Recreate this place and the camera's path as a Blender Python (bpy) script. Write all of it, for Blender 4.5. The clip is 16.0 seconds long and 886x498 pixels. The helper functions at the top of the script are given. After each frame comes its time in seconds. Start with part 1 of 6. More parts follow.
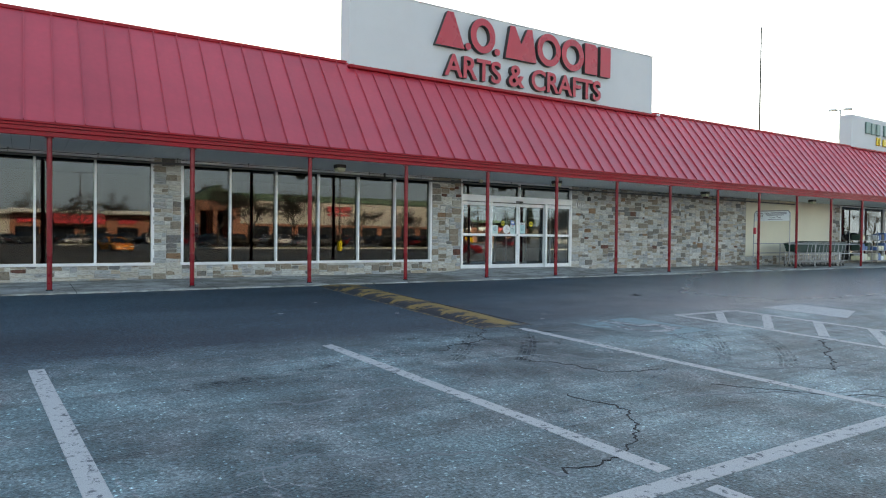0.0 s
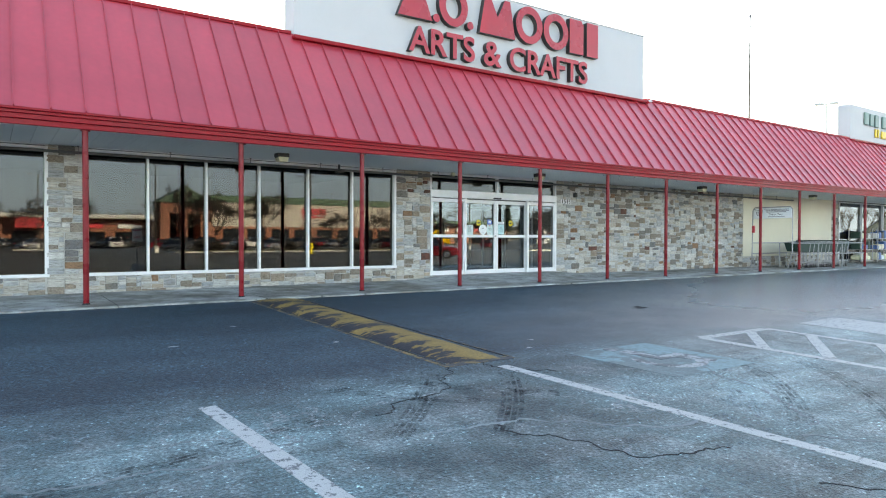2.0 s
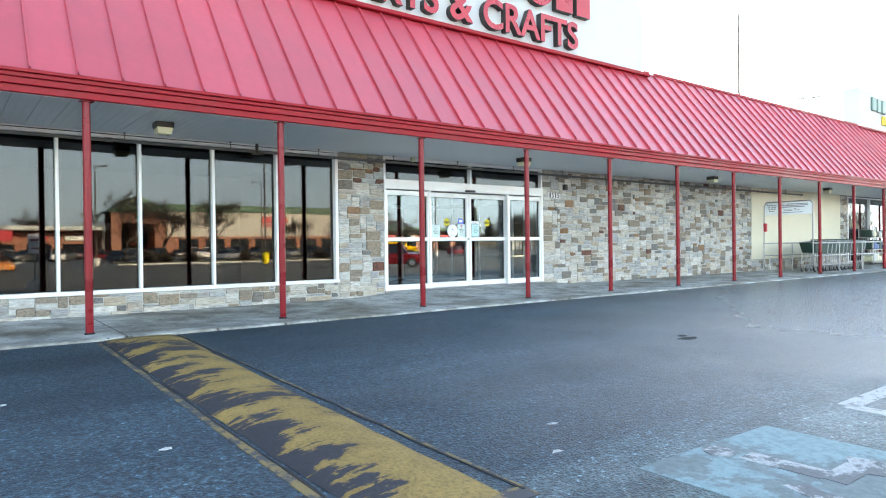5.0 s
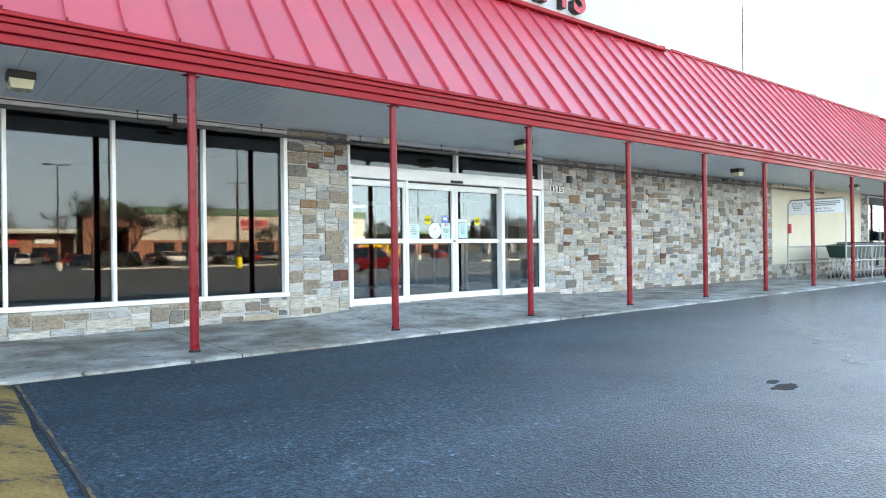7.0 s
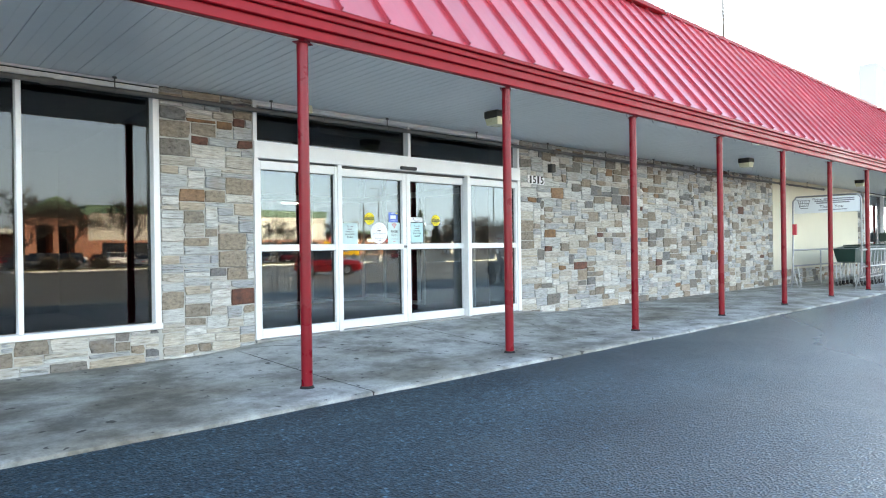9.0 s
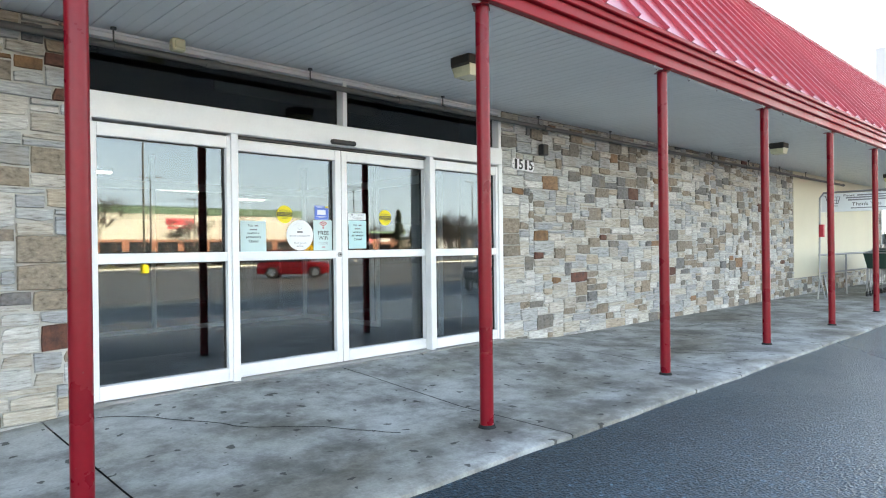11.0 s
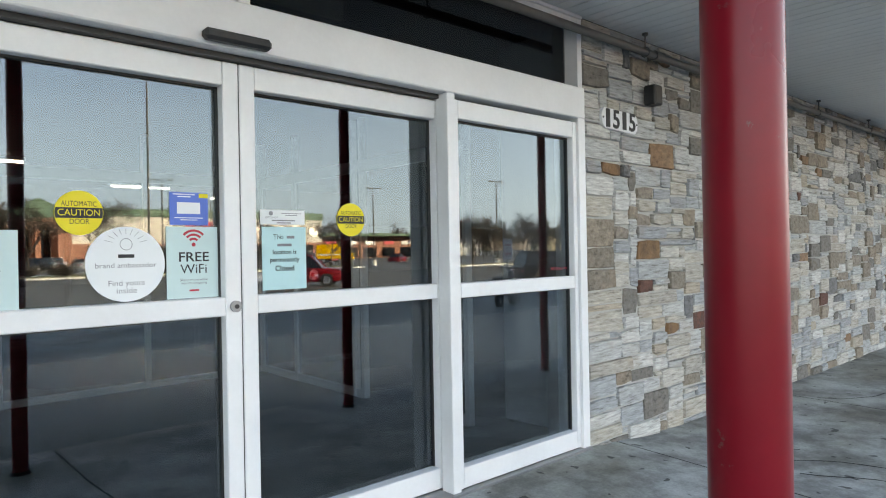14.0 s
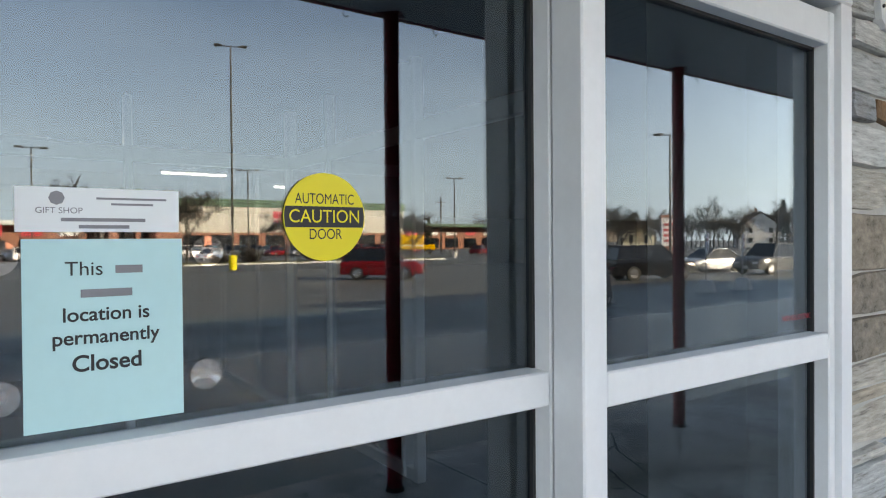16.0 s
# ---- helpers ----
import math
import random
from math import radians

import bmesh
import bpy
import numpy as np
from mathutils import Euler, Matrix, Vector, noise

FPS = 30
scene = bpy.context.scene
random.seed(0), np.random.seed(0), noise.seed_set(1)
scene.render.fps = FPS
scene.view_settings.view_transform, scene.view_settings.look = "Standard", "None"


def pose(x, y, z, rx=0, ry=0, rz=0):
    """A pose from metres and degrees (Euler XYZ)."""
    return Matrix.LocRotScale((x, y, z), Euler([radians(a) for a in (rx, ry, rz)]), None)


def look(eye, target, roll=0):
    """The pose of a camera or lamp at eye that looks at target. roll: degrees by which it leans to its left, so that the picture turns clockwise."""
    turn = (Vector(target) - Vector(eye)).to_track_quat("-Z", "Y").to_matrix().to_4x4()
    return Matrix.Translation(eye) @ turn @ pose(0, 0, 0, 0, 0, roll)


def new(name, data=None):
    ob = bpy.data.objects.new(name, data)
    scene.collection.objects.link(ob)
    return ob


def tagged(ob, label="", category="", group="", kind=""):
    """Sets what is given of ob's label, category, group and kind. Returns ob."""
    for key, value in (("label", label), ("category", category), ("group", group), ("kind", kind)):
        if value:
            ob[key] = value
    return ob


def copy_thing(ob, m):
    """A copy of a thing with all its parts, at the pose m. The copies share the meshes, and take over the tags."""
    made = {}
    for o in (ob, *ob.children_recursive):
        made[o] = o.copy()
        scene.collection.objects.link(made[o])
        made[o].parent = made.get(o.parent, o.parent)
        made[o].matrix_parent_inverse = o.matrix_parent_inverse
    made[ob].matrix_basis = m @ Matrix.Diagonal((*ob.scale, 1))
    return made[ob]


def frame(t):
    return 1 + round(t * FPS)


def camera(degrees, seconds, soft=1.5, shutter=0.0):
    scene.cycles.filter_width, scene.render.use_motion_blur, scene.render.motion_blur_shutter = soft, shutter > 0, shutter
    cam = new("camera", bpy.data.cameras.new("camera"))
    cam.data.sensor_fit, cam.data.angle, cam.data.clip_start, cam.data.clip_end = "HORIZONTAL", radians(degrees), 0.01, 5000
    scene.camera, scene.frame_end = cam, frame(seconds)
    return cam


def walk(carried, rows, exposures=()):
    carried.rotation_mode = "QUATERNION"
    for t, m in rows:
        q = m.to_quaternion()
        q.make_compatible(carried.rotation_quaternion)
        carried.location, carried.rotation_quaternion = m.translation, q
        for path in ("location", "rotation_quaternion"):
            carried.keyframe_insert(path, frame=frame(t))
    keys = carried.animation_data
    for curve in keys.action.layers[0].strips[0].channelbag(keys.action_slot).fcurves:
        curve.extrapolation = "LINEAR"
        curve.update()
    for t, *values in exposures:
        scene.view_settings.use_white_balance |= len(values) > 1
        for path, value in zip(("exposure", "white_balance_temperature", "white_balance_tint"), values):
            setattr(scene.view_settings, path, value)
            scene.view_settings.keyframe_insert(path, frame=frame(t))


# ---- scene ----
cam = camera(68.0, 16.0, soft=1.1)
PATH = [
    (0, (-9.944, -16.061, 1.098), (-8.863, -14.379, 1.069), 1.0),
    (0.5, (-9.51, -15.549, 1.092), (-8.414, -13.876, 1.066), 0.8),
    (1, (-9.124, -15.054, 1.096), (-8.015, -13.39, 1.071), 0.7),
    (1.5, (-8.751, -14.61, 1.096), (-7.63, -12.954, 1.071), 0.7),
    (2, (-8.297, -14.046, 1.127), (-7.161, -12.4, 1.103), 0.5),
    (2.5, (-7.93, -13.527, 1.155), (-6.778, -11.893, 1.137), 0.4),
    (3, (-7.537, -13.029, 1.132), (-6.369, -11.405, 1.119), 0.3),
    (3.5, (-7.197, -12.51, 1.119), (-6.016, -10.896, 1.108), 0.3),
    (4, (-6.775, -12.013, 1.108), (-5.578, -10.41, 1.1), 0.0),
    (6.5, (-4.727, -9.332, 1.048), (-3.484, -7.765, 1.057), -0.4),
    (7, (-4.276, -8.847, 1.083), (-3.018, -7.292, 1.092), -0.4),
    (7.5, (-3.803, -8.298, 1.152), (-2.528, -6.758, 1.157), -0.5),
    (8, (-3.342, -7.778, 1.188), (-2.044, -6.257, 1.19), -0.3),
    (8.5, (-2.818, -7.276, 1.184), (-1.497, -5.775, 1.189), -0.5),
    (9, (-2.343, -6.793, 1.207), (-1.0, -5.311, 1.214), -0.5),
    (9.5, (-1.83, -6.38, 1.224), (-0.457, -4.927, 1.233), -0.6),
    (12, (0.496, -4.181, 1.394), (1.886, -2.743, 1.399), -0.4),
    (12.5, (0.932, -3.765, 1.433), (2.318, -2.324, 1.436), -0.3),
    (13, (1.317, -3.299, 1.434), (2.688, -1.842, 1.443), -0.4),
    (13.5, (1.693, -2.89, 1.45), (3.049, -1.42, 1.466), -0.5),
    (14, (2.051, -2.45, 1.48), (3.39, -0.964, 1.492), -0.7),
    (14.5, (2.367, -2.002, 1.522), (3.663, -0.479, 1.537), -0.5),
    (15, (2.735, -1.604, 1.536), (3.998, -0.054, 1.555), -0.7),
    (15.5, (3.012, -1.207, 1.563), (4.215, 0.391, 1.575), -0.3),
    (16, (3.3, -0.942, 1.592), (4.444, 0.698, 1.578), -0.1),
]
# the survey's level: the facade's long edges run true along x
LEVEL = pose(0, 0, 0, 0, 0.43, 0)
walk(cam, [(t, LEVEL @ look(eye, target, roll)) for t, eye, target, roll in PATH],
     exposures=((0, 2.5, 10200, 10), (0.5, 2.5, 10200, 10), (1.0, 2.28, 10200, 10), (1.5, 2.8, 10200, 10), (2.0, 3.15, 10200, 10), (2.5, 3.3, 10200, 10), (4.0, 3.6, 10200, 10), (6.5, 3.75, 10200, 11), (9.5, 3.65, 10400, 13), (12.0, 3.45, 11400, 16), (14.0, 3.15, 11300, 17), (16.0, 2.95, 10700, 19)))

# ---- light ----
SUN = Vector((0.533, 0.773, 0.327)).normalized()
world = bpy.data.worlds.new("sky")
scene.world = world
world.use_nodes = True
wn = world.node_tree.nodes
sky = wn.new("ShaderNodeTexSky")
sky.sky_type = "NISHITA"
sky.sun_disc = False
sky.sun_elevation = math.asin(SUN.z)
sky.sun_rotation = math.atan2(SUN.x, SUN.y)
sky.air_density, sky.dust_density, sky.ozone_density = 0.85, 0.5, 2.6
wn["Background"].inputs["Strength"].default_value = 0.11
wl = world.node_tree.links
wco = wn.new("ShaderNodeTexCoord")
wmap = wn.new("ShaderNodeMapping")
wmap.inputs["Scale"].default_value = (1.0, 1.0, 4.5)
wl.new(wco.outputs["Generated"], wmap.inputs["Vector"])
cirrus = wn.new("ShaderNodeTexNoise")
cirrus.inputs["Scale"].default_value, cirrus.inputs["Detail"].default_value, cirrus.inputs["Roughness"].default_value = 2.4, 7, 0.6
wl.new(wmap.outputs["Vector"], cirrus.inputs["Vector"])
wsep = wn.new("ShaderNodeSeparateXYZ")
wl.new(wco.outputs["Generated"], wsep.inputs["Vector"])
haze_up = wn.new("ShaderNodeMapRange")
haze_up.inputs["From Min"].default_value, haze_up.inputs["From Max"].default_value = 0.0, 0.45
haze_up.inputs["To Min"].default_value, haze_up.inputs["To Max"].default_value = 0.60, -0.36
wl.new(wsep.outputs["Z"], haze_up.inputs["Value"])
veil_sum = wn.new("ShaderNodeMath")
veil_sum.operation, veil_sum.use_clamp = "MULTIPLY_ADD", True
wl.new(cirrus.outputs["Fac"], veil_sum.inputs[0])
veil_sum.inputs[1].default_value = 0.55
wl.new(haze_up.outputs["Result"], veil_sum.inputs[2])
veil = wn.new("ShaderNodeMix")
veil.data_type = "RGBA"
wl.new(veil_sum.outputs[0], veil.inputs[0])
wl.new(sky.outputs["Color"], veil.inputs[6])
veil.inputs[7].default_value = (3.2, 4.5, 6.3, 1)
wl.new(veil.outputs[2], wn["Background"].inputs["Color"])
lamp = bpy.data.lights.new("sun", "SUN")
lamp.energy, lamp.angle, lamp.color = 5.0, radians(0.6), (1.0, 0.93, 0.84)
sun = new("sun", lamp)
sun.matrix_world = look(SUN * 60, (0, 0, 0))


# ---- materials ----
def tree_of(name):
    m = bpy.data.materials.new(name)
    m.use_nodes = True
    return m, m.node_tree.nodes, m.node_tree.links


def ramp(nodes, stops, interpolation="LINEAR"):
    r = nodes.new("ShaderNodeValToRGB")
    r.color_ramp.interpolation = interpolation
    while len(r.color_ramp.elements) > len(stops):
        r.color_ramp.elements.remove(r.color_ramp.elements[-1])
    while len(r.color_ramp.elements) < len(stops):
        r.color_ramp.elements.new(0.5)
    for e, (p, c) in zip(r.color_ramp.elements, stops):
        e.position = p
        e.color = (*c, 1) if len(c) == 3 else c
    return r


def noise_node(nodes, links, scale, detail=4, rough=0.55, stretch=(1, 1, 1), source="Object"):
    co = nodes.new("ShaderNodeTexCoord")
    mp = nodes.new("ShaderNodeMapping")
    mp.inputs["Scale"].default_value = stretch
    n = nodes.new("ShaderNodeTexNoise")
    n.inputs["Scale"].default_value, n.inputs["Detail"].default_value, n.inputs["Roughness"].default_value = scale, detail, rough
    links.new(co.outputs[source], mp.inputs["Vector"])
    links.new(mp.outputs["Vector"], n.inputs["Vector"])
    return n


def mix(nodes, links, kind, fac, a, b):
    m = nodes.new("ShaderNodeMix")
    m.data_type, m.blend_type = "RGBA", kind
    for key, v in (("Factor", fac), ("A", a), ("B", b)):
        slot = next(q for q in m.inputs if q.name == key and q.enabled)
        if isinstance(v, bpy.types.NodeSocket):
            links.new(v, slot)
        elif key == "Factor":
            slot.default_value = v
        else:
            slot.default_value = (*v, 1)
    return next(q for q in m.outputs if q.enabled)


def bump(nodes, links, height, strength, distance):
    b = nodes.new("ShaderNodeBump")
    b.inputs["Strength"].default_value, b.inputs["Distance"].default_value = strength, distance
    links.new(height, b.inputs["Height"])
    return b.outputs["Normal"]


def surface(name, base, rough=0.6, metal=0.0, vary=0.18, coarse=1.5, fine=40.0, relief=0.15, depth=0.003, stretch=(1, 1, 1), worn=None, wear=0.62, random_tint=0.0, sheen=0.5):
    """A painted, cast or woven surface: base colour with broad stains, fine grain and, where worn is given, chipped places of that colour."""
    m, nodes, links = tree_of(name)
    p = nodes["Principled BSDF"]
    big = noise_node(nodes, links, coarse, 5, 0.6, stretch)
    small = noise_node(nodes, links, fine, 3, 0.6, stretch)
    lo, hi = [max(0.0, c * (1 - vary)) for c in base], [min(1.0, c * (1 + vary)) for c in base]
    r = ramp(nodes, ((0.3, lo), (0.7, hi)))
    links.new(big.outputs["Fac"], r.inputs["Fac"])
    g = ramp(nodes, ((0.3, (0.82, 0.82, 0.82)), (0.7, (1, 1, 1))))
    links.new(small.outputs["Fac"], g.inputs["Fac"])
    col = mix(nodes, links, "MULTIPLY", min(1.0, vary * 3), r.outputs["Color"], g.outputs["Color"])
    if random_tint:
        info = nodes.new("ShaderNodeObjectInfo")
        rr = ramp(nodes, ((0.0, (1 - random_tint,) * 3), (1.0, (1, 1, 1))))
        links.new(info.outputs["Random"], rr.inputs["Fac"])
        col = mix(nodes, links, "MULTIPLY", 1.0, col, rr.outputs["Color"])
    if worn:
        chips = noise_node(nodes, links, coarse * 9, 6, 0.7)
        cr = ramp(nodes, ((wear, (0, 0, 0)), (wear + 0.03, (1, 1, 1))))
        links.new(chips.outputs["Fac"], cr.inputs["Fac"])
        col = mix(nodes, links, "MIX", cr.outputs["Color"], col, worn)
    links.new(col, p.inputs["Base Color"])
    rg = ramp(nodes, ((0.3, (max(0.02, rough - 0.08),) * 3), (0.7, (min(1, rough + 0.08),) * 3)))
    links.new(big.outputs["Fac"], rg.inputs["Fac"])
    links.new(rg.outputs["Color"], p.inputs["Roughness"])
    p.inputs["Metallic"].default_value = metal
    p.inputs["Specular IOR Level"].default_value = sheen
    if relief:
        links.new(bump(nodes, links, small.outputs["Fac"], relief, depth), p.inputs["Normal"])
    return m


def glass(name, tint, normal_gloss, film=0.0, sky_tint=(1, 1, 1)):
    """Plate glass: a mirror that strengthens at grazing angles over a tinted clear pane."""
    m, nodes, links = tree_of(name)
    nodes.remove(nodes["Principled BSDF"])
    lw = nodes.new("ShaderNodeLayerWeight")
    lw.inputs["Blend"].default_value = 0.5
    pw = nodes.new("ShaderNodeMath")
    pw.operation = "POWER"
    links.new(lw.outputs["Facing"], pw.inputs[0])
    pw.inputs[1].default_value = 4.0
    ma = nodes.new("ShaderNodeMath")
    ma.operation = "MULTIPLY_ADD"
    links.new(pw.outputs[0], ma.inputs[0])
    ma.inputs[1].default_value, ma.inputs[2].default_value = 1 - normal_gloss, normal_gloss
    gl = nodes.new("ShaderNodeBsdfGlossy")
    gl.inputs["Roughness"].default_value = film
    # the reflected sky's blue is put into the mirror's own colour
    gl.inputs["Color"].default_value = (*sky_tint, 1)
    tr = nodes.new("ShaderNodeBsdfTransparent")
    tr.inputs["Color"].default_value = (*tint, 1)
    ms = nodes.new("ShaderNodeMixShader")
    links.new(ma.outputs[0], ms.inputs["Fac"])
    links.new(tr.outputs["BSDF"], ms.inputs[1])
    links.new(gl.outputs["BSDF"], ms.inputs[2])
    links.new(ms.outputs["Shader"], nodes["Material Output"].inputs["Surface"])
    return m


def glow(name, color, strength):
    m, nodes, links = tree_of(name)
    p = nodes["Principled BSDF"]
    p.inputs["Base Color"].default_value = (*color, 1)
    p.inputs["Emission Color"].default_value = (*color, 1)
    p.inputs["Emission Strength"].default_value = strength
    return m


def asphalt():
    """Parking-lot asphalt: dark sealed drive lane by the kerb, greyer stalls with dried road salt, fine aggregate, tyre marks and cracks."""
    m, nodes, links = tree_of("asphalt")
    p = nodes["Principled BSDF"]
    co = nodes.new("ShaderNodeTexCoord")
    sep = nodes.new("ShaderNodeSeparateXYZ")
    links.new(co.outputs["Object"], sep.inputs["Vector"])
    edge = noise_node(nodes, links, 0.9, 4, 0.6)
    add = nodes.new("ShaderNodeMath")
    add.operation = "MULTIPLY_ADD"
    links.new(edge.outputs["Fac"], add.inputs[0])
    add.inputs[1].default_value = 1.5
    links.new(sep.outputs["Y"], add.inputs[2])
    lane = nodes.new("ShaderNodeMapRange")
    lane.inputs["From Min"].default_value, lane.inputs["From Max"].default_value = -8.6, -7.6
    links.new(add.outputs[0], lane.inputs["Value"])
    # salt bloom over the stalls
    salt = noise_node(nodes, links, 0.5, 6, 0.55, (1.0, 1.6, 1))
    sr = ramp(nodes, ((0.38, (0, 0, 0)), (0.52, (0.4, 0.4, 0.4)), (0.66, (1, 1, 1))))
    links.new(salt.outputs["Fac"], sr.inputs["Fac"])
    haze = noise_node(nodes, links, 2.6, 6, 0.65, (1.0, 0.7, 1))
    hr = ramp(nodes, ((0.45, (0, 0, 0)), (0.75, (1, 1, 1))))
    links.new(haze.outputs["Fac"], hr.inputs["Fac"])
    stall = mix(nodes, links, "MIX", sr.outputs["Color"], (0.030, 0.066, 0.078), (0.165, 0.285, 0.31))
    stall = mix(nodes, links, "ADD", 0.13, stall, hr.outputs["Color"])
    # fine crazing that holds the salt
    veins = nodes.new("ShaderNodeTexVoronoi")
    veins.feature = "DISTANCE_TO_EDGE"
    veins.inputs["Scale"].default_value = 1.5
    warp = noise_node(nodes, links, 2.2, 5, 0.65)
    links.new(mix(nodes, links, "ADD", 0.55, co.outputs["Object"], warp.outputs["Color"]), veins.inputs["Vector"])
    vr = ramp(nodes, ((0.0, (1, 1, 1)), (0.022, (0, 0, 0))))
    links.new(veins.outputs["Distance"], vr.inputs["Fac"])
    where = noise_node(nodes, links, 0.7, 3, 0.6)
    whr = ramp(nodes, ((0.52, (0, 0, 0)), (0.62, (1, 1, 1))))
    links.new(where.outputs["Fac"], whr.inputs["Fac"])
    vein = mix(nodes, links, "MULTIPLY", 1.0, vr.outputs["Color"], whr.outputs["Color"])
    stall = mix(nodes, links, "MIX", vein, stall, (0.22, 0.26, 0.28))
    # scuffs that tyres left along the stalls
    scuff = noise_node(nodes, links, 1.1, 5, 0.7, (0.25, 3.0, 1))
    scr = ramp(nodes, ((0.36, (0.5, 0.5, 0.5)), (0.5, (1, 1, 1))))
    links.new(scuff.outputs["Fac"], scr.inputs["Fac"])
    stall = mix(nodes, links, "MULTIPLY", 0.8, stall, scr.outputs["Color"])
    worn = noise_node(nodes, links, 0.35, 5, 0.6, (0.35, 1.6, 1))
    wr = ramp(nodes, ((0.33, (0.010, 0.028, 0.042)), (0.52, (0.021, 0.055, 0.077)), (0.70, (0.043, 0.088, 0.115))))
    links.new(worn.outputs["Fac"], wr.inputs["Fac"])
    col = mix(nodes, links, "MIX", lane.outputs["Result"], stall, wr.outputs["Color"])
    # the outer lot beyond the building's shadow, sunlight painted in as a paler tan
    outer = nodes.new("ShaderNodeMapRange")
    outer.inputs["From Min"].default_value, outer.inputs["From Max"].default_value = -13.6, -15.6
    links.new(add.outputs[0], outer.inputs["Value"])
    pale = noise_node(nodes, links, 0.3, 5, 0.6, (0.3, 1.4, 1))
    pr = ramp(nodes, ((0.35, (0.085, 0.078, 0.068)), (0.65, (0.145, 0.133, 0.116))))
    links.new(pale.outputs["Fac"], pr.inputs["Fac"])
    col = mix(nodes, links, "MIX", outer.outputs["Result"], col, pr.outputs["Color"])
    # aggregate
    grit = nodes.new("ShaderNodeTexVoronoi")
    grit.inputs["Scale"].default_value = 62
    links.new(co.outputs["Object"], grit.inputs["Vector"])
    gr = ramp(nodes, ((0.0, (0.4, 0.4, 0.4)), (0.62, (0.9, 0.9, 0.9)), (0.88, (1.3, 1.3, 1.3)), (0.93, (3.2, 3.2, 3.1)), (1.0, (3.6, 3.6, 3.5))))
    links.new(grit.outputs["Color"], gr.inputs["Fac"])
    col = mix(nodes, links, "MULTIPLY", 0.8, col, gr.outputs["Color"])
    clump = noise_node(nodes, links, 38, 6, 0.8)
    cl = ramp(nodes, ((0.38, (0.35, 0.35, 0.35)), (0.5, (0.95, 0.95, 0.95)), (0.61, (2.0, 2.0, 2.0))))
    links.new(clump.outputs["Fac"], cl.inputs["Fac"])
    col = mix(nodes, links, "MULTIPLY", 0.62, col, cl.outputs["Color"])
    coarse = noise_node(nodes, links, 27, 4, 0.8)
    cg = ramp(nodes, ((0.36, (0.42, 0.42, 0.42)), (0.5, (0.9, 0.9, 0.9)), (0.62, (1.8, 1.8, 1.8))))
    links.new(coarse.outputs["Fac"], cg.inputs["Fac"])
    col = mix(nodes, links, "MULTIPLY", lane.outputs["Result"], col, cg.outputs["Color"])
    # fresh sealcoat is dull; the older surface past the hump is worn smooth, its sky glare painted in as a paler colour
    old = noise_node(nodes, links, 0.45, 4, 0.6)
    ao = nodes.new("ShaderNodeMath")
    ao.operation = "MULTIPLY_ADD"
    links.new(old.outputs["Fac"], ao.inputs[0])
    ao.inputs[1].default_value = 4.5
    out_y = nodes.new("ShaderNodeMath")
    out_y.operation = "MULTIPLY_ADD"
    cap_y = nodes.new("ShaderNodeMath")
    cap_y.operation = "MAXIMUM"
    links.new(sep.outputs["Y"], cap_y.inputs[0])
    cap_y.inputs[1].default_value = -6.4
    links.new(cap_y.outputs[0], out_y.inputs[0])
    out_y.inputs[1].default_value = -1.5
    links.new(sep.outputs["X"], out_y.inputs[2])
    links.new(out_y.outputs[0], ao.inputs[2])
    worn_glare_x = nodes.new("ShaderNodeMapRange")
    worn_glare_x.inputs["From Min"].default_value, worn_glare_x.inputs["From Max"].default_value = 8.3, 15.0
    links.new(ao.outputs[0], worn_glare_x.inputs["Value"])
    keep = nodes.new("ShaderNodeMapRange")
    keep.inputs["To Min"].default_value = 0.3
    links.new(lane.outputs["Result"], keep.inputs["Value"])
    smooth_worn_glare = nodes.new("ShaderNodeMath")
    smooth_worn_glare.operation = "MULTIPLY"
    links.new(worn_glare_x.outputs["Result"], smooth_worn_glare.inputs[0])
    links.new(keep.outputs["Result"], smooth_worn_glare.inputs[1])
    glare_tint = nodes.new("ShaderNodeMath")
    glare_tint.operation = "MULTIPLY"
    links.new(smooth_worn_glare.outputs[0], glare_tint.inputs[0])
    links.new(haze.outputs["Fac"], glare_tint.inputs[1])
    # paler base colour stands in for the sky's glare on the lane
    links.new(mix(nodes, links, "MIX", glare_tint.outputs[0], col, (0.115, 0.16, 0.172)), p.inputs["Base Color"])
    rr = ramp(nodes, ((0.0, (0.56,) * 3), (1.0, (0.27,) * 3)))
    links.new(smooth_worn_glare.outputs[0], rr.inputs["Fac"])
    links.new(rr.outputs["Color"], p.inputs["Roughness"])
    ss = ramp(nodes, ((0.0, (0.3,) * 3), (1.0, (0.8,) * 3)))
    links.new(smooth_worn_glare.outputs[0], ss.inputs["Fac"])
    links.new(ss.outputs["Color"], p.inputs["Specular IOR Level"])
    links.new(bump(nodes, links, grit.outputs["Distance"], 0.7, 0.012), p.inputs["Normal"])
    return m


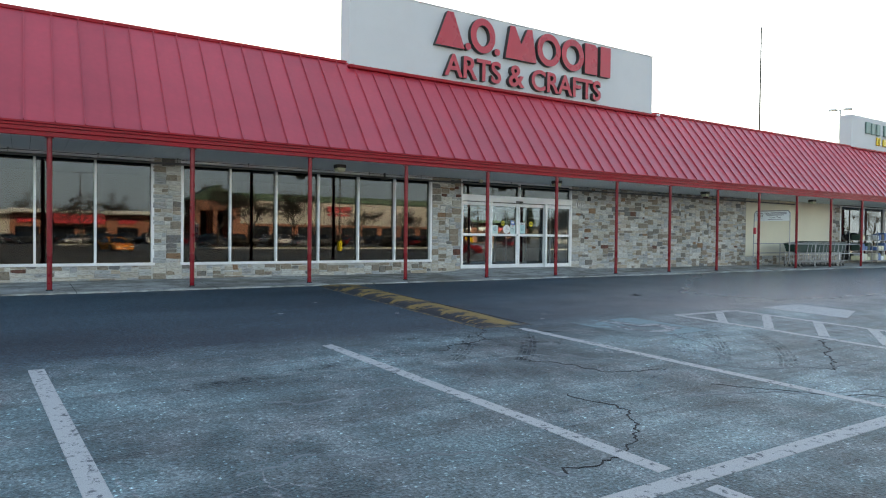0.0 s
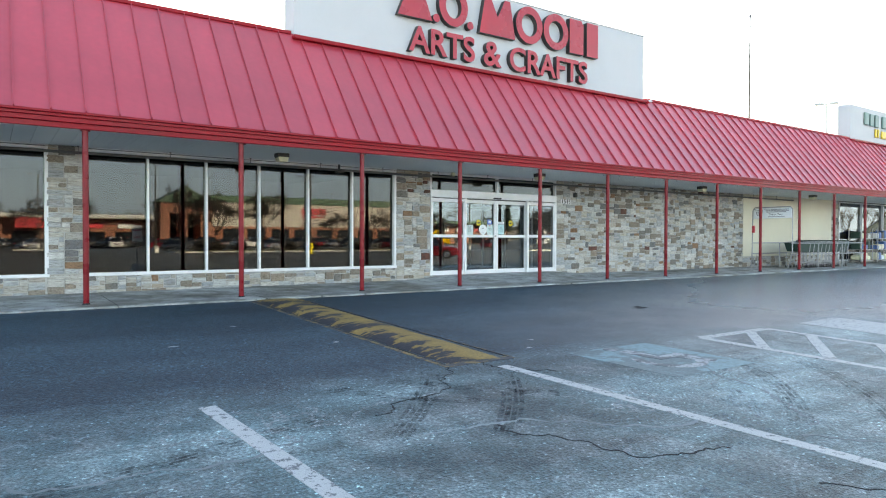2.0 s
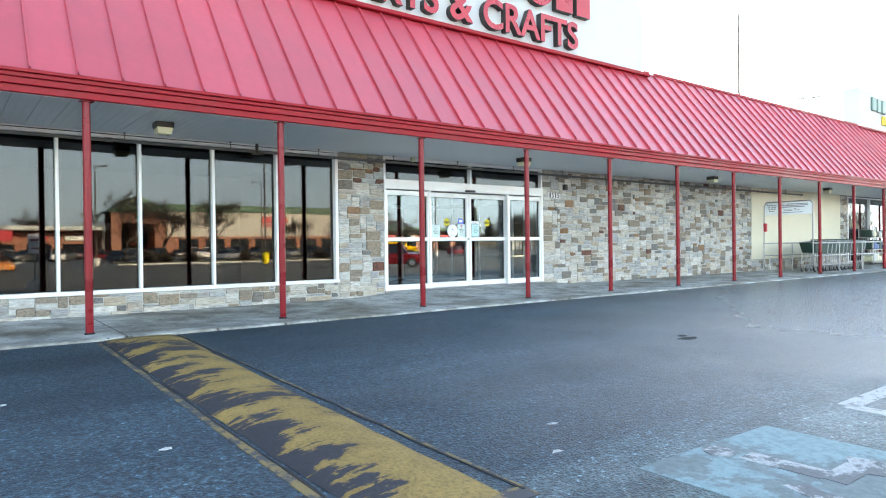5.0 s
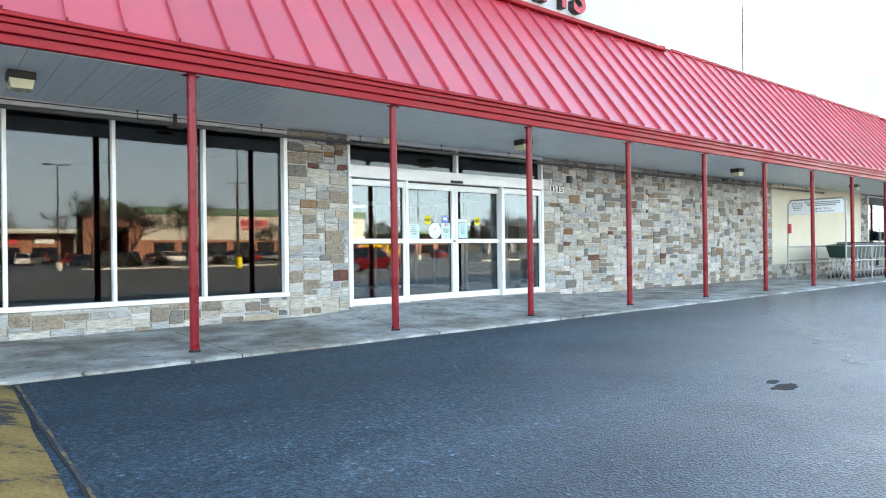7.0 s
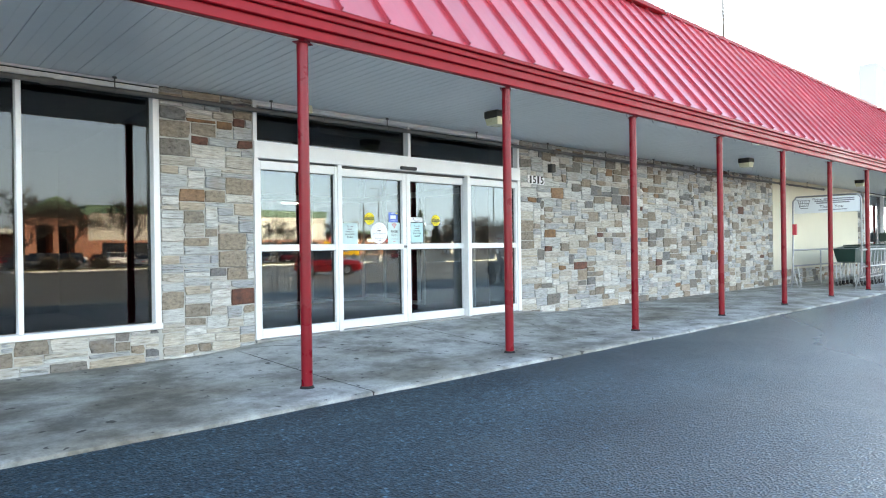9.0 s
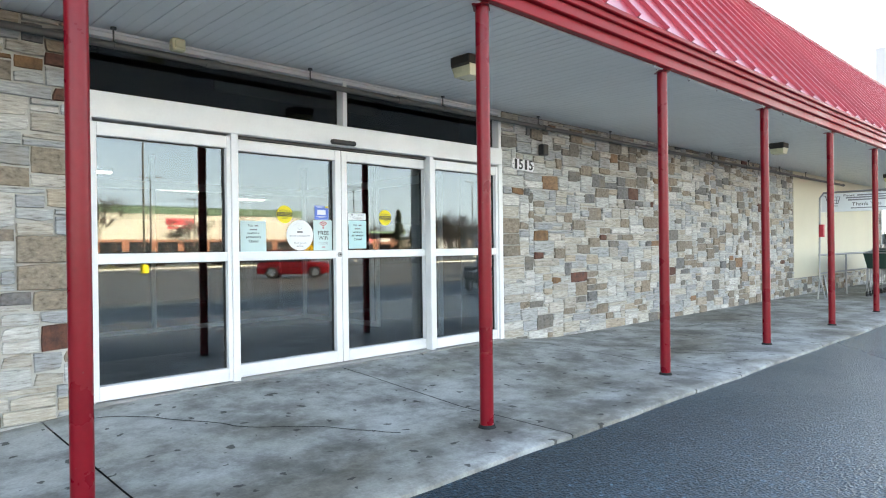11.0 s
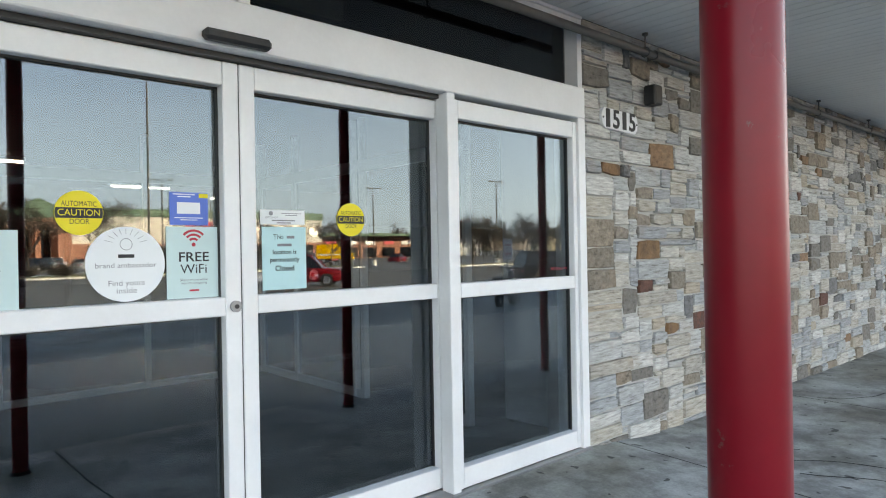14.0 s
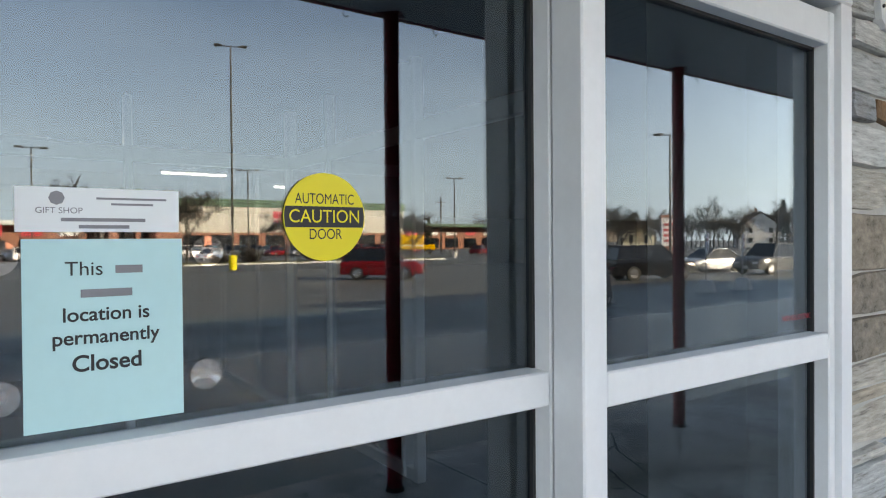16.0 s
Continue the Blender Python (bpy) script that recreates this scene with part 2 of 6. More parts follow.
def stone(name, by_island, dark=False):
    """Split fieldstone: grey, blue-grey, tan, umber and a few rust pieces, laminated along the bed."""
    m, nodes, links = tree_of(name)
    p = nodes["Principled BSDF"]
    if by_island:
        info = nodes.new("ShaderNodeNewGeometry")
        pick = info.outputs["Random Per Island"]
    else:
        info = nodes.new("ShaderNodeObjectInfo")
        pick = info.outputs["Random"]
    light_kinds = ((0.0, (0.43, 0.44, 0.43)), (0.14, (0.36, 0.375, 0.375)), (0.28, (0.46, 0.44, 0.40)), (0.40, (0.32, 0.34, 0.35)), (0.52, (0.42, 0.39, 0.34)), (0.63, (0.51, 0.51, 0.49)), (0.75, (0.37, 0.345, 0.305)), (0.85, (0.29, 0.305, 0.315)), (0.94, (0.37, 0.315, 0.25)))
    dark_kinds = ((0.0, (0.225, 0.19, 0.155)), (0.22, (0.16, 0.147, 0.133)), (0.42, (0.205, 0.172, 0.138)), (0.58, (0.14, 0.14, 0.142)), (0.72, (0.245, 0.20, 0.155)), (0.94, (0.23, 0.13, 0.075)), (0.98, (0.11, 0.045, 0.032)))
    kinds = ramp(nodes, dark_kinds if dark else light_kinds, "CONSTANT")
    links.new(pick, kinds.inputs["Fac"])
    co = nodes.new("ShaderNodeTexCoord")
    off = nodes.new("ShaderNodeVectorMath")
    off.operation = "MULTIPLY_ADD"
    comb = nodes.new("ShaderNodeCombineXYZ")
    for k in "XYZ":
        links.new(pick, comb.inputs[k])
    links.new(comb.outputs[0], off.inputs[0])
    off.inputs[1].default_value = (31, 17, 53)
    links.new(co.outputs["Object"], off.inputs[2])
    mp = nodes.new("ShaderNodeMapping")
    mp.inputs["Scale"].default_value = (0.9, 1, 1.4) if dark else (0.34, 1, 2.5)
    mp.inputs["Rotation"].default_value = (0, 0.04, 0)
    links.new(off.outputs[0], mp.inputs["Vector"])
    bed = nodes.new("ShaderNodeTexNoise")
    bed.inputs["Scale"].default_value, bed.inputs["Detail"].default_value, bed.inputs["Roughness"].default_value = 26, 6, 0.66
    links.new(mp.outputs["Vector"], bed.inputs["Vector"])
    br = ramp(nodes, ((0.33, (0.42, 0.40, 0.38)), (0.43, (0.84, 0.83, 0.82)), (0.55, (1.05, 1.05, 1.05)), (0.68, (1.36, 1.35, 1.32))))
    links.new(bed.outputs["Fac"], br.inputs["Fac"])
    col = mix(nodes, links, "MULTIPLY", 1.0, kinds.outputs["Color"], br.outputs["Color"])
    rust = nodes.new("ShaderNodeTexNoise")
    rust.inputs["Scale"].default_value, rust.inputs["Detail"].default_value = 3.4, 5
    links.new(off.outputs[0], rust.inputs["Vector"])
    ru = ramp(nodes, ((0.56, (0, 0, 0)), (0.72, (0.38, 0.38, 0.38))))
    links.new(rust.outputs["Fac"], ru.inputs["Fac"])
    col = mix(nodes, links, "MIX", ru.outputs["Color"], col, (0.27, 0.19, 0.12))
    links.new(col, p.inputs["Base Color"])
    p.inputs["Roughness"].default_value = 0.82
    links.new(bump(nodes, links, bed.outputs["Fac"], 0.7 if dark else 1.0, 0.010 if dark else 0.010), p.inputs["Normal"])
    return m


def concrete():
    m, nodes, links = tree_of("sidewalk_concrete")
    p = nodes["Principled BSDF"]
    damp = noise_node(nodes, links, 0.8, 6, 0.62, stretch=(0.6, 1.0, 1))
    blot = noise_node(nodes, links, 2.3, 7, 0.7)
    gum = nodes.new("ShaderNodeTexVoronoi")
    gum.voronoi_dimensions = "2D"
    gum.inputs["Scale"].default_value = 4.1
    co = nodes.new("ShaderNodeTexCoord")
    wob = noise_node(nodes, links, 9, 2)
    links.new(mix(nodes, links, "ADD", 0.16, co.outputs["Object"], wob.outputs["Color"]), gum.inputs["Vector"])
    base = ramp(nodes, ((0.36, (0.16, 0.168, 0.165)), (0.45, (0.25, 0.262, 0.26)), (0.53, (0.36, 0.385, 0.385)), (0.62, (0.46, 0.495, 0.495))))
    links.new(blot.outputs["Fac"], base.inputs["Fac"])
    dr = ramp(nodes, ((0.38, (0.50, 0.45, 0.39)), (0.48, (0.78, 0.76, 0.72)), (0.58, (1.0, 1.0, 1.0))))
    links.new(damp.outputs["Fac"], dr.inputs["Fac"])
    col = mix(nodes, links, "MULTIPLY", 1.0, base.outputs["Color"], dr.outputs["Color"])
    size = nodes.new("ShaderNodeSeparateXYZ")
    links.new(gum.outputs["Color"], size.inputs["Vector"])
    sub = nodes.new("ShaderNodeMath")
    sub.operation = "MULTIPLY_ADD"
    links.new(size.outputs["X"], sub.inputs[0])
    sub.inputs[1].default_value = 0.09
    links.new(gum.outputs["Distance"], sub.inputs[2])
    gr = ramp(nodes, ((0.094, (0.07, 0.07, 0.07)), (0.112, (1, 1, 1))))
    links.new(sub.outputs[0], gr.inputs["Fac"])
    col = mix(nodes, links, "MULTIPLY", 0.85, col, gr.outputs["Color"])
    fine = noise_node(nodes, links, 60, 3)
    fr = ramp(nodes, ((0.3, (0.85,) * 3), (0.7, (1.08,) * 3)))
    links.new(fine.outputs["Fac"], fr.inputs["Fac"])
    links.new(mix(nodes, links, "MULTIPLY", 1.0, col, fr.outputs["Color"]), p.inputs["Base Color"])
    p.inputs["Roughness"].default_value = 0.62
    links.new(bump(nodes, links, fine.outputs["Fac"], 0.25, 0.004), p.inputs["Normal"])
    return m


def worn_paint(name, base, under, wear, coarse=5.0):
    """Traffic paint on asphalt, scraped through to the ground in patches."""
    m, nodes, links = tree_of(name)
    p = nodes["Principled BSDF"]
    a = noise_node(nodes, links, coarse, 8, 0.72)
    b = noise_node(nodes, links, coarse * 14, 4, 0.6)
    r = ramp(nodes, ((wear, (0, 0, 0)), (wear + 0.05, (1, 1, 1))))
    links.new(a.outputs["Fac"], r.inputs["Fac"])
    g = ramp(nodes, ((0.32, (0.6,) * 3), (0.6, (1,) * 3)))
    links.new(b.outputs["Fac"], g.inputs["Fac"])
    col = mix(nodes, links, "MIX", r.outputs["Color"], under, base)
    links.new(mix(nodes, links, "MULTIPLY", 0.8, col, g.outputs["Color"]), p.inputs["Base Color"])
    p.inputs["Roughness"].default_value = 0.7
    links.new(bump(nodes, links, b.outputs["Fac"], 0.4, 0.004), p.inputs["Normal"])
    return m


def hump_paint():
    """Yellow paint dragged off the hump in streaks along the wheels' way, worst on its approach side."""
    m, nodes, links = tree_of("yellow_hump_paint")
    p = nodes["Principled BSDF"]
    blot = noise_node(nodes, links, 2.4, 7, 0.62, (0.8, 1.1, 1))
    streak = noise_node(nodes, links, 9.0, 6, 0.65, (0.35, 2.2, 1))
    co = nodes.new("ShaderNodeTexCoord")
    sep = nodes.new("ShaderNodeSeparateXYZ")
    links.new(co.outputs["Object"], sep.inputs["Vector"])
    side = nodes.new("ShaderNodeMapRange")
    side.inputs["From Min"].default_value, side.inputs["From Max"].default_value = -4.5, -4.0
    side.inputs["To Min"].default_value, side.inputs["To Max"].default_value = -0.10, 0.06
    links.new(sep.outputs["X"], side.inputs["Value"])
    s1 = nodes.new("ShaderNodeMath")
    s1.operation = "MULTIPLY_ADD"
    links.new(streak.outputs["Fac"], s1.inputs[0])
    s1.inputs[1].default_value = 0.55
    links.new(blot.outputs["Fac"], s1.inputs[2])
    s2 = nodes.new("ShaderNodeMath")
    links.new(s1.outputs[0], s2.inputs[0])
    links.new(side.outputs["Result"], s2.inputs[1])
    r = ramp(nodes, ((0.738, (0, 0, 0)), (0.765, (1, 1, 1))))
    links.new(s2.outputs[0], r.inputs["Fac"])
    fine = noise_node(nodes, links, 42, 5, 0.7)
    g = ramp(nodes, ((0.34, (0.45,) * 3), (0.56, (1.1,) * 3)))
    links.new(fine.outputs["Fac"], g.inputs["Fac"])
    tone = ramp(nodes, ((0.35, (0.16, 0.095, 0.024)), (0.65, (0.26, 0.165, 0.045))))
    links.new(blot.outputs["Fac"], tone.inputs["Fac"])
    col = mix(nodes, links, "MIX", r.outputs["Color"], (0.011, 0.015, 0.022), tone.outputs["Color"])
    links.new(mix(nodes, links, "MULTIPLY", 0.8, col, g.outputs["Color"]), p.inputs["Base Color"])
    p.inputs["Roughness"].default_value = 0.75
    links.new(bump(nodes, links, fine.outputs["Fac"], 0.6, 0.006), p.inputs["Normal"])
    return m


M_ASPHALT = asphalt()
M_CONCRETE = concrete()
M_STONE = stone("fieldstone", False)
M_STONE_FAR = stone("fieldstone_run", True)
M_STONE_DARK = stone("brown_fieldstone", False, True)
M_STONE_DARK_FAR = stone("brown_fieldstone_run", True, True)
M_MORTAR = surface("mortar", (0.44, 0.43, 0.40), 0.9, vary=0.2, coarse=4, fine=90, relief=0.4)
M_ROOF = surface("red_roof_steel", (0.50, 0.045, 0.068), 0.33, vary=0.16, coarse=0.7, fine=9, relief=0.04, random_tint=0.14, sheen=0.95)
M_RED = surface("red_paint", (0.215, 0.005, 0.013), 0.30, vary=0.16, coarse=2.5, fine=26, relief=0.12, worn=(0.16, 0.055, 0.055), wear=0.66, sheen=0.25)
M_TRIM = surface("red_trim", (0.30, 0.007, 0.016), 0.42, vary=0.12, coarse=1.1, fine=20, relief=0.04, sheen=0.2)
M_SOFFIT = surface("soffit_steel", (0.70, 0.73, 0.745), 0.36, vary=0.05, coarse=1.2, fine=18, relief=0.06)
M_WHITE = surface("white_aluminium", (0.74, 0.75, 0.76), 0.38, vary=0.06, coarse=2.2, fine=50, relief=0.03, worn=(0.42, 0.42, 0.42), wear=0.73)
M_STUCCO = surface("sign_stucco", (0.50, 0.51, 0.52), 0.8, vary=0.05, coarse=0.6, fine=45, relief=0.2)
M_LETTER = surface("red_acrylic", (0.42, 0.012, 0.03), 0.3, vary=0.08, coarse=1.5, relief=0)
M_LETTER_SIDE = surface("letter_return", (0.035, 0.03, 0.03), 0.5, vary=0.1, coarse=2, relief=0)
M_GLASS = glass("shop_glass", (0.34, 0.35, 0.36), 0.044, sky_tint=(0.88, 0.95, 1.0))
M_DOORGLASS = glass("door_glass", (0.62, 0.66, 0.68), 0.088, sky_tint=(0.79, 0.92, 1.0))
M_BLACK = surface("black_rubber", (0.018, 0.018, 0.02), 0.5, vary=0.2, coarse=4)
# near-black base colour stands in for the gloom of the unlit shop
M_DARK = surface("unlit_interior", (0.012, 0.012, 0.014), 0.9, vary=0.25, coarse=0.6)
# dark carpet, taken blacker still to hold the unlit floor's gloom
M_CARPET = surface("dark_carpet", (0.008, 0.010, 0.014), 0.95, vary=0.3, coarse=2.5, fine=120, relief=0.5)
M_PALE = surface("pale_plaster", (0.55, 0.56, 0.54), 0.8, vary=0.08)
M_PIPE = surface("galvanised_pipe", (0.12, 0.117, 0.115), 0.5, 0.4, vary=0.2, coarse=3, fine=30, worn=(0.2, 0.15, 0.12), wear=0.66)
M_STEEL = surface("steel_tube", (0.30, 0.31, 0.32), 0.4, 0.7, vary=0.12, coarse=5)
M_TAN = surface("cream_panel", (0.62, 0.58, 0.46), 0.75, vary=0.05, coarse=0.8, fine=60, relief=0.15)
M_YELLOW = hump_paint()
M_YELLOWEDGE = worn_paint("yellow_edge_paint", (0.20, 0.14, 0.055), (0.035, 0.043, 0.052), 0.50, 7.0)
M_LINE = worn_paint("white_line_paint", (0.40, 0.43, 0.44), (0.10, 0.12, 0.135), 0.40, 16.0)
M_FAINT = worn_paint("faded_line_paint", (0.30, 0.34, 0.36), (0.09, 0.11, 0.125), 0.48, 3.0)
M_BLUE = worn_paint("faded_blue_paint", (0.14, 0.26, 0.29), (0.10, 0.155, 0.17), 0.47, 1.6)
M_CRACK = surface("crack_dirt", (0.012, 0.013, 0.015), 0.95, relief=0)
M_PALECRACK = surface("salt_crack", (0.17, 0.21, 0.23), 0.95, vary=0.3, relief=0)
M_PATCH = surface("oil_patch", (0.012, 0.013, 0.015), 0.95, vary=0.3, coarse=5, fine=80)
M_PAPER = surface("white_paper", (0.74, 0.77, 0.78), 0.7, vary=0.03, relief=0)
M_CYAN = surface("pale_blue_paper", (0.42, 0.68, 0.70), 0.7, vary=0.05, relief=0)
M_MINT = surface("pale_mint_paper", (0.50, 0.66, 0.66), 0.7, vary=0.05, relief=0)
M_CAUTION = surface("yellow_vinyl", (0.78, 0.62, 0.02), 0.45, vary=0.04, relief=0)
M_INK = surface("black_ink", (0.02, 0.02, 0.022), 0.6, relief=0)
M_GREYINK = surface("grey_ink", (0.22, 0.22, 0.24), 0.6, relief=0)
M_REDINK = surface("red_ink", (0.55, 0.03, 0.05), 0.5, relief=0)
M_BLUEINK = surface("blue_card", (0.06, 0.16, 0.55), 0.5, vary=0.05, relief=0)
M_LENS = surface("yellowed_lens", (0.60, 0.58, 0.40), 0.3, vary=0.1, relief=0.1)
M_BRONZE = surface("dark_bronze", (0.035, 0.028, 0.022), 0.5, vary=0.2, coarse=4)
M_TUBE = glow("fluorescent_tube", (0.95, 1.0, 1.0), 3.0)
M_GREENPLASTIC = surface("dark_green_plastic", (0.012, 0.045, 0.035), 0.45, vary=0.2, coarse=4)
M_BARK = surface("winter_bark", (0.05, 0.041, 0.034), 0.9, vary=0.25, coarse=3)
M_PINE = surface("pine_green", (0.035, 0.055, 0.03), 0.9, vary=0.3, coarse=3)
M_TYRE = surface("tyre", (0.02, 0.02, 0.02), 0.8, vary=0.15)
M_RIM = surface("alloy_rim", (0.5, 0.5, 0.52), 0.3, 0.9, vary=0.05)
M_CARGLASS = surface("car_window", (0.012, 0.014, 0.017), 0.06, vary=0.05, relief=0)
M_HEADLIGHT = surface("headlamp", (0.75, 0.76, 0.78), 0.12, vary=0.04, relief=0)
M_BRICK = surface("red_brick_far", (0.30, 0.13, 0.09), 0.85, vary=0.15, coarse=0.6, fine=6)
M_FARWALL = surface("cream_block_far", (0.50, 0.475, 0.43), 0.8, vary=0.06, coarse=0.2, fine=3)
M_FARGREEN = surface("green_roof_far", (0.05, 0.12, 0.075), 0.6, vary=0.12, coarse=0.3, fine=3)
M_SHINGLE = surface("grey_shingle", (0.09, 0.085, 0.085), 0.9, vary=0.2, coarse=1)
M_GRASS = surface("winter_grass", (0.11, 0.105, 0.05), 0.95, vary=0.3, coarse=0.5, fine=12)
M_SNOW = surface("dirty_snow", (0.72, 0.73, 0.75), 0.8, vary=0.15, coarse=1.5, fine=12, relief=0.5, depth=0.02)
M_BLUESTEEL = surface("blue_steel", (0.05, 0.13, 0.32), 0.5, vary=0.15, coarse=2)


# ---- builders ----
def box(bm, x0, x1, y0, y1, z0, z1, chamfer=0.0):
    """A box between those bounds; chamfer trims its upright and level edges."""
    r = bmesh.ops.create_cube(bm, size=1.0, matrix=Matrix.Translation(((x0 + x1) / 2, (y0 + y1) / 2, (z0 + z1) / 2)) @ Matrix.Diagonal((x1 - x0, y1 - y0, z1 - z0, 1)))
    if chamfer:
        edges = {e for v in r["verts"] for e in v.link_edges}
        bmesh.ops.bevel(bm, geom=list(edges), offset=chamfer, segments=1, affect="EDGES")
    return bm


def tube(bm, a, b, r0, r1=None, seg=10, caps=True):
    a, b = Vector(a), Vector(b)
    m = Matrix.Translation((a + b) / 2) @ (b - a).to_track_quat("Z", "Y").to_matrix().to_4x4()
    bmesh.ops.create_cone(bm, cap_ends=caps, segments=seg, radius1=r0, radius2=r0 if r1 is None else r1, depth=(b - a).length, matrix=m)
    return bm


def path_tube(bm, points, r, seg=8):
    for a, b in zip(points, points[1:]):
        tube(bm, a, b, r, seg=seg)
    for p in points[1:-1]:
        bmesh.ops.create_uvsphere(bm, u_segments=seg, v_segments=5, radius=r, matrix=Matrix.Translation(p))
    return bm


def disc(bm, centre, radius, thick, seg=36):
    """A round plate that faces -y."""
    c = Vector(centre)
    return tube(bm, c + Vector((0, thick / 2, 0)), c - Vector((0, thick / 2, 0)), radius, seg=seg)


def mesh_of(name, bm, material, smooth=None):
    me = bpy.data.meshes.new(name)
    bm.to_mesh(me)
    bm.free()
    for mt in material if isinstance(material, (list, tuple)) else [material]:
        me.materials.append(mt)
    if smooth is not None:
        me.shade_smooth()
        me.set_sharp_from_angle(angle=radians(smooth))
    return me


def part(name, bm, material, parent, label="", smooth=None):
    """Links a bmesh as one mesh object under a thing or a part."""
    ob = new(name, mesh_of(name, bm, material, smooth))
    ob.parent = parent
    return tagged(ob, label)


def thing(name, label, category, at=(0, 0, 0), group="", kind=""):
    ob = new(name)
    ob.location = at
    ob.empty_display_size = 0.2
    return tagged(ob, label, category, group, kind)


def solid(name, bm, material, label, category, group="", kind="", smooth=None):
    """A thing of a single mesh."""
    return tagged(new(name, mesh_of(name, bm, material, smooth)), label, category, group, kind)


def plain(*bounds, chamfer=0.0):
    return box(bmesh.new(), *bounds, chamfer=chamfer)


def letters(body, height, depth=0.0, align="CENTER", bold=0.0):
    """A mesh of that text in the built-in font, standing in the xz plane and facing -y."""
    cu = bpy.data.curves.new("lettering", "FONT")
    cu.body, cu.size, cu.extrude, cu.align_x, cu.align_y, cu.offset = body, height, depth / 2, align, "CENTER", bold * height
    ob = new("lettering", cu)
    bpy.context.view_layer.update()
    me = bpy.data.meshes.new_from_object(ob.evaluated_get(bpy.context.evaluated_depsgraph_get()))
    bpy.data.objects.remove(ob)
    bpy.data.curves.remove(cu)
    me.transform(pose(0, 0, 0, 90))
    return me


def text_part(name, body, height, at, material, parent, depth=0.0, width=None, bold=0.0, align="CENTER"):
    me = letters(body, height, depth, align, bold)
    if width:
        xs = [v.co.x for v in me.vertices]
        k = width / (max(xs) - min(xs))
        me.transform(Matrix.Diagonal((k, 1, 1, 1)))
    me.materials.append(material)
    ob = new(name, me)
    ob.parent = parent
    ob.location = at
    return ob


# ---- ground ----
def gz(y):
    """The lot's height: it falls away from the kerb, then runs level."""
    return max(-0.45, 0.075 + 0.029 * (y + 2.6))


ys = [-1200.0, -400.0, -150.0, -60.0, -30.0, -20.7, -14.0, -8.0, -2.6]
bm = bmesh.new()
rows_v = [[bm.verts.new((x, y, gz(y))) for x in (-1200, -60, -20, 0, 20, 60, 1200)] for y in ys]
rows_v += [[bm.verts.new((x, y, 0.0)) for x in (-1200, -60, -20, 0, 20, 60, 1200)] for y in (-2.4, 1200)]
for a, b in zip(rows_v, rows_v[1:]):
    for k in range(6):
        bm.faces.new((a[k], a[k + 1], b[k + 1], b[k]))
ground = solid("ground", bm, M_ASPHALT, "dark asphalt parking lot with dried salt and cracks", "ground", kind="structure")


def decal(bm, corners, lift=0.004):
    """A thin painted polygon that lies on the lot."""
    n = len(corners)
    top = [bm.verts.new((x, y, gz(y) + lift)) for x, y in corners]
    low = [bm.verts.new((x, y, gz(y) - 0.01)) for x, y in corners]
    bm.faces.new(top)
    for k in range(n):
        bm.faces.new((low[k], low[(k + 1) % n], top[(k + 1) % n], top[k]))
    bmesh.ops.recalc_face_normals(bm, faces=bm.faces)


def stripe(x0, y0, x1, y1, w, material=None, label="worn white parking line painted on the asphalt"):
    d = Vector((x1 - x0, y1 - y0))
    n = Vector((-d.y, d.x)).normalized() * w / 2
    bm = bmesh.new()
    steps = max(1, int(d.length / 4))
    for k in range(steps):
        a, b = Vector((x0, y0)) + d * (k / steps), Vector((x0, y0)) + d * ((k + 1) / steps)
        decal(bm, [a - n, b - n, b + n, a + n])
    return solid("parking_line", bm, material or M_LINE, label, "parking line", "parking lines", "structure")


for xa in (-18.6, -15.7, -12.75, -9.82, -6.93, -4.0):
    stripe(xa, -8.9, xa + 0.3, -13.45, 0.13)
for xa in (7.5, 10.4, 13.3, 16.2, 19.1, 22.0, 25.0):
    stripe(xa, -8.9, xa + 0.3, -13.45, 0.11, M_FAINT, "faded white parking line painted on the asphalt")
stripe(-19.0, -13.6, 1.0, -13.62, 0.14)
for xa in (-18.3, -15.4, -12.45, -9.5, -6.6, -3.7):
    stripe(xa, -13.75, xa + 0.3, -18.3, 0.12)
for xa in range(-30, 64, 3):
    stripe(xa, -26.0, xa + 0.2, -30.6, 0.11, M_FAINT, "faded white parking line painted on the asphalt")
    stripe(xa, -31.0, xa + 0.2, -35.6, 0.11, M_FAINT, "faded white parking line painted on the asphalt")

# loading-aisle hatching beside the accessible stall
hatch = thing("hatched_aisle", "white hatched access aisle painted on the asphalt", "road marking", kind="structure")
for a in ((-0.62, -8.9, 0.9, -8.9), (-0.62, -8.9, -0.55, -12.6), (0.95, -8.9, 1.1, -12.6), (0.45, -8.95, -0.6, -9.75), (0.9, -9.55, -0.5, -10.45), (0.95, -10.4, -0.4, -11.2), (1.0, -11.2, -0.35, -12.0), (-0.5, -12.55, 1.1, -12.55)):
    d = Vector((a[2] - a[0], a[3] - a[1]))
    n = Vector((-d.y, d.x)).normalized() * 0.07
    bm = bmesh.new()
    p0, p1 = Vector(a[:2]), Vector(a[2:])
    decal(bm, [p0 - n, p1 - n, p1 + n, p0 + n], 0.005)
    part("painted_bar", bm, M_LINE, hatch)

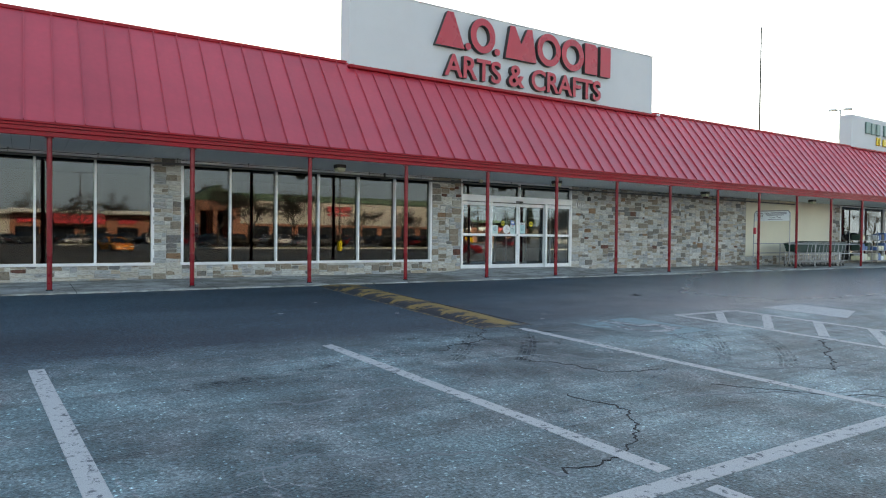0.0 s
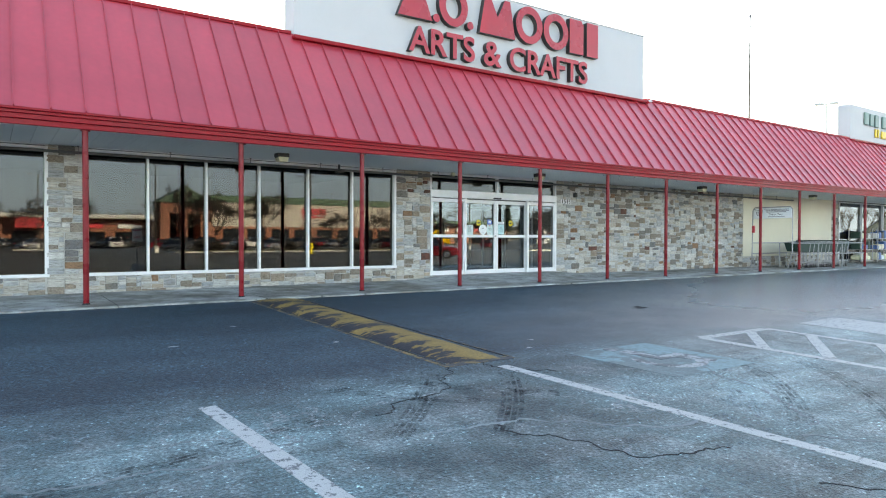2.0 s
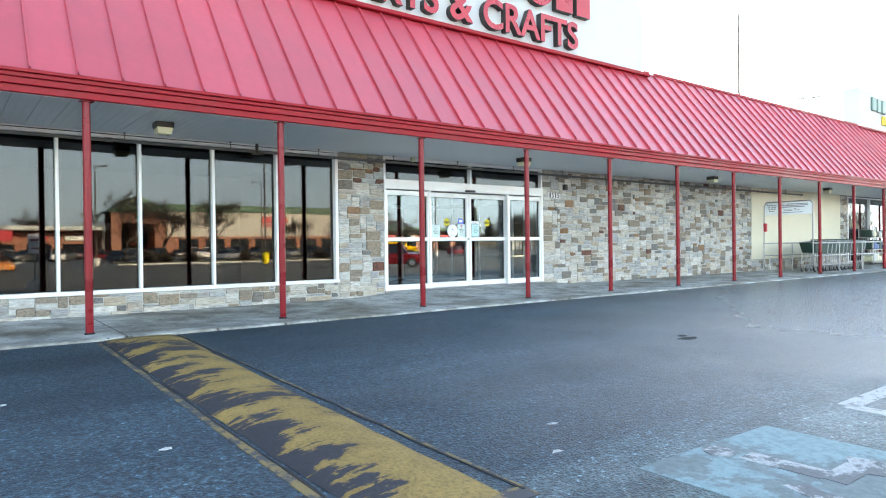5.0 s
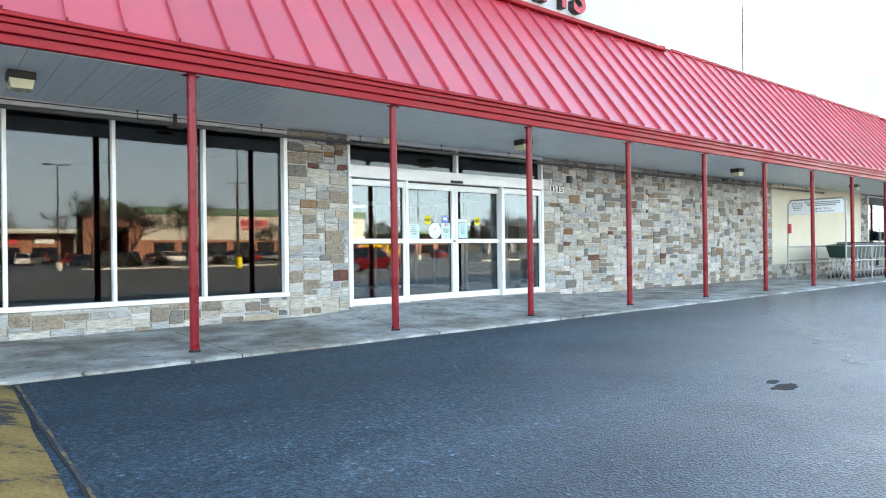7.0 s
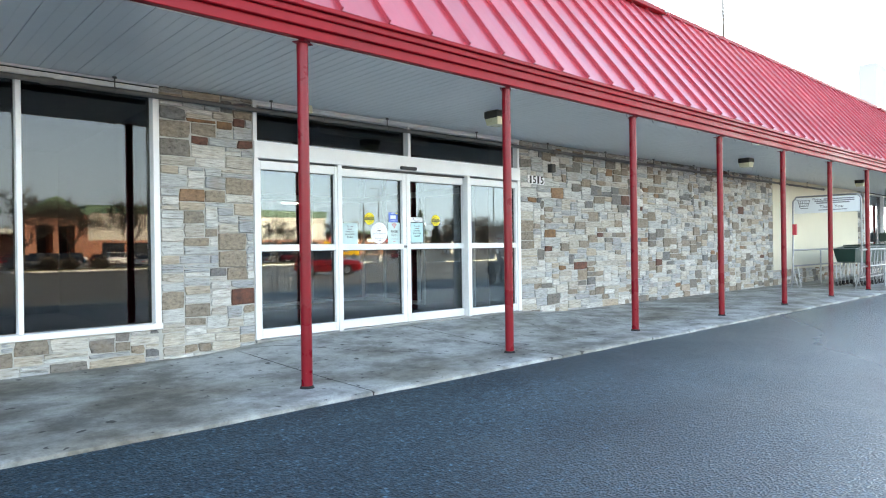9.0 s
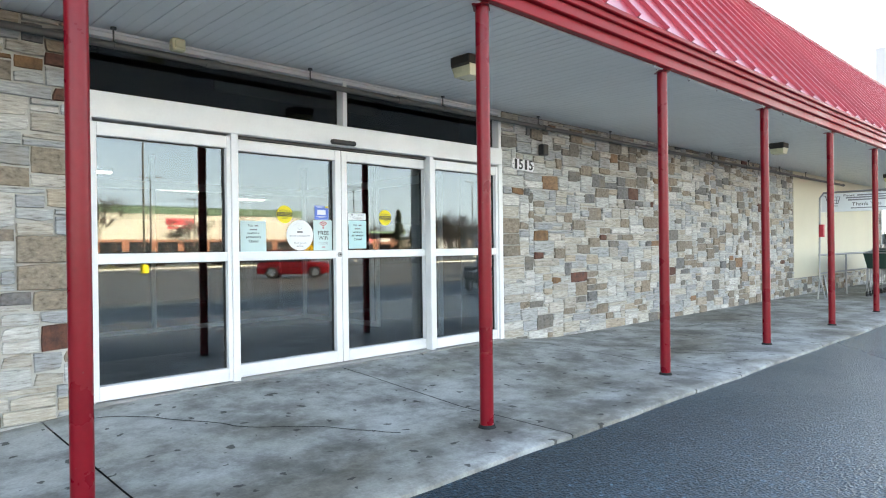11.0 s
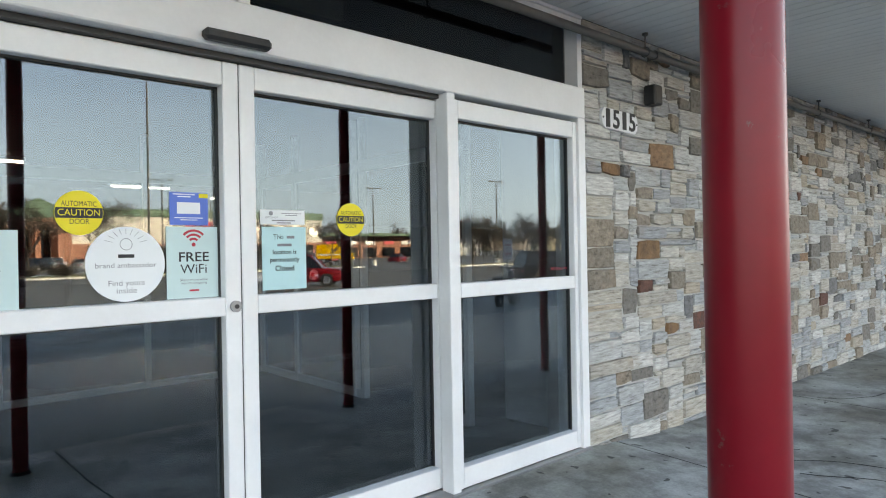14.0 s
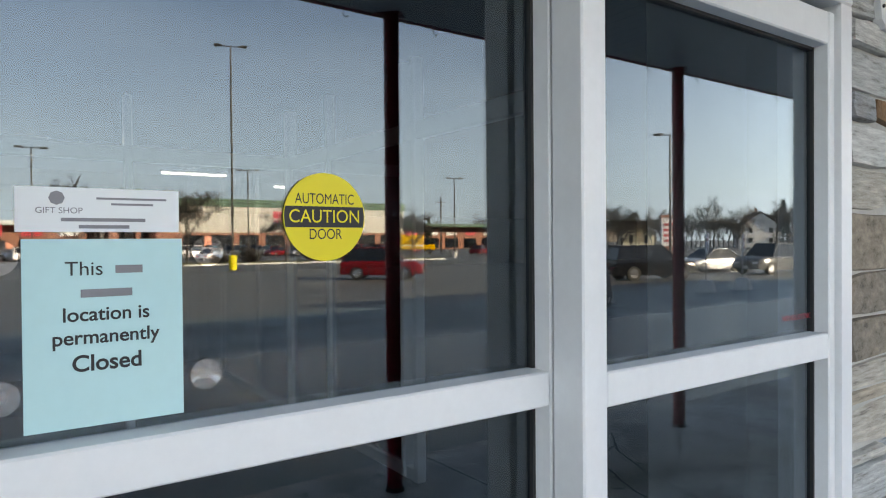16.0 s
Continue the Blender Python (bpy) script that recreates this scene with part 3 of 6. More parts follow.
# accessible-stall emblem: a faded blue field with a worn white wheel and seat
emblem = thing("accessible_stall_emblem", "faded blue accessible-parking emblem on the asphalt", "road marking", kind="structure")
bm = bmesh.new()
decal(bm, [(-2.95, -8.75), (-1.6, -8.78), (-1.5, -10.15), (-2.85, -10.15)], 0.003)
part("blue_field", bm, M_BLUE, emblem)
bm = bmesh.new()
for k in range(14):
    a0, a1 = radians(150 + k * 17), radians(150 + (k + 1) * 17)
    decal(bm, [(-2.2 + r * math.cos(a), -9.55 + r * math.sin(a)) for r, a in ((0.42, a0), (0.42, a1), (0.29, a1), (0.29, a0))], 0.006)
part("wheel_mark", bm, M_FAINT, emblem)
bm = bmesh.new()
decal(bm, [(-2.36, -9.0), (-2.2, -9.0), (-2.16, -9.42), (-2.32, -9.42)], 0.0065)
decal(bm, [(-2.3, -9.4), (-1.95, -9.4), (-1.75, -9.85), (-1.88, -9.9), (-2.05, -9.54), (-2.3, -9.54)], 0.007)
decal(bm, [(-2.34 + 0.09 * math.cos(k), -8.87 + 0.09 * math.sin(k)) for k in [j * math.tau / 10 for j in range(10)]], 0.0075)
part("seated_mark", bm, M_FAINT, emblem)
bm = bmesh.new()
decal(bm, [(1.95, -8.85), (3.2, -8.8), (3.25, -9.9), (2.0, -10.35)], 0.004)
solid("painted_patch", bm, M_LINE, "faded white painted patch on the asphalt", "road marking", kind="structure")

# speed hump across the drive lane
bm = bmesh.new()
secs = []
for k in range(25):
    f = k / 24
    y = -2.62 - 5.95 * f
    xc = -4.07 - 0.04 * f
    w = 0.40 - 0.06 * f
    lift = 0.062 * min(1, (1 - f) * 9 + 0.12) * min(1, f * 9 + 0.3)
    ring = []
    for j in range(11):
        u = j / 10 * 2 - 1
        ring.append(bm.verts.new((xc + u * w + random.uniform(-0.01, 0.01), y + random.uniform(-0.02, 0.02), gz(y) + 0.003 + lift * (1 - u * u) ** 0.7)))
    secs.append(ring)
for a, b in zip(secs, secs[1:]):
    for j in range(10):
        bm.faces.new((a[j], a[j + 1], b[j + 1], b[j]))
hump = solid("speed_hump", bm, M_YELLOW, "worn yellow-painted asphalt speed hump across the lane", "speed hump", smooth=60)
for side in (-1, 1):
    bm = bmesh.new()
    pts = [(-4.07 + side * 0.42 + random.uniform(-0.012, 0.012), -2.65 - 0.33 * k) for k in range(19)]
    for (xa, ya), (xb, yb) in zip(pts, pts[1:]):
        w = random.uniform(0.004, 0.012)
        decal(bm, [(xa - w, ya), (xb - w, yb), (xb + w, yb), (xa + w, ya)], 0.006)
    part("tar_seam", bm, M_CRACK, hump, "dark broken seam along the hump")
    bm = bmesh.new()
    for k in range(18):
        ya, yb = -2.7 - 0.327 * k, -2.7 - 0.327 * (k + 1)
        xe = -4.07 + side * 0.425
        wa = 0.055 if side < 0 else 0.025
        decal(bm, [(xe, ya), (xe + side * wa, ya), (xe + side * wa, yb), (xe, yb)], 0.0045)
    part("edge_line", bm, M_YELLOWEDGE, hump, "worn yellow border along the hump")
bm = bmesh.new()
decal(bm, [(-4.55, -8.55), (-3.62, -8.55), (-3.62, -8.68), (-4.55, -8.68)], 0.0045)
part("edge_line", bm, M_YELLOWEDGE, hump, "worn yellow border along the hump")


def crack(x, y, ang, length, material, label, w=0.006):
    """A jagged crack that wanders about one bearing."""
    bm = bmesh.new()
    px, py, drift = x, y, ang
    for k in range(int(length / 0.05)):
        drift += random.uniform(-0.22, 0.22)
        a = drift + random.uniform(-0.9, 0.9)
        nx, ny = px + 0.05 * math.cos(a), py + 0.05 * math.sin(a)
        if ny > -2.75:
            break
        v = w * random.uniform(0.3, 1.2)
        ox, oy = -math.sin(a) * v, math.cos(a) * v
        decal(bm, [(px - ox, py - oy), (nx - ox, ny - oy), (nx + ox, ny + oy), (px + ox, py + oy)], 0.0035)
        px, py = nx, ny
    return solid("asphalt_crack", bm, material, label, "crack", "cracks in the lot", "structure")


random.seed(11)
DARKC, PALEC = "thin dark crack in the asphalt", "pale salt-filled crack in the asphalt"
crack(-4.5, -8.6, -1.9, 2.2, M_CRACK, DARKC)
crack(-4.15, -8.6, -1.2, 1.2, M_CRACK, DARKC)
crack(-5.3, -10.4, -1.4, 2.0, M_CRACK, DARKC)
for cx, cy, ca, cl in ((-8.3, -9.8, -1.2, 2.2), (-8.3, -10.9, -0.4, 2.4), (-5.9, -10.3, -0.3, 2.6), (-5.0, -12.4, 0.2, 2.6), (-3.6, -11.7, -0.8, 2.4), (-3.3, -11.6, 0.4, 2.2), (-8.9, -12.3, 0.2, 2.6)):
    crack(cx, cy, ca, cl, M_PALECRACK, PALEC, 0.014)
for cx, cy, ca, cl in ((-4.4, -12.2, -0.2, 3.4), (-7.2, -13.2, 0.3, 2.6), (-2.6, -12.4, 0.4, 2.8)):
    crack(cx, cy, ca, cl, M_CRACK, DARKC, 0.007)
for px, py, rx, ry in ((1.2, -6.45, 0.2, 0.08), (1.32, -6.3, 0.1, 0.05)):
    bm = bmesh.new()
    decal(bm, [(px + rx * math.cos(k * math.tau / 18) * random.uniform(0.6, 1.1), py + ry * math.sin(k * math.tau / 18) * random.uniform(0.6, 1.1)) for k in range(18)], 0.003)
    solid("pothole_patch", bm, M_PATCH, "dark broken patch in the asphalt", "pothole", "potholes in the lot", "structure")
for px, py in ((-2.7, -7.9), (-3.1, -8.3), (-6.6, -6.3), (-5.6, -5.2), (-4.9, -6.9)):
    bm = bmesh.new()
    decal(bm, [(px + 0.05 * math.cos(k) * random.uniform(0.4, 1.5), py + 0.02 * math.sin(k) * random.uniform(0.5, 1.3)) for k in [j * math.tau / 7 for j in range(7)]], 0.003)
    solid("paint_fleck", bm, M_LINE, "small white fleck of paint on the asphalt", "paint fleck", "paint flecks", "structure")


def film(name, base, cover, scale):
    """A thin film of rubber or salt on the asphalt that lets the ground through in patches."""
    m, nodes, links = tree_of(name)
    p = nodes["Principled BSDF"]
    p.inputs["Base Color"].default_value = (*base, 1)
    p.inputs["Roughness"].default_value = 0.8
    n = noise_node(nodes, links, scale, 7, 0.75)
    r = ramp(nodes, ((0.5 - cover, (0, 0, 0)), (0.74 - cover, (0.75, 0.75, 0.75))))
    links.new(n.outputs["Fac"], r.inputs["Fac"])
    links.new(r.outputs["Color"], p.inputs["Alpha"])
    return m


M_RUBBER = film("tyre_rubber_film", (0.012, 0.017, 0.022), 0.06, 9.0)
M_SALTFILM = film("dried_salt_film", (0.26, 0.36, 0.38), -0.02, 5.0)


def tyre_mark(x, y, ang, length, bend, material, label, ribs=4, pitch=0.05):
    """A curved tyre track: parallel thin ribs of one film."""
    bm = bmesh.new()
    n = max(6, int(length / 0.2))
    px, py, a = x, y, ang
    pts = []
    for k in range(n + 1):
        pts.append((px, py, a))
        px, py, a = px + length / n * math.cos(a), py + length / n * math.sin(a), a + bend / n
    for j in range(ribs):
        o = (j - (ribs - 1) / 2) * pitch
        w = pitch * 0.36
        for (xa, ya, aa), (xb, yb, ab) in zip(pts, pts[1:]):
            quad = [(xa - math.sin(aa) * (o - w), ya + math.cos(aa) * (o - w)), (xb - math.sin(ab) * (o - w), yb + math.cos(ab) * (o - w)), (xb - math.sin(ab) * (o + w), yb + math.cos(ab) * (o + w)), (xa - math.sin(aa) * (o + w), ya + math.cos(aa) * (o + w))]
            bm.faces.new([bm.verts.new((qx, qy, gz(qy) + 0.0022)) for qx, qy in quad])
    bmesh.ops.recalc_face_normals(bm, faces=bm.faces)
    solid("tyre_mark", bm, material, label, "tyre mark", "tyre marks on the lot", "structure")


RUB, SLT = "dark curved tyre mark on the asphalt", "pale salty tyre track on the asphalt"
for x, y, a, ln, bd in ((-6.1, -10.3, 0.75, 2.0, 0.25), (-5.4, -10.6, 0.75, 2.0, 0.25), (-5.9, -8.9, -0.9, 1.3, 0.2), (-5.3, -8.9, -0.9, 1.5, 0.2), (-3.4, -11.6, 0.5, 2.6, 0.5), (-2.9, -12.1, 0.5, 2.6, 0.5), (-8.8, -10.2, 0.1, 2.6, 0.3)):
    tyre_mark(x, y, a, ln, bd, M_RUBBER, RUB)
for x, y, a, ln, bd in ((-8.6, -11.6, 0.15, 3.6, -0.6), (-8.2, -10.6, 0.3, 4.2, -0.8), (-5.0, -11.9, 0.35, 4.0, 0.6), (-3.2, -10.6, 0.25, 4.2, 0.4), (-1.4, -11.4, 0.3, 3.6, -0.4), (-6.6, -12.4, 0.1, 4.4, 0.7)):
    tyre_mark(x, y, a, ln, bd, M_SALTFILM, SLT, 6, 0.06)


# ---- sidewalk ----
def walk_z(x, y):
    """The slab's height: a slight fall to the kerb, with a raised apron at the doorway."""
    z = 0.105 + 0.014 * (y + 2.6)
    if y > -1.6:
        edge = min(1.0, max(0.0, (x - 0.5) / 0.7)) * min(1.0, max(0.0, (6.4 - x) / 1.0))
        z += 0.085 * edge * min(1.0, (y + 1.6) / 1.5)
    return z


sidewalk = thing("sidewalk", "worn grey concrete sidewalk with joints and gum spots", "sidewalk", kind="structure")
JOINTS = [-14.0, -11.6, -9.1, -6.62, -4.2, -1.75, 0.72, 3.1, 5.75, 8.15, 10.6, 13.0, 15.5, 18.0, 20.5, 23.0, 25.5, 28.0, 31.0, 36.0, 42.0]
for xa, xb in zip(JOINTS, JOINTS[1:]):
    bm = bmesh.new()
    nx = max(2, int((xb - xa) / 0.35))
    yy = [-2.6, -2.585, -2.4, -2.0, -1.6, -1.2, -0.8, -0.4, 0.0, 0.35]
    grid = []
    for k in range(nx + 1):
        x = xa + 0.006 + (xb - xa - 0.012) * k / nx
        wob = 0.012 * math.sin(x * 3.1) + 0.008 * math.sin(x * 9.7)
        grid.append([bm.verts.new((x, y + (wob if j < 2 else 0), walk_z(x, y) - (0.008 if j == 0 else 0))) for j, y in enumerate(yy)])
        grid[-1].insert(0, bm.verts.new((x, -2.6 + wob, -0.05)))
    for a, b in zip(grid, grid[1:]):
        for j in range(len(yy)):
            bm.faces.new((a[j], b[j], b[j + 1], a[j + 1]))
    part("slab", bm, M_CONCRETE, sidewalk, smooth=30)
bm = plain(-14, 42, -2.57, 0.3, -0.06, 0.085)
part("joint_bed", bm, M_CRACK, sidewalk)
for k, (cx, cy, ca, cl) in enumerate(((5.9, -0.6, -0.5, 2.2), (6.1, -1.0, -0.9, 1.5), (0.9, -0.2, -0.55, 2.2), (8.2, -0.4, -1.2, 1.8))):
    bm = bmesh.new()
    px, py = cx, cy
    for j in range(int(cl / 0.1)):
        ca += random.uniform(-0.35, 0.35)
        nx_, ny_ = px + 0.1 * math.cos(ca), py + 0.1 * math.sin(ca)
        if ny_ < -2.5:
            break
        ox, oy = -math.sin(ca) * 0.006, math.cos(ca) * 0.006
        bm.faces.new([bm.verts.new((a, b, walk_z(a, b) + 0.004)) for a, b in ((px - ox, py - oy), (nx_ - ox, ny_ - oy), (nx_ + ox, ny_ + oy), (px + ox, py + oy))])
        px, py = nx_, ny_
    part("crack", bm, M_CRACK, sidewalk)

# ---- facade walls ----
TOP = 2.89
wall = thing("wall_front", "fieldstone shop front wall with pale mortar joints", "wall", kind="structure")
for nm, b in (("pier", (-0.02, 1.0, 0.0, 0.3, 0.0, TOP)), ("pier", (-7.44, -6.81, 0.0, 0.3, 0.0, TOP)), ("sill_wall", (-6.81, -0.02, 0.0, 0.3, 0.0, 0.455)), ("sill_wall", (-14.0, -7.44, 0.0, 0.3, 0.0, 0.455)),
              ("wall_panel", (5.44, 15.2, 0.0, 0.3, 0.0, TOP)), ("sill_wall", (15.2, 22.05, 0.0, 0.3, 0.0, 0.53)), ("pier", (22.05, 22.75, 0.0, 0.3, 0.0, TOP)), ("sill_wall", (22.75, 42.0, 0.0, 0.3, 0.0, 0.2))):
    part(nm, plain(*b), M_MORTAR, wall)
part("tan_panel", plain(15.2, 22.05, -0.02, 0.3, 0.53, TOP), M_TAN, wall, "smooth cream-painted wall panel")

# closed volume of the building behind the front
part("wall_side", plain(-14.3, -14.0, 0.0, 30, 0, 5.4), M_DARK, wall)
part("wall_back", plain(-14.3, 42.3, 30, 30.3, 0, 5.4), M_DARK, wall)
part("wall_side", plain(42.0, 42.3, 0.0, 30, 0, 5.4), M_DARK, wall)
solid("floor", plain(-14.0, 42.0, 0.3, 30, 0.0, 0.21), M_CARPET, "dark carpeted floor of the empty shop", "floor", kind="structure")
solid("ceiling", plain(-14.0, 42.0, 0.3, 30, 2.95, 3.1), M_DARK, "ceiling of the empty shop, coloured near black as unlit", "ceiling", kind="structure")
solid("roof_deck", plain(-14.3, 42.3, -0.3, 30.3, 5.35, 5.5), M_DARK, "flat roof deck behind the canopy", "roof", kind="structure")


# ---- canopy ----
canopy = thing("canopy", "red standing-seam metal canopy roof over the walkway", "roof", kind="structure")
# soffit with a dark groove between its boards
bm = bmesh.new()
x = -14.0
while x < 42:
    box(bm, x + 0.003, x + 0.298, -2.16, 0.0, TOP + 0.004, TOP + 0.03)
    for rx_ in (0.1, 0.2):
        box(bm, x + rx_ - 0.004, x + rx_ + 0.004, -2.16, 0.0, TOP + 0.0015, TOP + 0.004)
    x += 0.301
nb = len(bm.faces)
box(bm, -14, 42, -2.16, 0.3, TOP + 0.022, TOP + 0.06)
bm.faces.ensure_lookup_table()
for f in bm.faces[nb:]:
    f.material_index = 1
part("soffit", bm, [M_SOFFIT, M_CRACK], canopy, "grey metal soffit of long boards")
for ta, tb in ((-14, -7.4), (-6.83, -0.01), (0.99, 5.43)):
    part("edge_trim", plain(ta, tb, -0.03, -0.004, TOP - 0.018, TOP), M_WHITE, canopy)
# fascia: a stepped red gutter
for z0, z1, y0, y1 in ((2.90, 2.985, -2.23, -2.165), (2.985, 3.06, -2.27, -2.165), (3.06, 3.11, -2.30, -2.165), (3.11, 3.15, -2.335, -2.165)):
    part("gutter_step", plain(-14, 42, y0, y1, z0, z1, chamfer=0.006), M_TRIM, canopy)
EAVE, RIDGE = Vector((0, -2.33, 3.15)), Vector((0, -0.40, 5.62))
slope = RIDGE - EAVE
out = Vector((0, -slope.z, slope.y)).normalized()


def roof_panel(width):
    bm = bmesh.new()
    pr = [(0.0, 0.0), (0.0, 0.038), (0.016, 0.04), (0.018, 0.004), (width * 0.5, 0.0), (width, 0.0)]
    lo = [bm.verts.new(EAVE + Vector((u, 0, 0)) + out * h) for u, h in pr]
    hi = [bm.verts.new(RIDGE + Vector((u, 0, 0)) + out * h) for u, h in pr]
    for k in range(len(pr) - 1):
        bm.faces.new((lo[k], lo[k + 1], hi[k + 1], hi[k]))
    bm.faces.new(lo[:4])
    return mesh_of("panel", bm, M_ROOF)


panel_mesh = roof_panel(0.4795)
k0 = -23
for k in range(k0, 94):
    ob = new("panel", panel_mesh)
    ob.parent = canopy
    ob.location.x = -3.68 + 0.479 * k
part("backing", plain(-14.0, 42, -0.42, -0.30, 3.2, 5.45), M_DARK, canopy)
part("ridge_cap", plain(-14.6, -2.9, -0.46, -0.28, 5.58, 5.66, chamfer=0.01), M_TRIM, canopy)
part("ridge_cap", plain(8.9, 22.65, -0.46, -0.28, 5.58, 5.66, chamfer=0.01), M_TRIM, canopy)
part("ridge_cap", plain(22.65, 42, -0.56, -0.40, 5.52, 5.585, chamfer=0.01), M_TRIM, canopy)
part("sign_flashing", plain(-2.9, 8.9, -0.62, -0.40, 5.47, 5.555, chamfer=0.012), M_TRIM, canopy)
part("flashing_end", plain(8.84, 8.98, -0.66, -0.42, 5.50, 5.56, chamfer=0.01), M_WHITE, canopy)
# little wire hooks under the gutter
for k in range(14):
    hx = 5.0 + 0.62 * k
    bm = path_tube(bmesh.new(), [(hx, -2.2, 2.9), (hx, -2.2, 2.868), (hx + 0.02, -2.2, 2.852), (hx + 0.036, -2.2, 2.866)], 0.004, 5)
    part("hook", bm, M_STEEL, canopy, "small wire hook")

# posts
POSTS = [-11.97, -9.5, -7.02, -4.52, -2.06, 0.40, 2.83, 5.27, 7.74, 10.24, 12.7, 15.2, 17.72, 20.25, 22.75, 25.25, 27.75, 30.25, 32.75, 35.25]
post = thing("canopy_post", "round red-painted steel canopy post on the sidewalk", "post", (POSTS[0], -2.12, 0.112), "canopy posts")
bm = tube(bmesh.new(), (0, 0, -0.01), (0, 0, 2.79), 0.0455, seg=24)
part("pole", bm, M_RED, post, smooth=40)
bm = tube(bmesh.new(), (0, 0, -0.004), (0, 0, 0.02), 0.062, 0.05, seg=20)
part("base_collar", bm, M_CRACK, post, "rusty dark base collar", smooth=40)
part("top_plate", plain(-0.07, 0.07, -0.06, 0.05, 2.775, 2.79), M_RED, post)
for px in POSTS[1:]:
    copy_thing(post, pose(px, -2.12, 0.112, 0, 0, (px * 77) % 360))

# ---- big sign ----
board = thing("sign_wall", "white stucco sign parapet above the canopy roof", "sign wall", kind="structure")
part("board", plain(-2.84, 8.80, -0.45, 0.1, 5.5, 7.58, chamfer=0.01), M_STUCCO, board)
part("coping", plain(-2.86, 8.82, -0.47, 0.12, 7.58, 7.61), M_WHITE, board)
LF, LB = -0.60, -0.455


def sign_shape(name, outline, hole=None):
    """A raised shape: a red face with dark returns; outline and hole are (x, z) loops with the same count."""
    bm = bmesh.new()
    loops = [outline] + ([hole] if hole else [])
    fr = [[bm.verts.new((x, LF, z)) for x, z in lp] for lp in loops]
    bk = [[bm.verts.new((x, LB, z)) for x, z in lp] for lp in loops]
    n = len(outline)
    if hole:
        for k in range(n):
            bm.faces.new((fr[0][k], fr[0][(k + 1) % n], fr[1][(k + 1) % n], fr[1][k]))
    else:
        bm.faces.new(fr[0])
    for f, b in zip(fr, bk):
        for k in range(len(f)):
            face = bm.faces.new((f[k], f[(k + 1) % len(f)], b[(k + 1) % len(f)], b[k]))
            face.material_index = 1
    bmesh.ops.recalc_face_normals(bm, faces=bm.faces)
    return part(name, bm, [M_LETTER, M_LETTER_SIDE], sign)


def ring_pair(cx, cz, rx, rz, t, n=36):
    a = [k * math.tau / n for k in range(n)]
    return [(cx + rx * math.cos(k), cz + rz * math.sin(k)) for k in a], [(cx + (rx - t) * math.cos(k), cz + (rz - t) * math.sin(k)) for k in a]


sign = thing("shop_sign", "raised red sign shapes and words on the white parapet", "sign")
Z0, Z1 = 6.50, 7.47
sign_shape("sign_wedge", [(-0.32, Z0), (0.66, Z0), (0.27, Z1), (0.07, Z1)])
sign_shape("sign_dot", ring_pair(0.78, Z0 + 0.1, 0.1, 0.1, 0.05)[0])
sign_shape("sign_ring", *ring_pair(1.30, 6.985, 0.44, 0.5, 0.2))
sign_shape("sign_dot", ring_pair(1.82, Z0 + 0.1, 0.1, 0.1, 0.05)[0])
sign_shape("sign_block", [(2.12, Z0), (3.32, Z0), (3.14, Z1), (2.96, Z1), (2.72, 6.98), (2.48, Z1), (2.30, Z1)])
sign_shape("sign_ring", *ring_pair(3.83, 6.985, 0.48, 0.5, 0.2))
sign_shape("sign_ring", *ring_pair(4.83, 6.985, 0.48, 0.5, 0.2))
sign_shape("sign_block", [(5.36, Z0), (5.92, Z0), (5.92, Z1 - 0.1), (5.82, Z1), (5.36, Z1)])
sign_shape("sign_block", [(6.06, Z0), (6.53, Z0), (6.53, Z1), (6.06, Z1)])
for word, cx, wd in (("ARTS", 0.98, 1.98), ("&", 2.56, 0.60), ("CRAFTS", 4.62, 2.96)):
    me = letters(word, 0.88, LB - LF, bold=0.02)
    xs, zs = [v.co.x for v in me.vertices], [v.co.z for v in me.vertices]
    kx, kz = wd / (max(xs) - min(xs)), 0.64 / (max(zs) - min(zs))
    me.transform(Matrix.Diagonal((kx, 1, kz, 1)) @ Matrix.Translation((-(max(xs) + min(xs)) / 2, 0, -(max(zs) + min(zs)) / 2)))
    me.materials.append(M_LETTER)
    me.materials.append(M_LETTER_SIDE)
    for p in me.polygons:
        p.material_index = 0 if abs(p.normal.y) > 0.7 else 1
    w = new("sign_word", me)
    w.parent = sign
    w.location = (cx, (LF + LB) / 2, 6.0)


# ---- shop windows ----
def shop_window(name, xs, z0, z1, label):
    """Aluminium shop glazing: xs are the bar centres, the first and last the jambs."""
    win = thing(name, label, "window", kind="structure")
    part("window_frame", plain(xs[0] - 0.03, xs[0] + 0.03, -0.02, 0.1, z0, z1, chamfer=0.004), M_WHITE, win)
    part("window_frame", plain(xs[-1] - 0.03, xs[-1] + 0.03, -0.02, 0.1, z0, z1, chamfer=0.004), M_WHITE, win)
    part("window_frame", plain(xs[0] + 0.03, xs[-1] - 0.03, -0.018, 0.1, z1 - 0.045, z1, chamfer=0.004), M_WHITE, win)
    part("window_sill", plain(xs[0] - 0.04, xs[-1] + 0.04, -0.035, 0.12, z0 - 0.03, z0 + 0.03, chamfer=0.005), M_WHITE, win)
    for x in xs[1:-1]:
        part("mullion", plain(x - 0.022, x + 0.022, -0.015, 0.1, z0 + 0.03, z1 - 0.045, chamfer=0.004), M_WHITE, win)
    for a, b in zip(xs, xs[1:]):
        pane = part("pane", plain(a + 0.02, b - 0.02, 0.085, 0.093, z0 + 0.02, z1 - 0.03), M_GLASS, win)
    return win


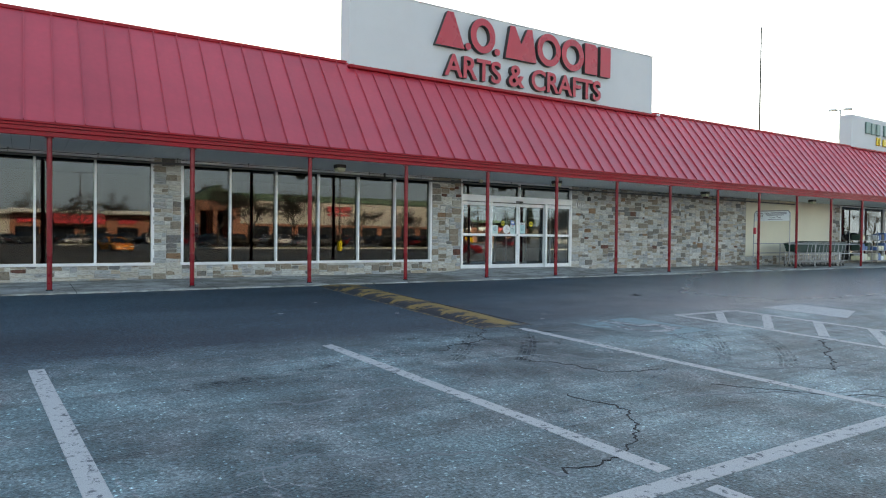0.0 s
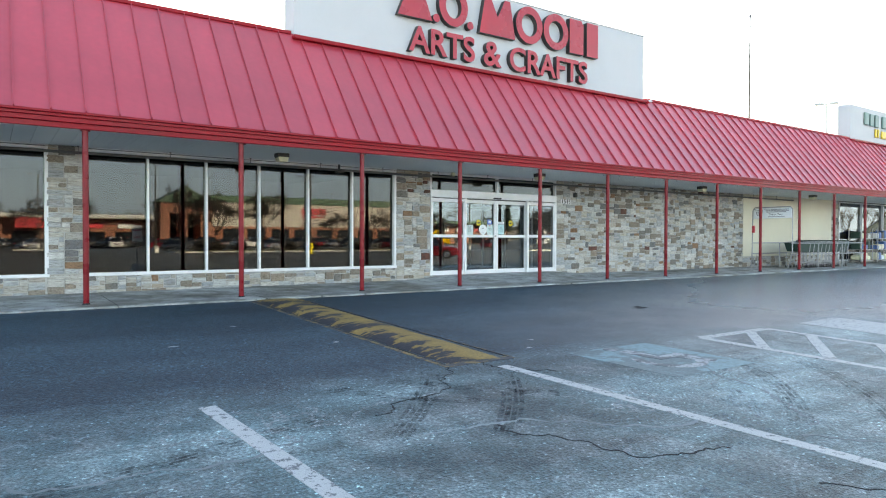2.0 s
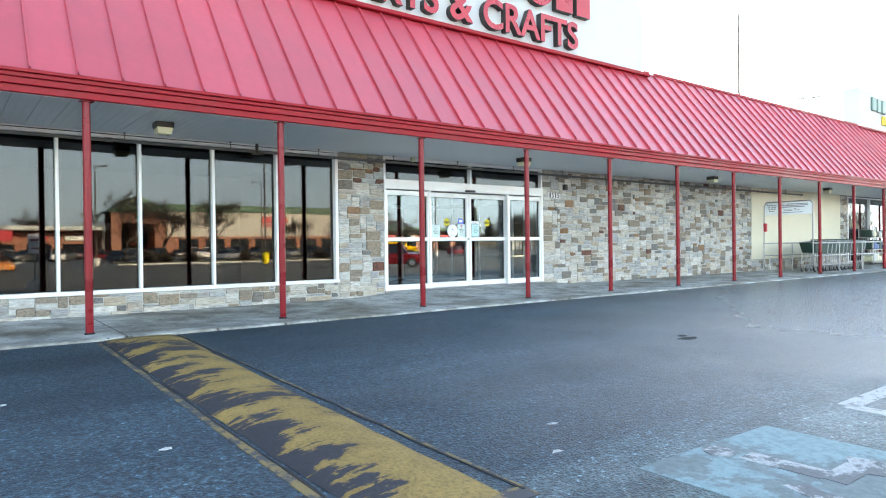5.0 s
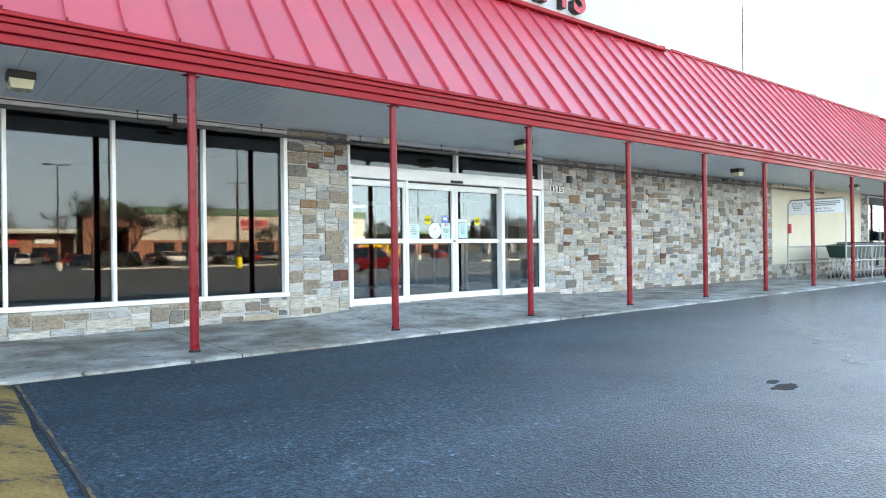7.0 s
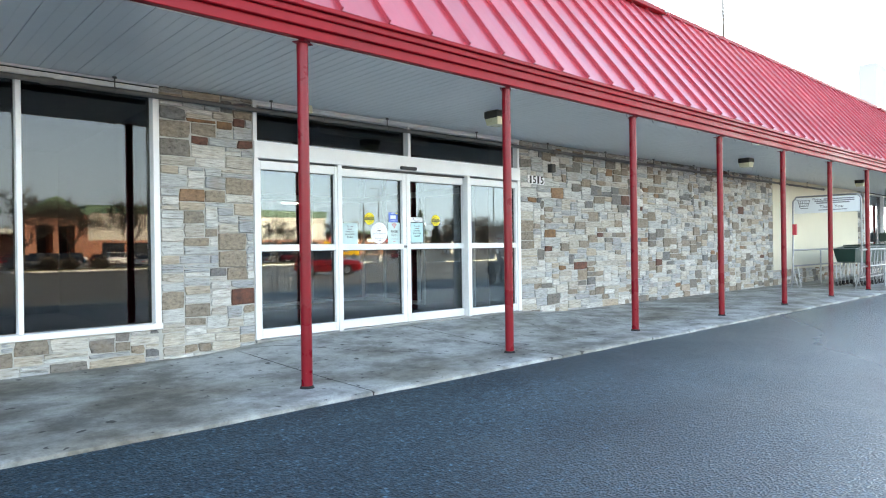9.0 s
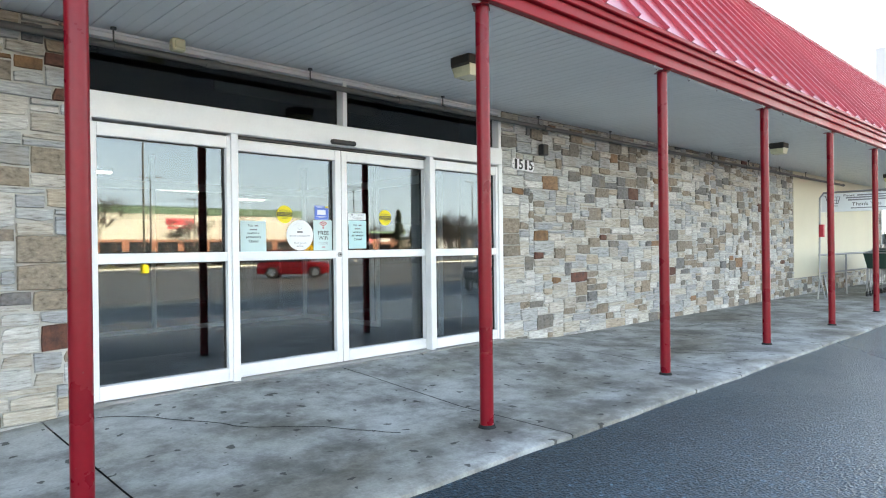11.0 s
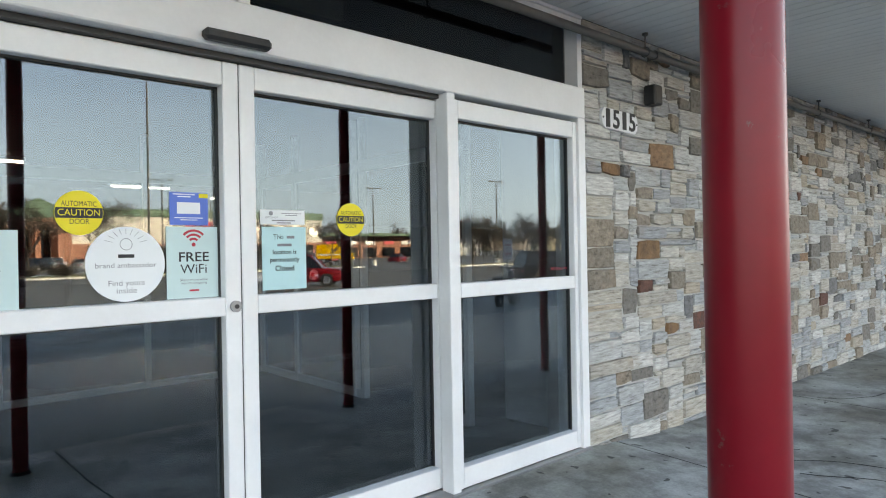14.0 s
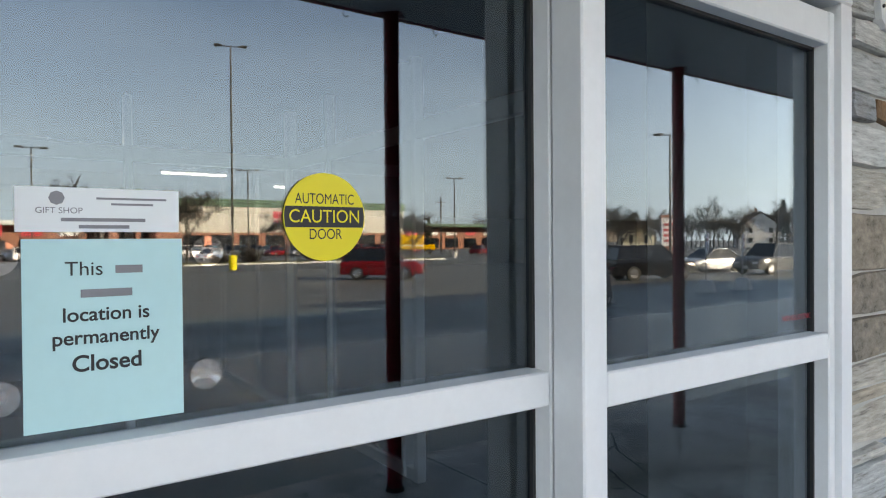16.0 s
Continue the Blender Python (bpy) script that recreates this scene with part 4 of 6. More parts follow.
WIN2 = [-6.80, -5.70, -4.57, -3.45, -2.32, -1.21, -0.04]
shop_window("window_1", [-13.0, -11.9, -10.8, -9.7, -8.58, -7.43], 0.485, 2.86, "wide dark shop window in white aluminium bars")
shop_window("window_2", WIN2, 0.485, 2.86, "wide dark shop window in white aluminium bars")
shop_window("window_3", [22.8, 25.0, 27.2, 29.4, 31.6, 33.8], 0.25, 2.86, "tall shop window of the neighbouring store")
# closed room added behind the big windows, its gloom put into near-black walls
solid("wall_partition", plain(0.35, 0.5, 0.3, 9.0, 0.21, 2.95), M_DARK, "partition added behind the shop windows, coloured near black as unlit", "wall", kind="structure")
solid("wall_partition_back", plain(-14, 0.35, 6.0, 6.15, 0.21, 2.95), M_DARK, "partition wall added inside the empty shop, coloured near black as unlit", "wall", kind="structure")

# ---- entrance ----
door = thing("door_1", "white aluminium automatic sliding entrance doors, closed, with notices", "door", kind="structure")
DZ, DH, DT = 0.232, 2.255, 2.445
part("header", plain(1.0, 5.44, -0.035, 0.16, DH, DT, chamfer=0.006), M_WHITE, door)
part("jamb", plain(1.0, 1.05, -0.03, 0.16, DZ, DH), M_WHITE, door)
part("jamb", plain(5.375, 5.44, -0.03, 0.16, DZ, DH), M_WHITE, door)
part("jamb", plain(2.09, 2.15, -0.028, 0.06, DZ, DH, chamfer=0.004), M_WHITE, door)
part("jamb", plain(4.29, 4.345, -0.028, 0.06, DZ, DH, chamfer=0.004), M_WHITE, door)
part("threshold", plain(1.0, 5.44, -0.05, 0.18, DZ - 0.03, DZ + 0.004, chamfer=0.003), M_STEEL, door)
# black block put into the gap over the leaves as its shade
part("track_shadow_gap", plain(2.15, 4.29, 0.035, 0.15, DH - 0.022, DH - 0.001), M_BLACK, door)


def leaf(name, x0, x1, y0, y1, stile, hinge_right=False):
    """A glazed leaf with a mid rail: its bars and its two panes."""
    lf = part(name, plain(x0, x0 + stile, y0, y1, DZ + 0.008, DH - 0.024, chamfer=0.004), M_WHITE, door)
    part("stile", plain(x1 - stile, x1, y0, y1, DZ + 0.008, DH - 0.024, chamfer=0.004), M_WHITE, lf)
    for z0, z1 in ((DZ + 0.008, 0.345), (1.215, 1.29), (2.135, DH - 0.024)):
        part("rail", plain(x0 + stile, x1 - stile, y0 + 0.002, y1 - 0.002, z0, z1, chamfer=0.004), M_WHITE, lf)
    ym = y1 - 0.012
    for z0, z1 in ((0.335, 1.225), (1.28, 2.145)):
        part("pane", plain(x0 + stile - 0.012, x1 - stile + 0.012, ym - 0.003, ym + 0.003, z0, z1), M_DOORGLASS, lf)
        for xa, xb in ((x0 + stile - 0.001, x0 + stile + 0.008), (x1 - stile - 0.008, x1 - stile + 0.001)):
            part("gasket", plain(xa, xb, ym - 0.012, ym + 0.012, z0 + 0.01, z1 - 0.01), M_BLACK, lf)
        part("gasket", plain(x0 + stile, x1 - stile, ym - 0.012, ym + 0.012, z1 - 0.018, z1 - 0.009), M_BLACK, lf)
    return lf


leaf("sidelight", 1.05, 2.09, -0.012, 0.055, 0.035)
leaf("sidelight", 4.345, 5.375, -0.012, 0.055, 0.035)
leaf("sliding_leaf", 2.12, 3.233, 0.07, 0.142, 0.066)
leaf("sliding_leaf", 3.238, 4.36, 0.07, 0.142, 0.066)
part("meeting_seal", plain(3.2325, 3.2385, 0.076, 0.108, DZ + 0.01, DH - 0.026), M_BLACK, door)
bm = disc(bmesh.new(), (3.205, 0.064, 1.252), 0.023, 0.018, 24)
lock = part("lock_cylinder", bm, M_STEEL, door, "round steel key lock", smooth=40)
part("keyway", disc(bmesh.new(), (3.205, 0.053, 1.252), 0.009, 0.006, 16), M_BLACK, lock)
# motion sensor over the leaves
bm = plain(3.04, 3.31, -0.085, -0.035, 2.262, 2.305, chamfer=0.012)
solid("door_sensor", bm, M_BLACK, "black motion sensor bar mounted on the door header", "sensor")
# transom lights
trans = thing("window_4", "dark transom glazing over the entrance doors", "window", kind="structure")
for a in (1.0, 3.205, 5.395):
    part("mullion", plain(a, a + 0.045, -0.015, 0.1, DT, TOP - 0.004), M_WHITE, trans)
part("window_frame", plain(1.045, 5.395, -0.012, 0.1, TOP - 0.05, TOP - 0.004), M_WHITE, trans)
for a, b in ((1.04, 3.21), (3.245, 5.4)):
    part("pane", plain(a, b, 0.08, 0.088, DT - 0.01, TOP - 0.04), M_GLASS, trans)

solid("header_board", plain(2.25, 4.1, 0.6, 0.63, 2.745, 2.84), M_TAN, "beige board behind the transom glass", "board", kind="structure")

# ---- vestibule behind the doors ----
inner = thing("inner_screen", "white-barred inner glazed screen of the dark entrance lobby", "glazed screen", kind="structure")
BACK = (0.6, 1.75, 2.95, 4.13, 5.30)
for a in BACK:
    part("mullion", plain(a - 0.025, a + 0.025, 4.0, 4.08, 0.21, 2.6, chamfer=0.004), M_WHITE, inner)
for a, b in zip(BACK, BACK[1:]):
    for z0, z1 in ((0.21, 0.27), (2.14, 2.24)):
        part("rail", plain(a + 0.025, b - 0.025, 4.005, 4.075, z0, z1, chamfer=0.004), M_WHITE, inner)
    part("pane", plain(a + 0.02, b - 0.02, 4.035, 4.042, 0.265, 2.145), M_DOORGLASS, inner)
side_screen = thing("inner_side_screen", "white-barred glazed side screen of the entrance lobby", "glazed screen", kind="structure")
SIDE = (0.9, 1.1, 2.17, 2.3, 3.3, 4.0)
for a in SIDE:
    part("mullion", plain(5.28, 5.34, a - 0.022, a + 0.022, 0.21, 2.6, chamfer=0.004), M_WHITE, side_screen)
for a, b in zip(SIDE, SIDE[1:]):
    if a != 1.1:
        part("rail", plain(5.285, 5.335, a + 0.022, b - 0.022, 0.21, 0.28, chamfer=0.004), M_WHITE, side_screen)
    part("rail", plain(5.285, 5.335, a + 0.022, b - 0.022, 2.14, 2.24, chamfer=0.004), M_WHITE, side_screen)
    if b - a > 0.5 and a != 1.1:
        part("pane", plain(5.305, 5.312, a + 0.018, b - 0.018, 0.275, 2.145), M_DOORGLASS, side_screen)
solid("wall_lobby_left", plain(0.5, 0.575, 0.3, 4.0, 0.21, 2.95), M_DARK, "side wall of the lobby, coloured near black as unlit", "wall", kind="structure")
solid("wall_lobby_right", plain(5.66, 5.76, 0.3, 0.88, 0.21, 2.95), M_PALE, "pale plaster side wall of the lobby", "wall", kind="structure")
for k, (lx, ly, lz) in enumerate(((3.4, 9.0, 2.88), (6.6, 12.0, 2.88), (9.5, 14.0, 2.88))):
    lampo = thing("ceiling_light", "lit fluorescent strip light on the shop ceiling", "ceiling light", (lx, ly, lz), "strip lights in the shop")
    part("housing", plain(-0.6, 0.6, -0.06, 0.06, 0.02, 0.07), M_WHITE, lampo)
    part("tube", tube(bmesh.new(), (-0.58, 0, 0), (0.58, 0, 0), 0.02), M_TUBE, lampo)

# ---- notices on the door glass ----
NY = 0.1235         # on the outer face of the sliding leaves' glass


def notice(name, label, category="notice"):
    return thing(name, label, category)


def sheet(parent, x0, x1, z0, z1, material, y=None, name="paper"):
    y = NY if y is None else y
    return part(name, plain(x0, x1, y, y + 0.0015, z0, z1), material, parent)


def bars(parent, x0, x1, z, h, count, gap, material, y, name="print_line"):
    """Lines of print too small to read."""
    for k in range(count):
        w = (x1 - x0) * (1.0 if k < count - 1 else 0.6)
        xm = (x0 + x1) / 2
        part(name, plain(xm - w / 2, xm + w / 2, y - 0.0012, y, z - k * gap - h, z - k * gap), material, parent)


def closed_notice(x0, x1, z0, z1, material, split, NY):
    n = notice("closing_notice", "pale blue paper notice of permanent closing taped inside the glass", "notice")
    sheet(n, x0, x1, z0, z1, material, NY)
    xm, s = (x0 + x1) / 2, (z1 - z0) / 0.28
    ft = z1 - split
    text_part("print_word", "This", 0.03 * s, (xm - 0.03 * s, NY - 0.001, ft - 0.045 * s), M_INK, n)
    part("print_line", plain(xm + 0.012 * s, xm + 0.05 * s, NY - 0.0012, NY, ft - 0.052 * s, ft - 0.040 * s), M_GREYINK, n)
    part("print_line", plain(xm - 0.035 * s, xm + 0.035 * s, NY - 0.0012, NY, ft - 0.087 * s, ft - 0.075 * s), M_GREYINK, n)
    for k, wrd in enumerate(("location is", "permanently")):
        text_part("print_word", wrd, 0.029 * s, (xm, NY - 0.001, ft - (0.113 + 0.034 * k) * s), M_INK, n, bold=0.016)
    text_part("print_word", "Closed", 0.034 * s, (xm, NY - 0.001, ft - 0.186 * s), M_INK, n, width=0.094 * s, bold=0.02)
    return n


closed_notice(2.235, 2.475, 1.29, 1.555, M_MINT, 0.0, 0.1235)
closed_notice(3.352, 3.562, 1.305, 1.575, M_CYAN, 0.0, 0.1235)
card = notice("gift_shop_card", "white gift shop card taped above the closing notice")
sheet(card, 3.345, 3.558, 1.585, 1.648, M_PAPER)
text_part("print_word", "GIFT SHOP", 0.012, (3.398, NY - 0.001, 1.615), M_GREYINK, card)
bars(card, 3.445, 3.54, 1.635, 0.003, 2, 0.008, M_GREYINK, NY)
bars(card, 3.40, 3.51, 1.605, 0.005, 2, 0.010, M_GREYINK, NY)
bm = disc(bmesh.new(), (3.395, NY - 0.001, 1.633), 0.010, 0.001, 8)
part("leaf_mark", bm, M_GREYINK, card)


def caution(cx, cz, r):
    n = notice("caution_sticker", "round yellow automatic-door caution sticker with black band", "sticker")
    part("disc", disc(bmesh.new(), (cx, NY, cz), r, 0.0015, 48), M_CAUTION, n)
    w = r * 0.985
    bm = bmesh.new()
    loop = [(w * math.cos(a), w * math.sin(a)) for a in [radians(-14 + 28 * k / 8) for k in range(9)]] + [(w * math.cos(a), w * math.sin(a)) for a in [radians(166 + 28 * k / 8) for k in range(9)]]
    bm.faces.new([bm.verts.new((cx + u, NY - 0.0012, cz + v)) for u, v in loop])
    bmesh.ops.recalc_face_normals(bm, faces=bm.faces)
    part("band", bm, M_INK, n)
    text_part("print_word", "AUTOMATIC", r * 0.34, (cx, NY - 0.0014, cz + r * 0.40), M_INK, n, width=r * 1.45)
    text_part("print_word", "CAUTION", r * 0.42, (cx, NY - 0.0018, cz), M_CAUTION, n, width=r * 1.72)
    text_part("print_word", "DOOR", r * 0.34, (cx, NY - 0.0014, cz - r * 0.40), M_INK, n, width=r * 0.8)


caution(2.66, 1.617, 0.078)
caution(3.803, 1.612, 0.077)
amb = notice("ambassador_sticker", "round white brand ambassador sticker on the glass", "sticker")
part("disc", disc(bmesh.new(), (2.813, NY, 1.432), 0.138, 0.0016, 56), M_PAPER, amb)
part("print_line", plain(2.785, 2.841, NY - 0.0012, NY, 1.455, 1.468), M_INK, amb)
text_part("print_word", "brand ambassador", 0.026, (2.813, NY - 0.001, 1.427), M_GREYINK, amb, width=0.212)
text_part("print_word", "Find yours", 0.029, (2.813, NY - 0.001, 1.362), M_GREYINK, amb, width=0.125)
text_part("print_word", "inside", 0.029, (2.813, NY - 0.001, 1.334), M_GREYINK, amb, width=0.07)
for k in range(9):
    a = radians(20 + 140 * k / 8)
    bm = tube(bmesh.new(), (2.813 + 0.05 * math.cos(a), NY - 0.001, 1.497 + 0.045 * math.sin(a)), (2.813 + 0.078 * math.cos(a), NY - 0.001, 1.497 + 0.066 * math.sin(a)), 0.0007, seg=4)
    part("ray_line", bm, M_GREYINK, amb)
bm = bmesh.new()
ri, ro = ring_pair(2.813, 1.505, 0.022, 0.022, 0.002, 24)
vo, vi = [bm.verts.new((x, NY - 0.0012, z)) for x, z in ri], [bm.verts.new((x, NY - 0.0012, z)) for x, z in ro]
for k in range(24):
    bm.faces.new((vo[k], vo[(k + 1) % 24], vi[(k + 1) % 24], vi[k]))
part("medal_ring", bm, M_GREYINK, amb)
blue = notice("blue_card", "blue printed card with a white label on the glass")
sheet(blue, 2.972, 3.122, 1.578, 1.706, M_BLUEINK)
part("label", plain(3.0, 3.09, NY - 0.0012, NY, 1.622, 1.667), M_PAPER, blue)
part("corner_tab", plain(3.086, 3.121, NY - 0.0014, NY, 1.686, 1.703), M_CAUTION, blue)
bars(blue, 2.985, 3.07, 1.70, 0.004, 2, 0.009, M_PAPER, NY)
bars(blue, 2.99, 3.10, 1.608, 0.003, 2, 0.008, M_PAPER, NY)
wifi = notice("wifi_notice", "pale blue free wifi notice with red waves")
sheet(wifi, 2.957, 3.168, 1.292, 1.572, M_MINT)
text_part("print_word", "FREE", 0.052, (3.062, NY - 0.001, 1.452), M_INK, wifi, width=0.118, bold=0.012)
text_part("print_word", "WiFi", 0.052, (3.062, NY - 0.001, 1.405), M_INK, wifi, width=0.104)
text_part("print_word", "Share more while", 0.015, (3.062, NY - 0.001, 1.364), M_GREYINK, wifi, width=0.108)
text_part("print_word", "you're shopping", 0.015, (3.062, NY - 0.001, 1.352), M_GREYINK, wifi, width=0.1)
bars(wifi, 3.03, 3.094, 1.326, 0.007, 1, 0.01, M_REDINK, NY)
for k, rr in enumerate((0.052, 0.036, 0.02)):
    bm = bmesh.new()
    a = [radians(42 + 96 * j / 12) for j in range(13)]
    lo = [bm.verts.new((3.062 + (rr - 0.0045) * math.cos(q), NY - 0.0012, 1.505 + (rr - 0.0045) * math.sin(q))) for q in a]
    hi = [bm.verts.new((3.062 + (rr + 0.0045) * math.cos(q), NY - 0.0012, 1.505 + (rr + 0.0045) * math.sin(q))) for q in a]
    for j in range(12):
        bm.faces.new((lo[j], lo[j + 1], hi[j + 1], hi[j]))
    part("wave", bm, M_REDINK, wifi, "red wifi arc")
part("star_mark", disc(bmesh.new(), (3.062, NY - 0.001, 1.502), 0.009, 0.001, 5), M_REDINK, wifi)
nosol = notice("no_soliciting_sticker", "small red lettering on the side light glass", "sticker")
text_part("print_word", "NO SOLICITING", 0.022, (5.255, 0.0388, 1.338), M_REDINK, nosol, width=0.16)
M_CUP = glass("suction_cup", (0.9, 0.92, 0.92), 0.2)
for cx, cz in ((3.325, 1.36), (3.595, 1.362), (3.325, 1.55), (3.60, 1.555)):
    cup = thing("suction_cup", "clear plastic suction cup on the door glass", "suction cup", (cx, NY - 0.006, cz), "suction cups")
    part("cup", tube(bmesh.new(), (0, 0, 0), (0, 0.008, 0), 0.024, 0.010, 24), M_CUP, cup)
    part("knob", disc(bmesh.new(), (0, 0.011, 0), 0.007, 0.010, 14), M_CUP, cup)

# ---- pipe and fittings under the soffit ----
pipe = thing("sprinkler_pipe", "grey steel pipe along the wall under the soffit", "pipe")
joints_x = [-14.0, -9.0, -3.9, -1.0, 1.9, 3.85, 6.2, 9.3, 12.4, 15.5, 18.6]
for a, b in zip(joints_x, joints_x[1:]):
    part("pipe_length", tube(bmesh.new(), (a, -0.10, 2.765), (b, -0.10, 2.765), 0.026, seg=14), M_PIPE, pipe, smooth=40)
    part("coupling", tube(bmesh.new(), (b - 0.05, -0.10, 2.765), (b + 0.05, -0.10, 2.765), 0.034, seg=14), M_PIPE, pipe, smooth=40)
hx = -13.4
while hx < 18.6:
    bm = tube(bmesh.new(), (hx, -0.10, 2.765), (hx, -0.10, TOP + 0.004), 0.006, seg=6)
    ri = [(hx, -0.10 + 0.032 * math.cos(q), 2.765 + 0.032 * math.sin(q)) for q in [j * math.tau / 10 for j in range(11)]]
    path_tube(bm, ri, 0.004, 5)
    tube(bm, (hx, -0.10, TOP - 0.012), (hx, -0.10, TOP + 0.003), 0.02, seg=10)
    part("hanger", bm, M_PIPE, pipe, "thin steel pipe hanger")
    hx += 1.62
bell = thing("alarm_box", "small yellowed weatherproof box by the pipe", "alarm box", (1.62, -0.13, 2.80))
part("body", plain(-0.05, 0.05, -0.04, 0.03, 0.0, 0.094, chamfer=0.01), M_LENS, bell)
part("cap", plain(-0.035, 0.035, -0.05, -0.035, 0.02, 0.075, chamfer=0.006), M_LENS, bell)


def soffit_light(x, y):
    l = thing("soffit_light", "bronze box light with a yellowed lens under the soffit", "light fixture", (x, y, 2.72), "soffit lights")
    part("housing", plain(-0.12, 0.12, -0.11, 0.11, 0.095, 0.174, chamfer=0.008), M_BRONZE, l)
    bm = bmesh.new()
    bmesh.ops.create_cone(bm, cap_ends=True, segments=4, radius1=0.125, radius2=0.15, depth=0.09, matrix=Matrix.Translation((0, 0, 0.05)) @ Matrix.Rotation(radians(45), 4, "Z"))
    part("lens", bm, M_LENS, l, "yellowed prismatic lens")
    part("rim", plain(-0.112, 0.112, -0.102, 0.102, 0.084, 0.097), M_BRONZE, l)
    return l


for lx in (-10.6, -3.42, 3.62, 10.75, 17.9, 25.0):
    soffit_light(lx, -1.25)
small_lamp = thing("pipe_lamp", "dark bracket lamp beside the soffit pipe", "light fixture", (-1.62, -0.16, 2.70))
part("body", plain(-0.1, 0.1, -0.05, 0.03, 0.0, 0.035, chamfer=0.008), M_BRONZE, small_lamp)
part("arm", plain(-0.015, 0.015, -0.01, 0.05, 0.035, 0.19), M_BRONZE, small_lamp)

plate = thing("house_number", "white number plate 1515 with black digits on the stone", "number plate")
bm = bmesh.new()
ol = [(5.60, 2.30), (5.615, 2.34), (5.64, 2.355), (5.98, 2.345), (6.005, 2.33), (6.02, 2.29), (6.01, 2.24), (5.985, 2.215), (5.64, 2.225), (5.61, 2.25)]
fr = [bm.verts.new((x, -0.045, z)) for x, z in ol]
bk = [bm.verts.new((x, -0.018, z)) for x, z in ol]
bm.faces.new(fr)
for k in range(10):
    bm.faces.new((fr[k], fr[(k + 1) % 10], bk[(k + 1) % 10], bk[k]))
bmesh.ops.recalc_face_normals(bm, faces=bm.faces)
part("plate", bm, M_WHITE, plate)
for k, dgt in enumerate("1515"):
    text_part("digit", dgt, 0.165, (5.668 + 0.094 * k, -0.0475, 2.283), M_INK, plate, depth=0.004, width=0.042 if dgt == "1" else 0.072, bold=0.018)
for bx_, bz in ((5.617, 2.29), (6.004, 2.28)):
    part("bolt", disc(bmesh.new(), (bx_, -0.047, bz), 0.006, 0.006, 10), M_BLACK, plate)
spk = thing("wall_speaker", "small black box speaker bracketed on the stone wall", "speaker", (6.15, 0, 2.49))
part("body", plain(-0.05, 0.055, -0.13, -0.045, -0.065, 0.07, chamfer=0.008), M_BLACK, spk)
part("bracket", plain(-0.02, 0.02, -0.045, 0.01, -0.02, 0.02), M_BLACK, spk)
part("grille", plain(-0.036, 0.041, -0.133, -0.129, -0.05, 0.055), M_BRONZE, spk)


# ---- cart corral and carts ----
CX = 14.72
corral = thing("cart_corral", "galvanised tube cart corral with a notice board", "cart corral")
WZ = 0.125
part("end_frame", path_tube(bmesh.new(), [(CX, -0.62, WZ), (CX, -0.66, 0.5), (CX, -0.68, 2.22), (CX, -0.76, 2.33), (CX, -2.05, 2.33), (CX, -2.13, 2.24), (CX, -2.13, 0.7), (CX, -1.98, WZ)], 0.019, 10), M_STEEL, corral, smooth=50)
part("end_brace", path_tube(bmesh.new(), [(CX, -0.66, 0.62), (CX + 0.1, -0.74, WZ), (CX + 0.28, -0.74, WZ + 0.02), (CX + 0.32, -0.66, 0.62)], 0.014), M_STEEL, corral, smooth=50)
for yy_ in (-0.66, -2.1):
    part("side_rail", path_tube(bmesh.new(), [(CX, yy_, 1.05), (CX + 5.4, yy_, 1.05), (CX + 5.55, yy_, 0.9), (CX + 5.55, yy_, WZ)], 0.022), M_STEEL, corral, smooth=50)
    part("side_rail", tube(bmesh.new(), (CX, yy_, 0.66), (CX + 5.5, yy_, 0.66), 0.02), M_STEEL, corral, smooth=50)
    for q in (1.9, 3.7):
        part("leg", tube(bmesh.new(), (CX + q, yy_, WZ), (CX + q, yy_, 1.05), 0.02), M_STEEL, corral, smooth=50)
notice_board = part("notice_board", plain(CX - 0.012, CX + 0.012, -2.1, -0.71, 1.93, 2.3), M_PAPER, corral, "white board asking for carts back")


def side_text(name, body, height, y, z, width=None):
    """Lettering that faces -x."""
    me = letters(body, height)
    xs = [v.co.x for v in me.vertices]
    k = width / (max(xs) - min(xs)) if width else 1
    me.transform(pose(0, 0, 0, 0, 0, -90) @ Matrix.Diagonal((k, 1, 1, 1)))
    me.materials.append(M_INK)
    ob = new(name, me)
    ob.parent = corral
    ob.location = (CX - 0.0135, y, z)


side_text("print_word", "Please", 0.07, -1.22, 2.25, 0.2)
side_text("print_word", "Thank You", 0.1, -1.52, 2.07, 0.5)
for k, (ya, yb) in enumerate(((-2.0, -1.36), (-2.0, -1.16), (-1.9, -1.2))):
    part("print_line", plain(CX - 0.014, CX - 0.012, ya, yb, 2.235 - 0.045 * k, 2.262 - 0.045 * k), M_GREYINK, corral)
part("print_line", plain(CX - 0.014, CX - 0.012, -1.85, -1.25, 1.985, 2.005), M_GREYINK, corral)
bm = bmesh.new()
path_tube(bm, [(CX - 0.014, -0.74, 2.27), (CX - 0.014, -0.79, 2.26), (CX - 0.014, -0.85, 2.05), (CX - 0.014, -1.02, 2.05)], 0.006, 5)
path_tube(bm, [(CX - 0.014, -0.80, 2.24), (CX - 0.014, -1.06, 2.23), (CX - 0.014, -1.02, 2.1), (CX - 0.014, -0.83, 2.1)], 0.006, 5)
for q in range(4):
    tube(bm, (CX - 0.014, -0.85 - 0.05 * q, 2.235), (CX - 0.014, -0.86 - 0.045 * q, 2.1), 0.004, seg=4)
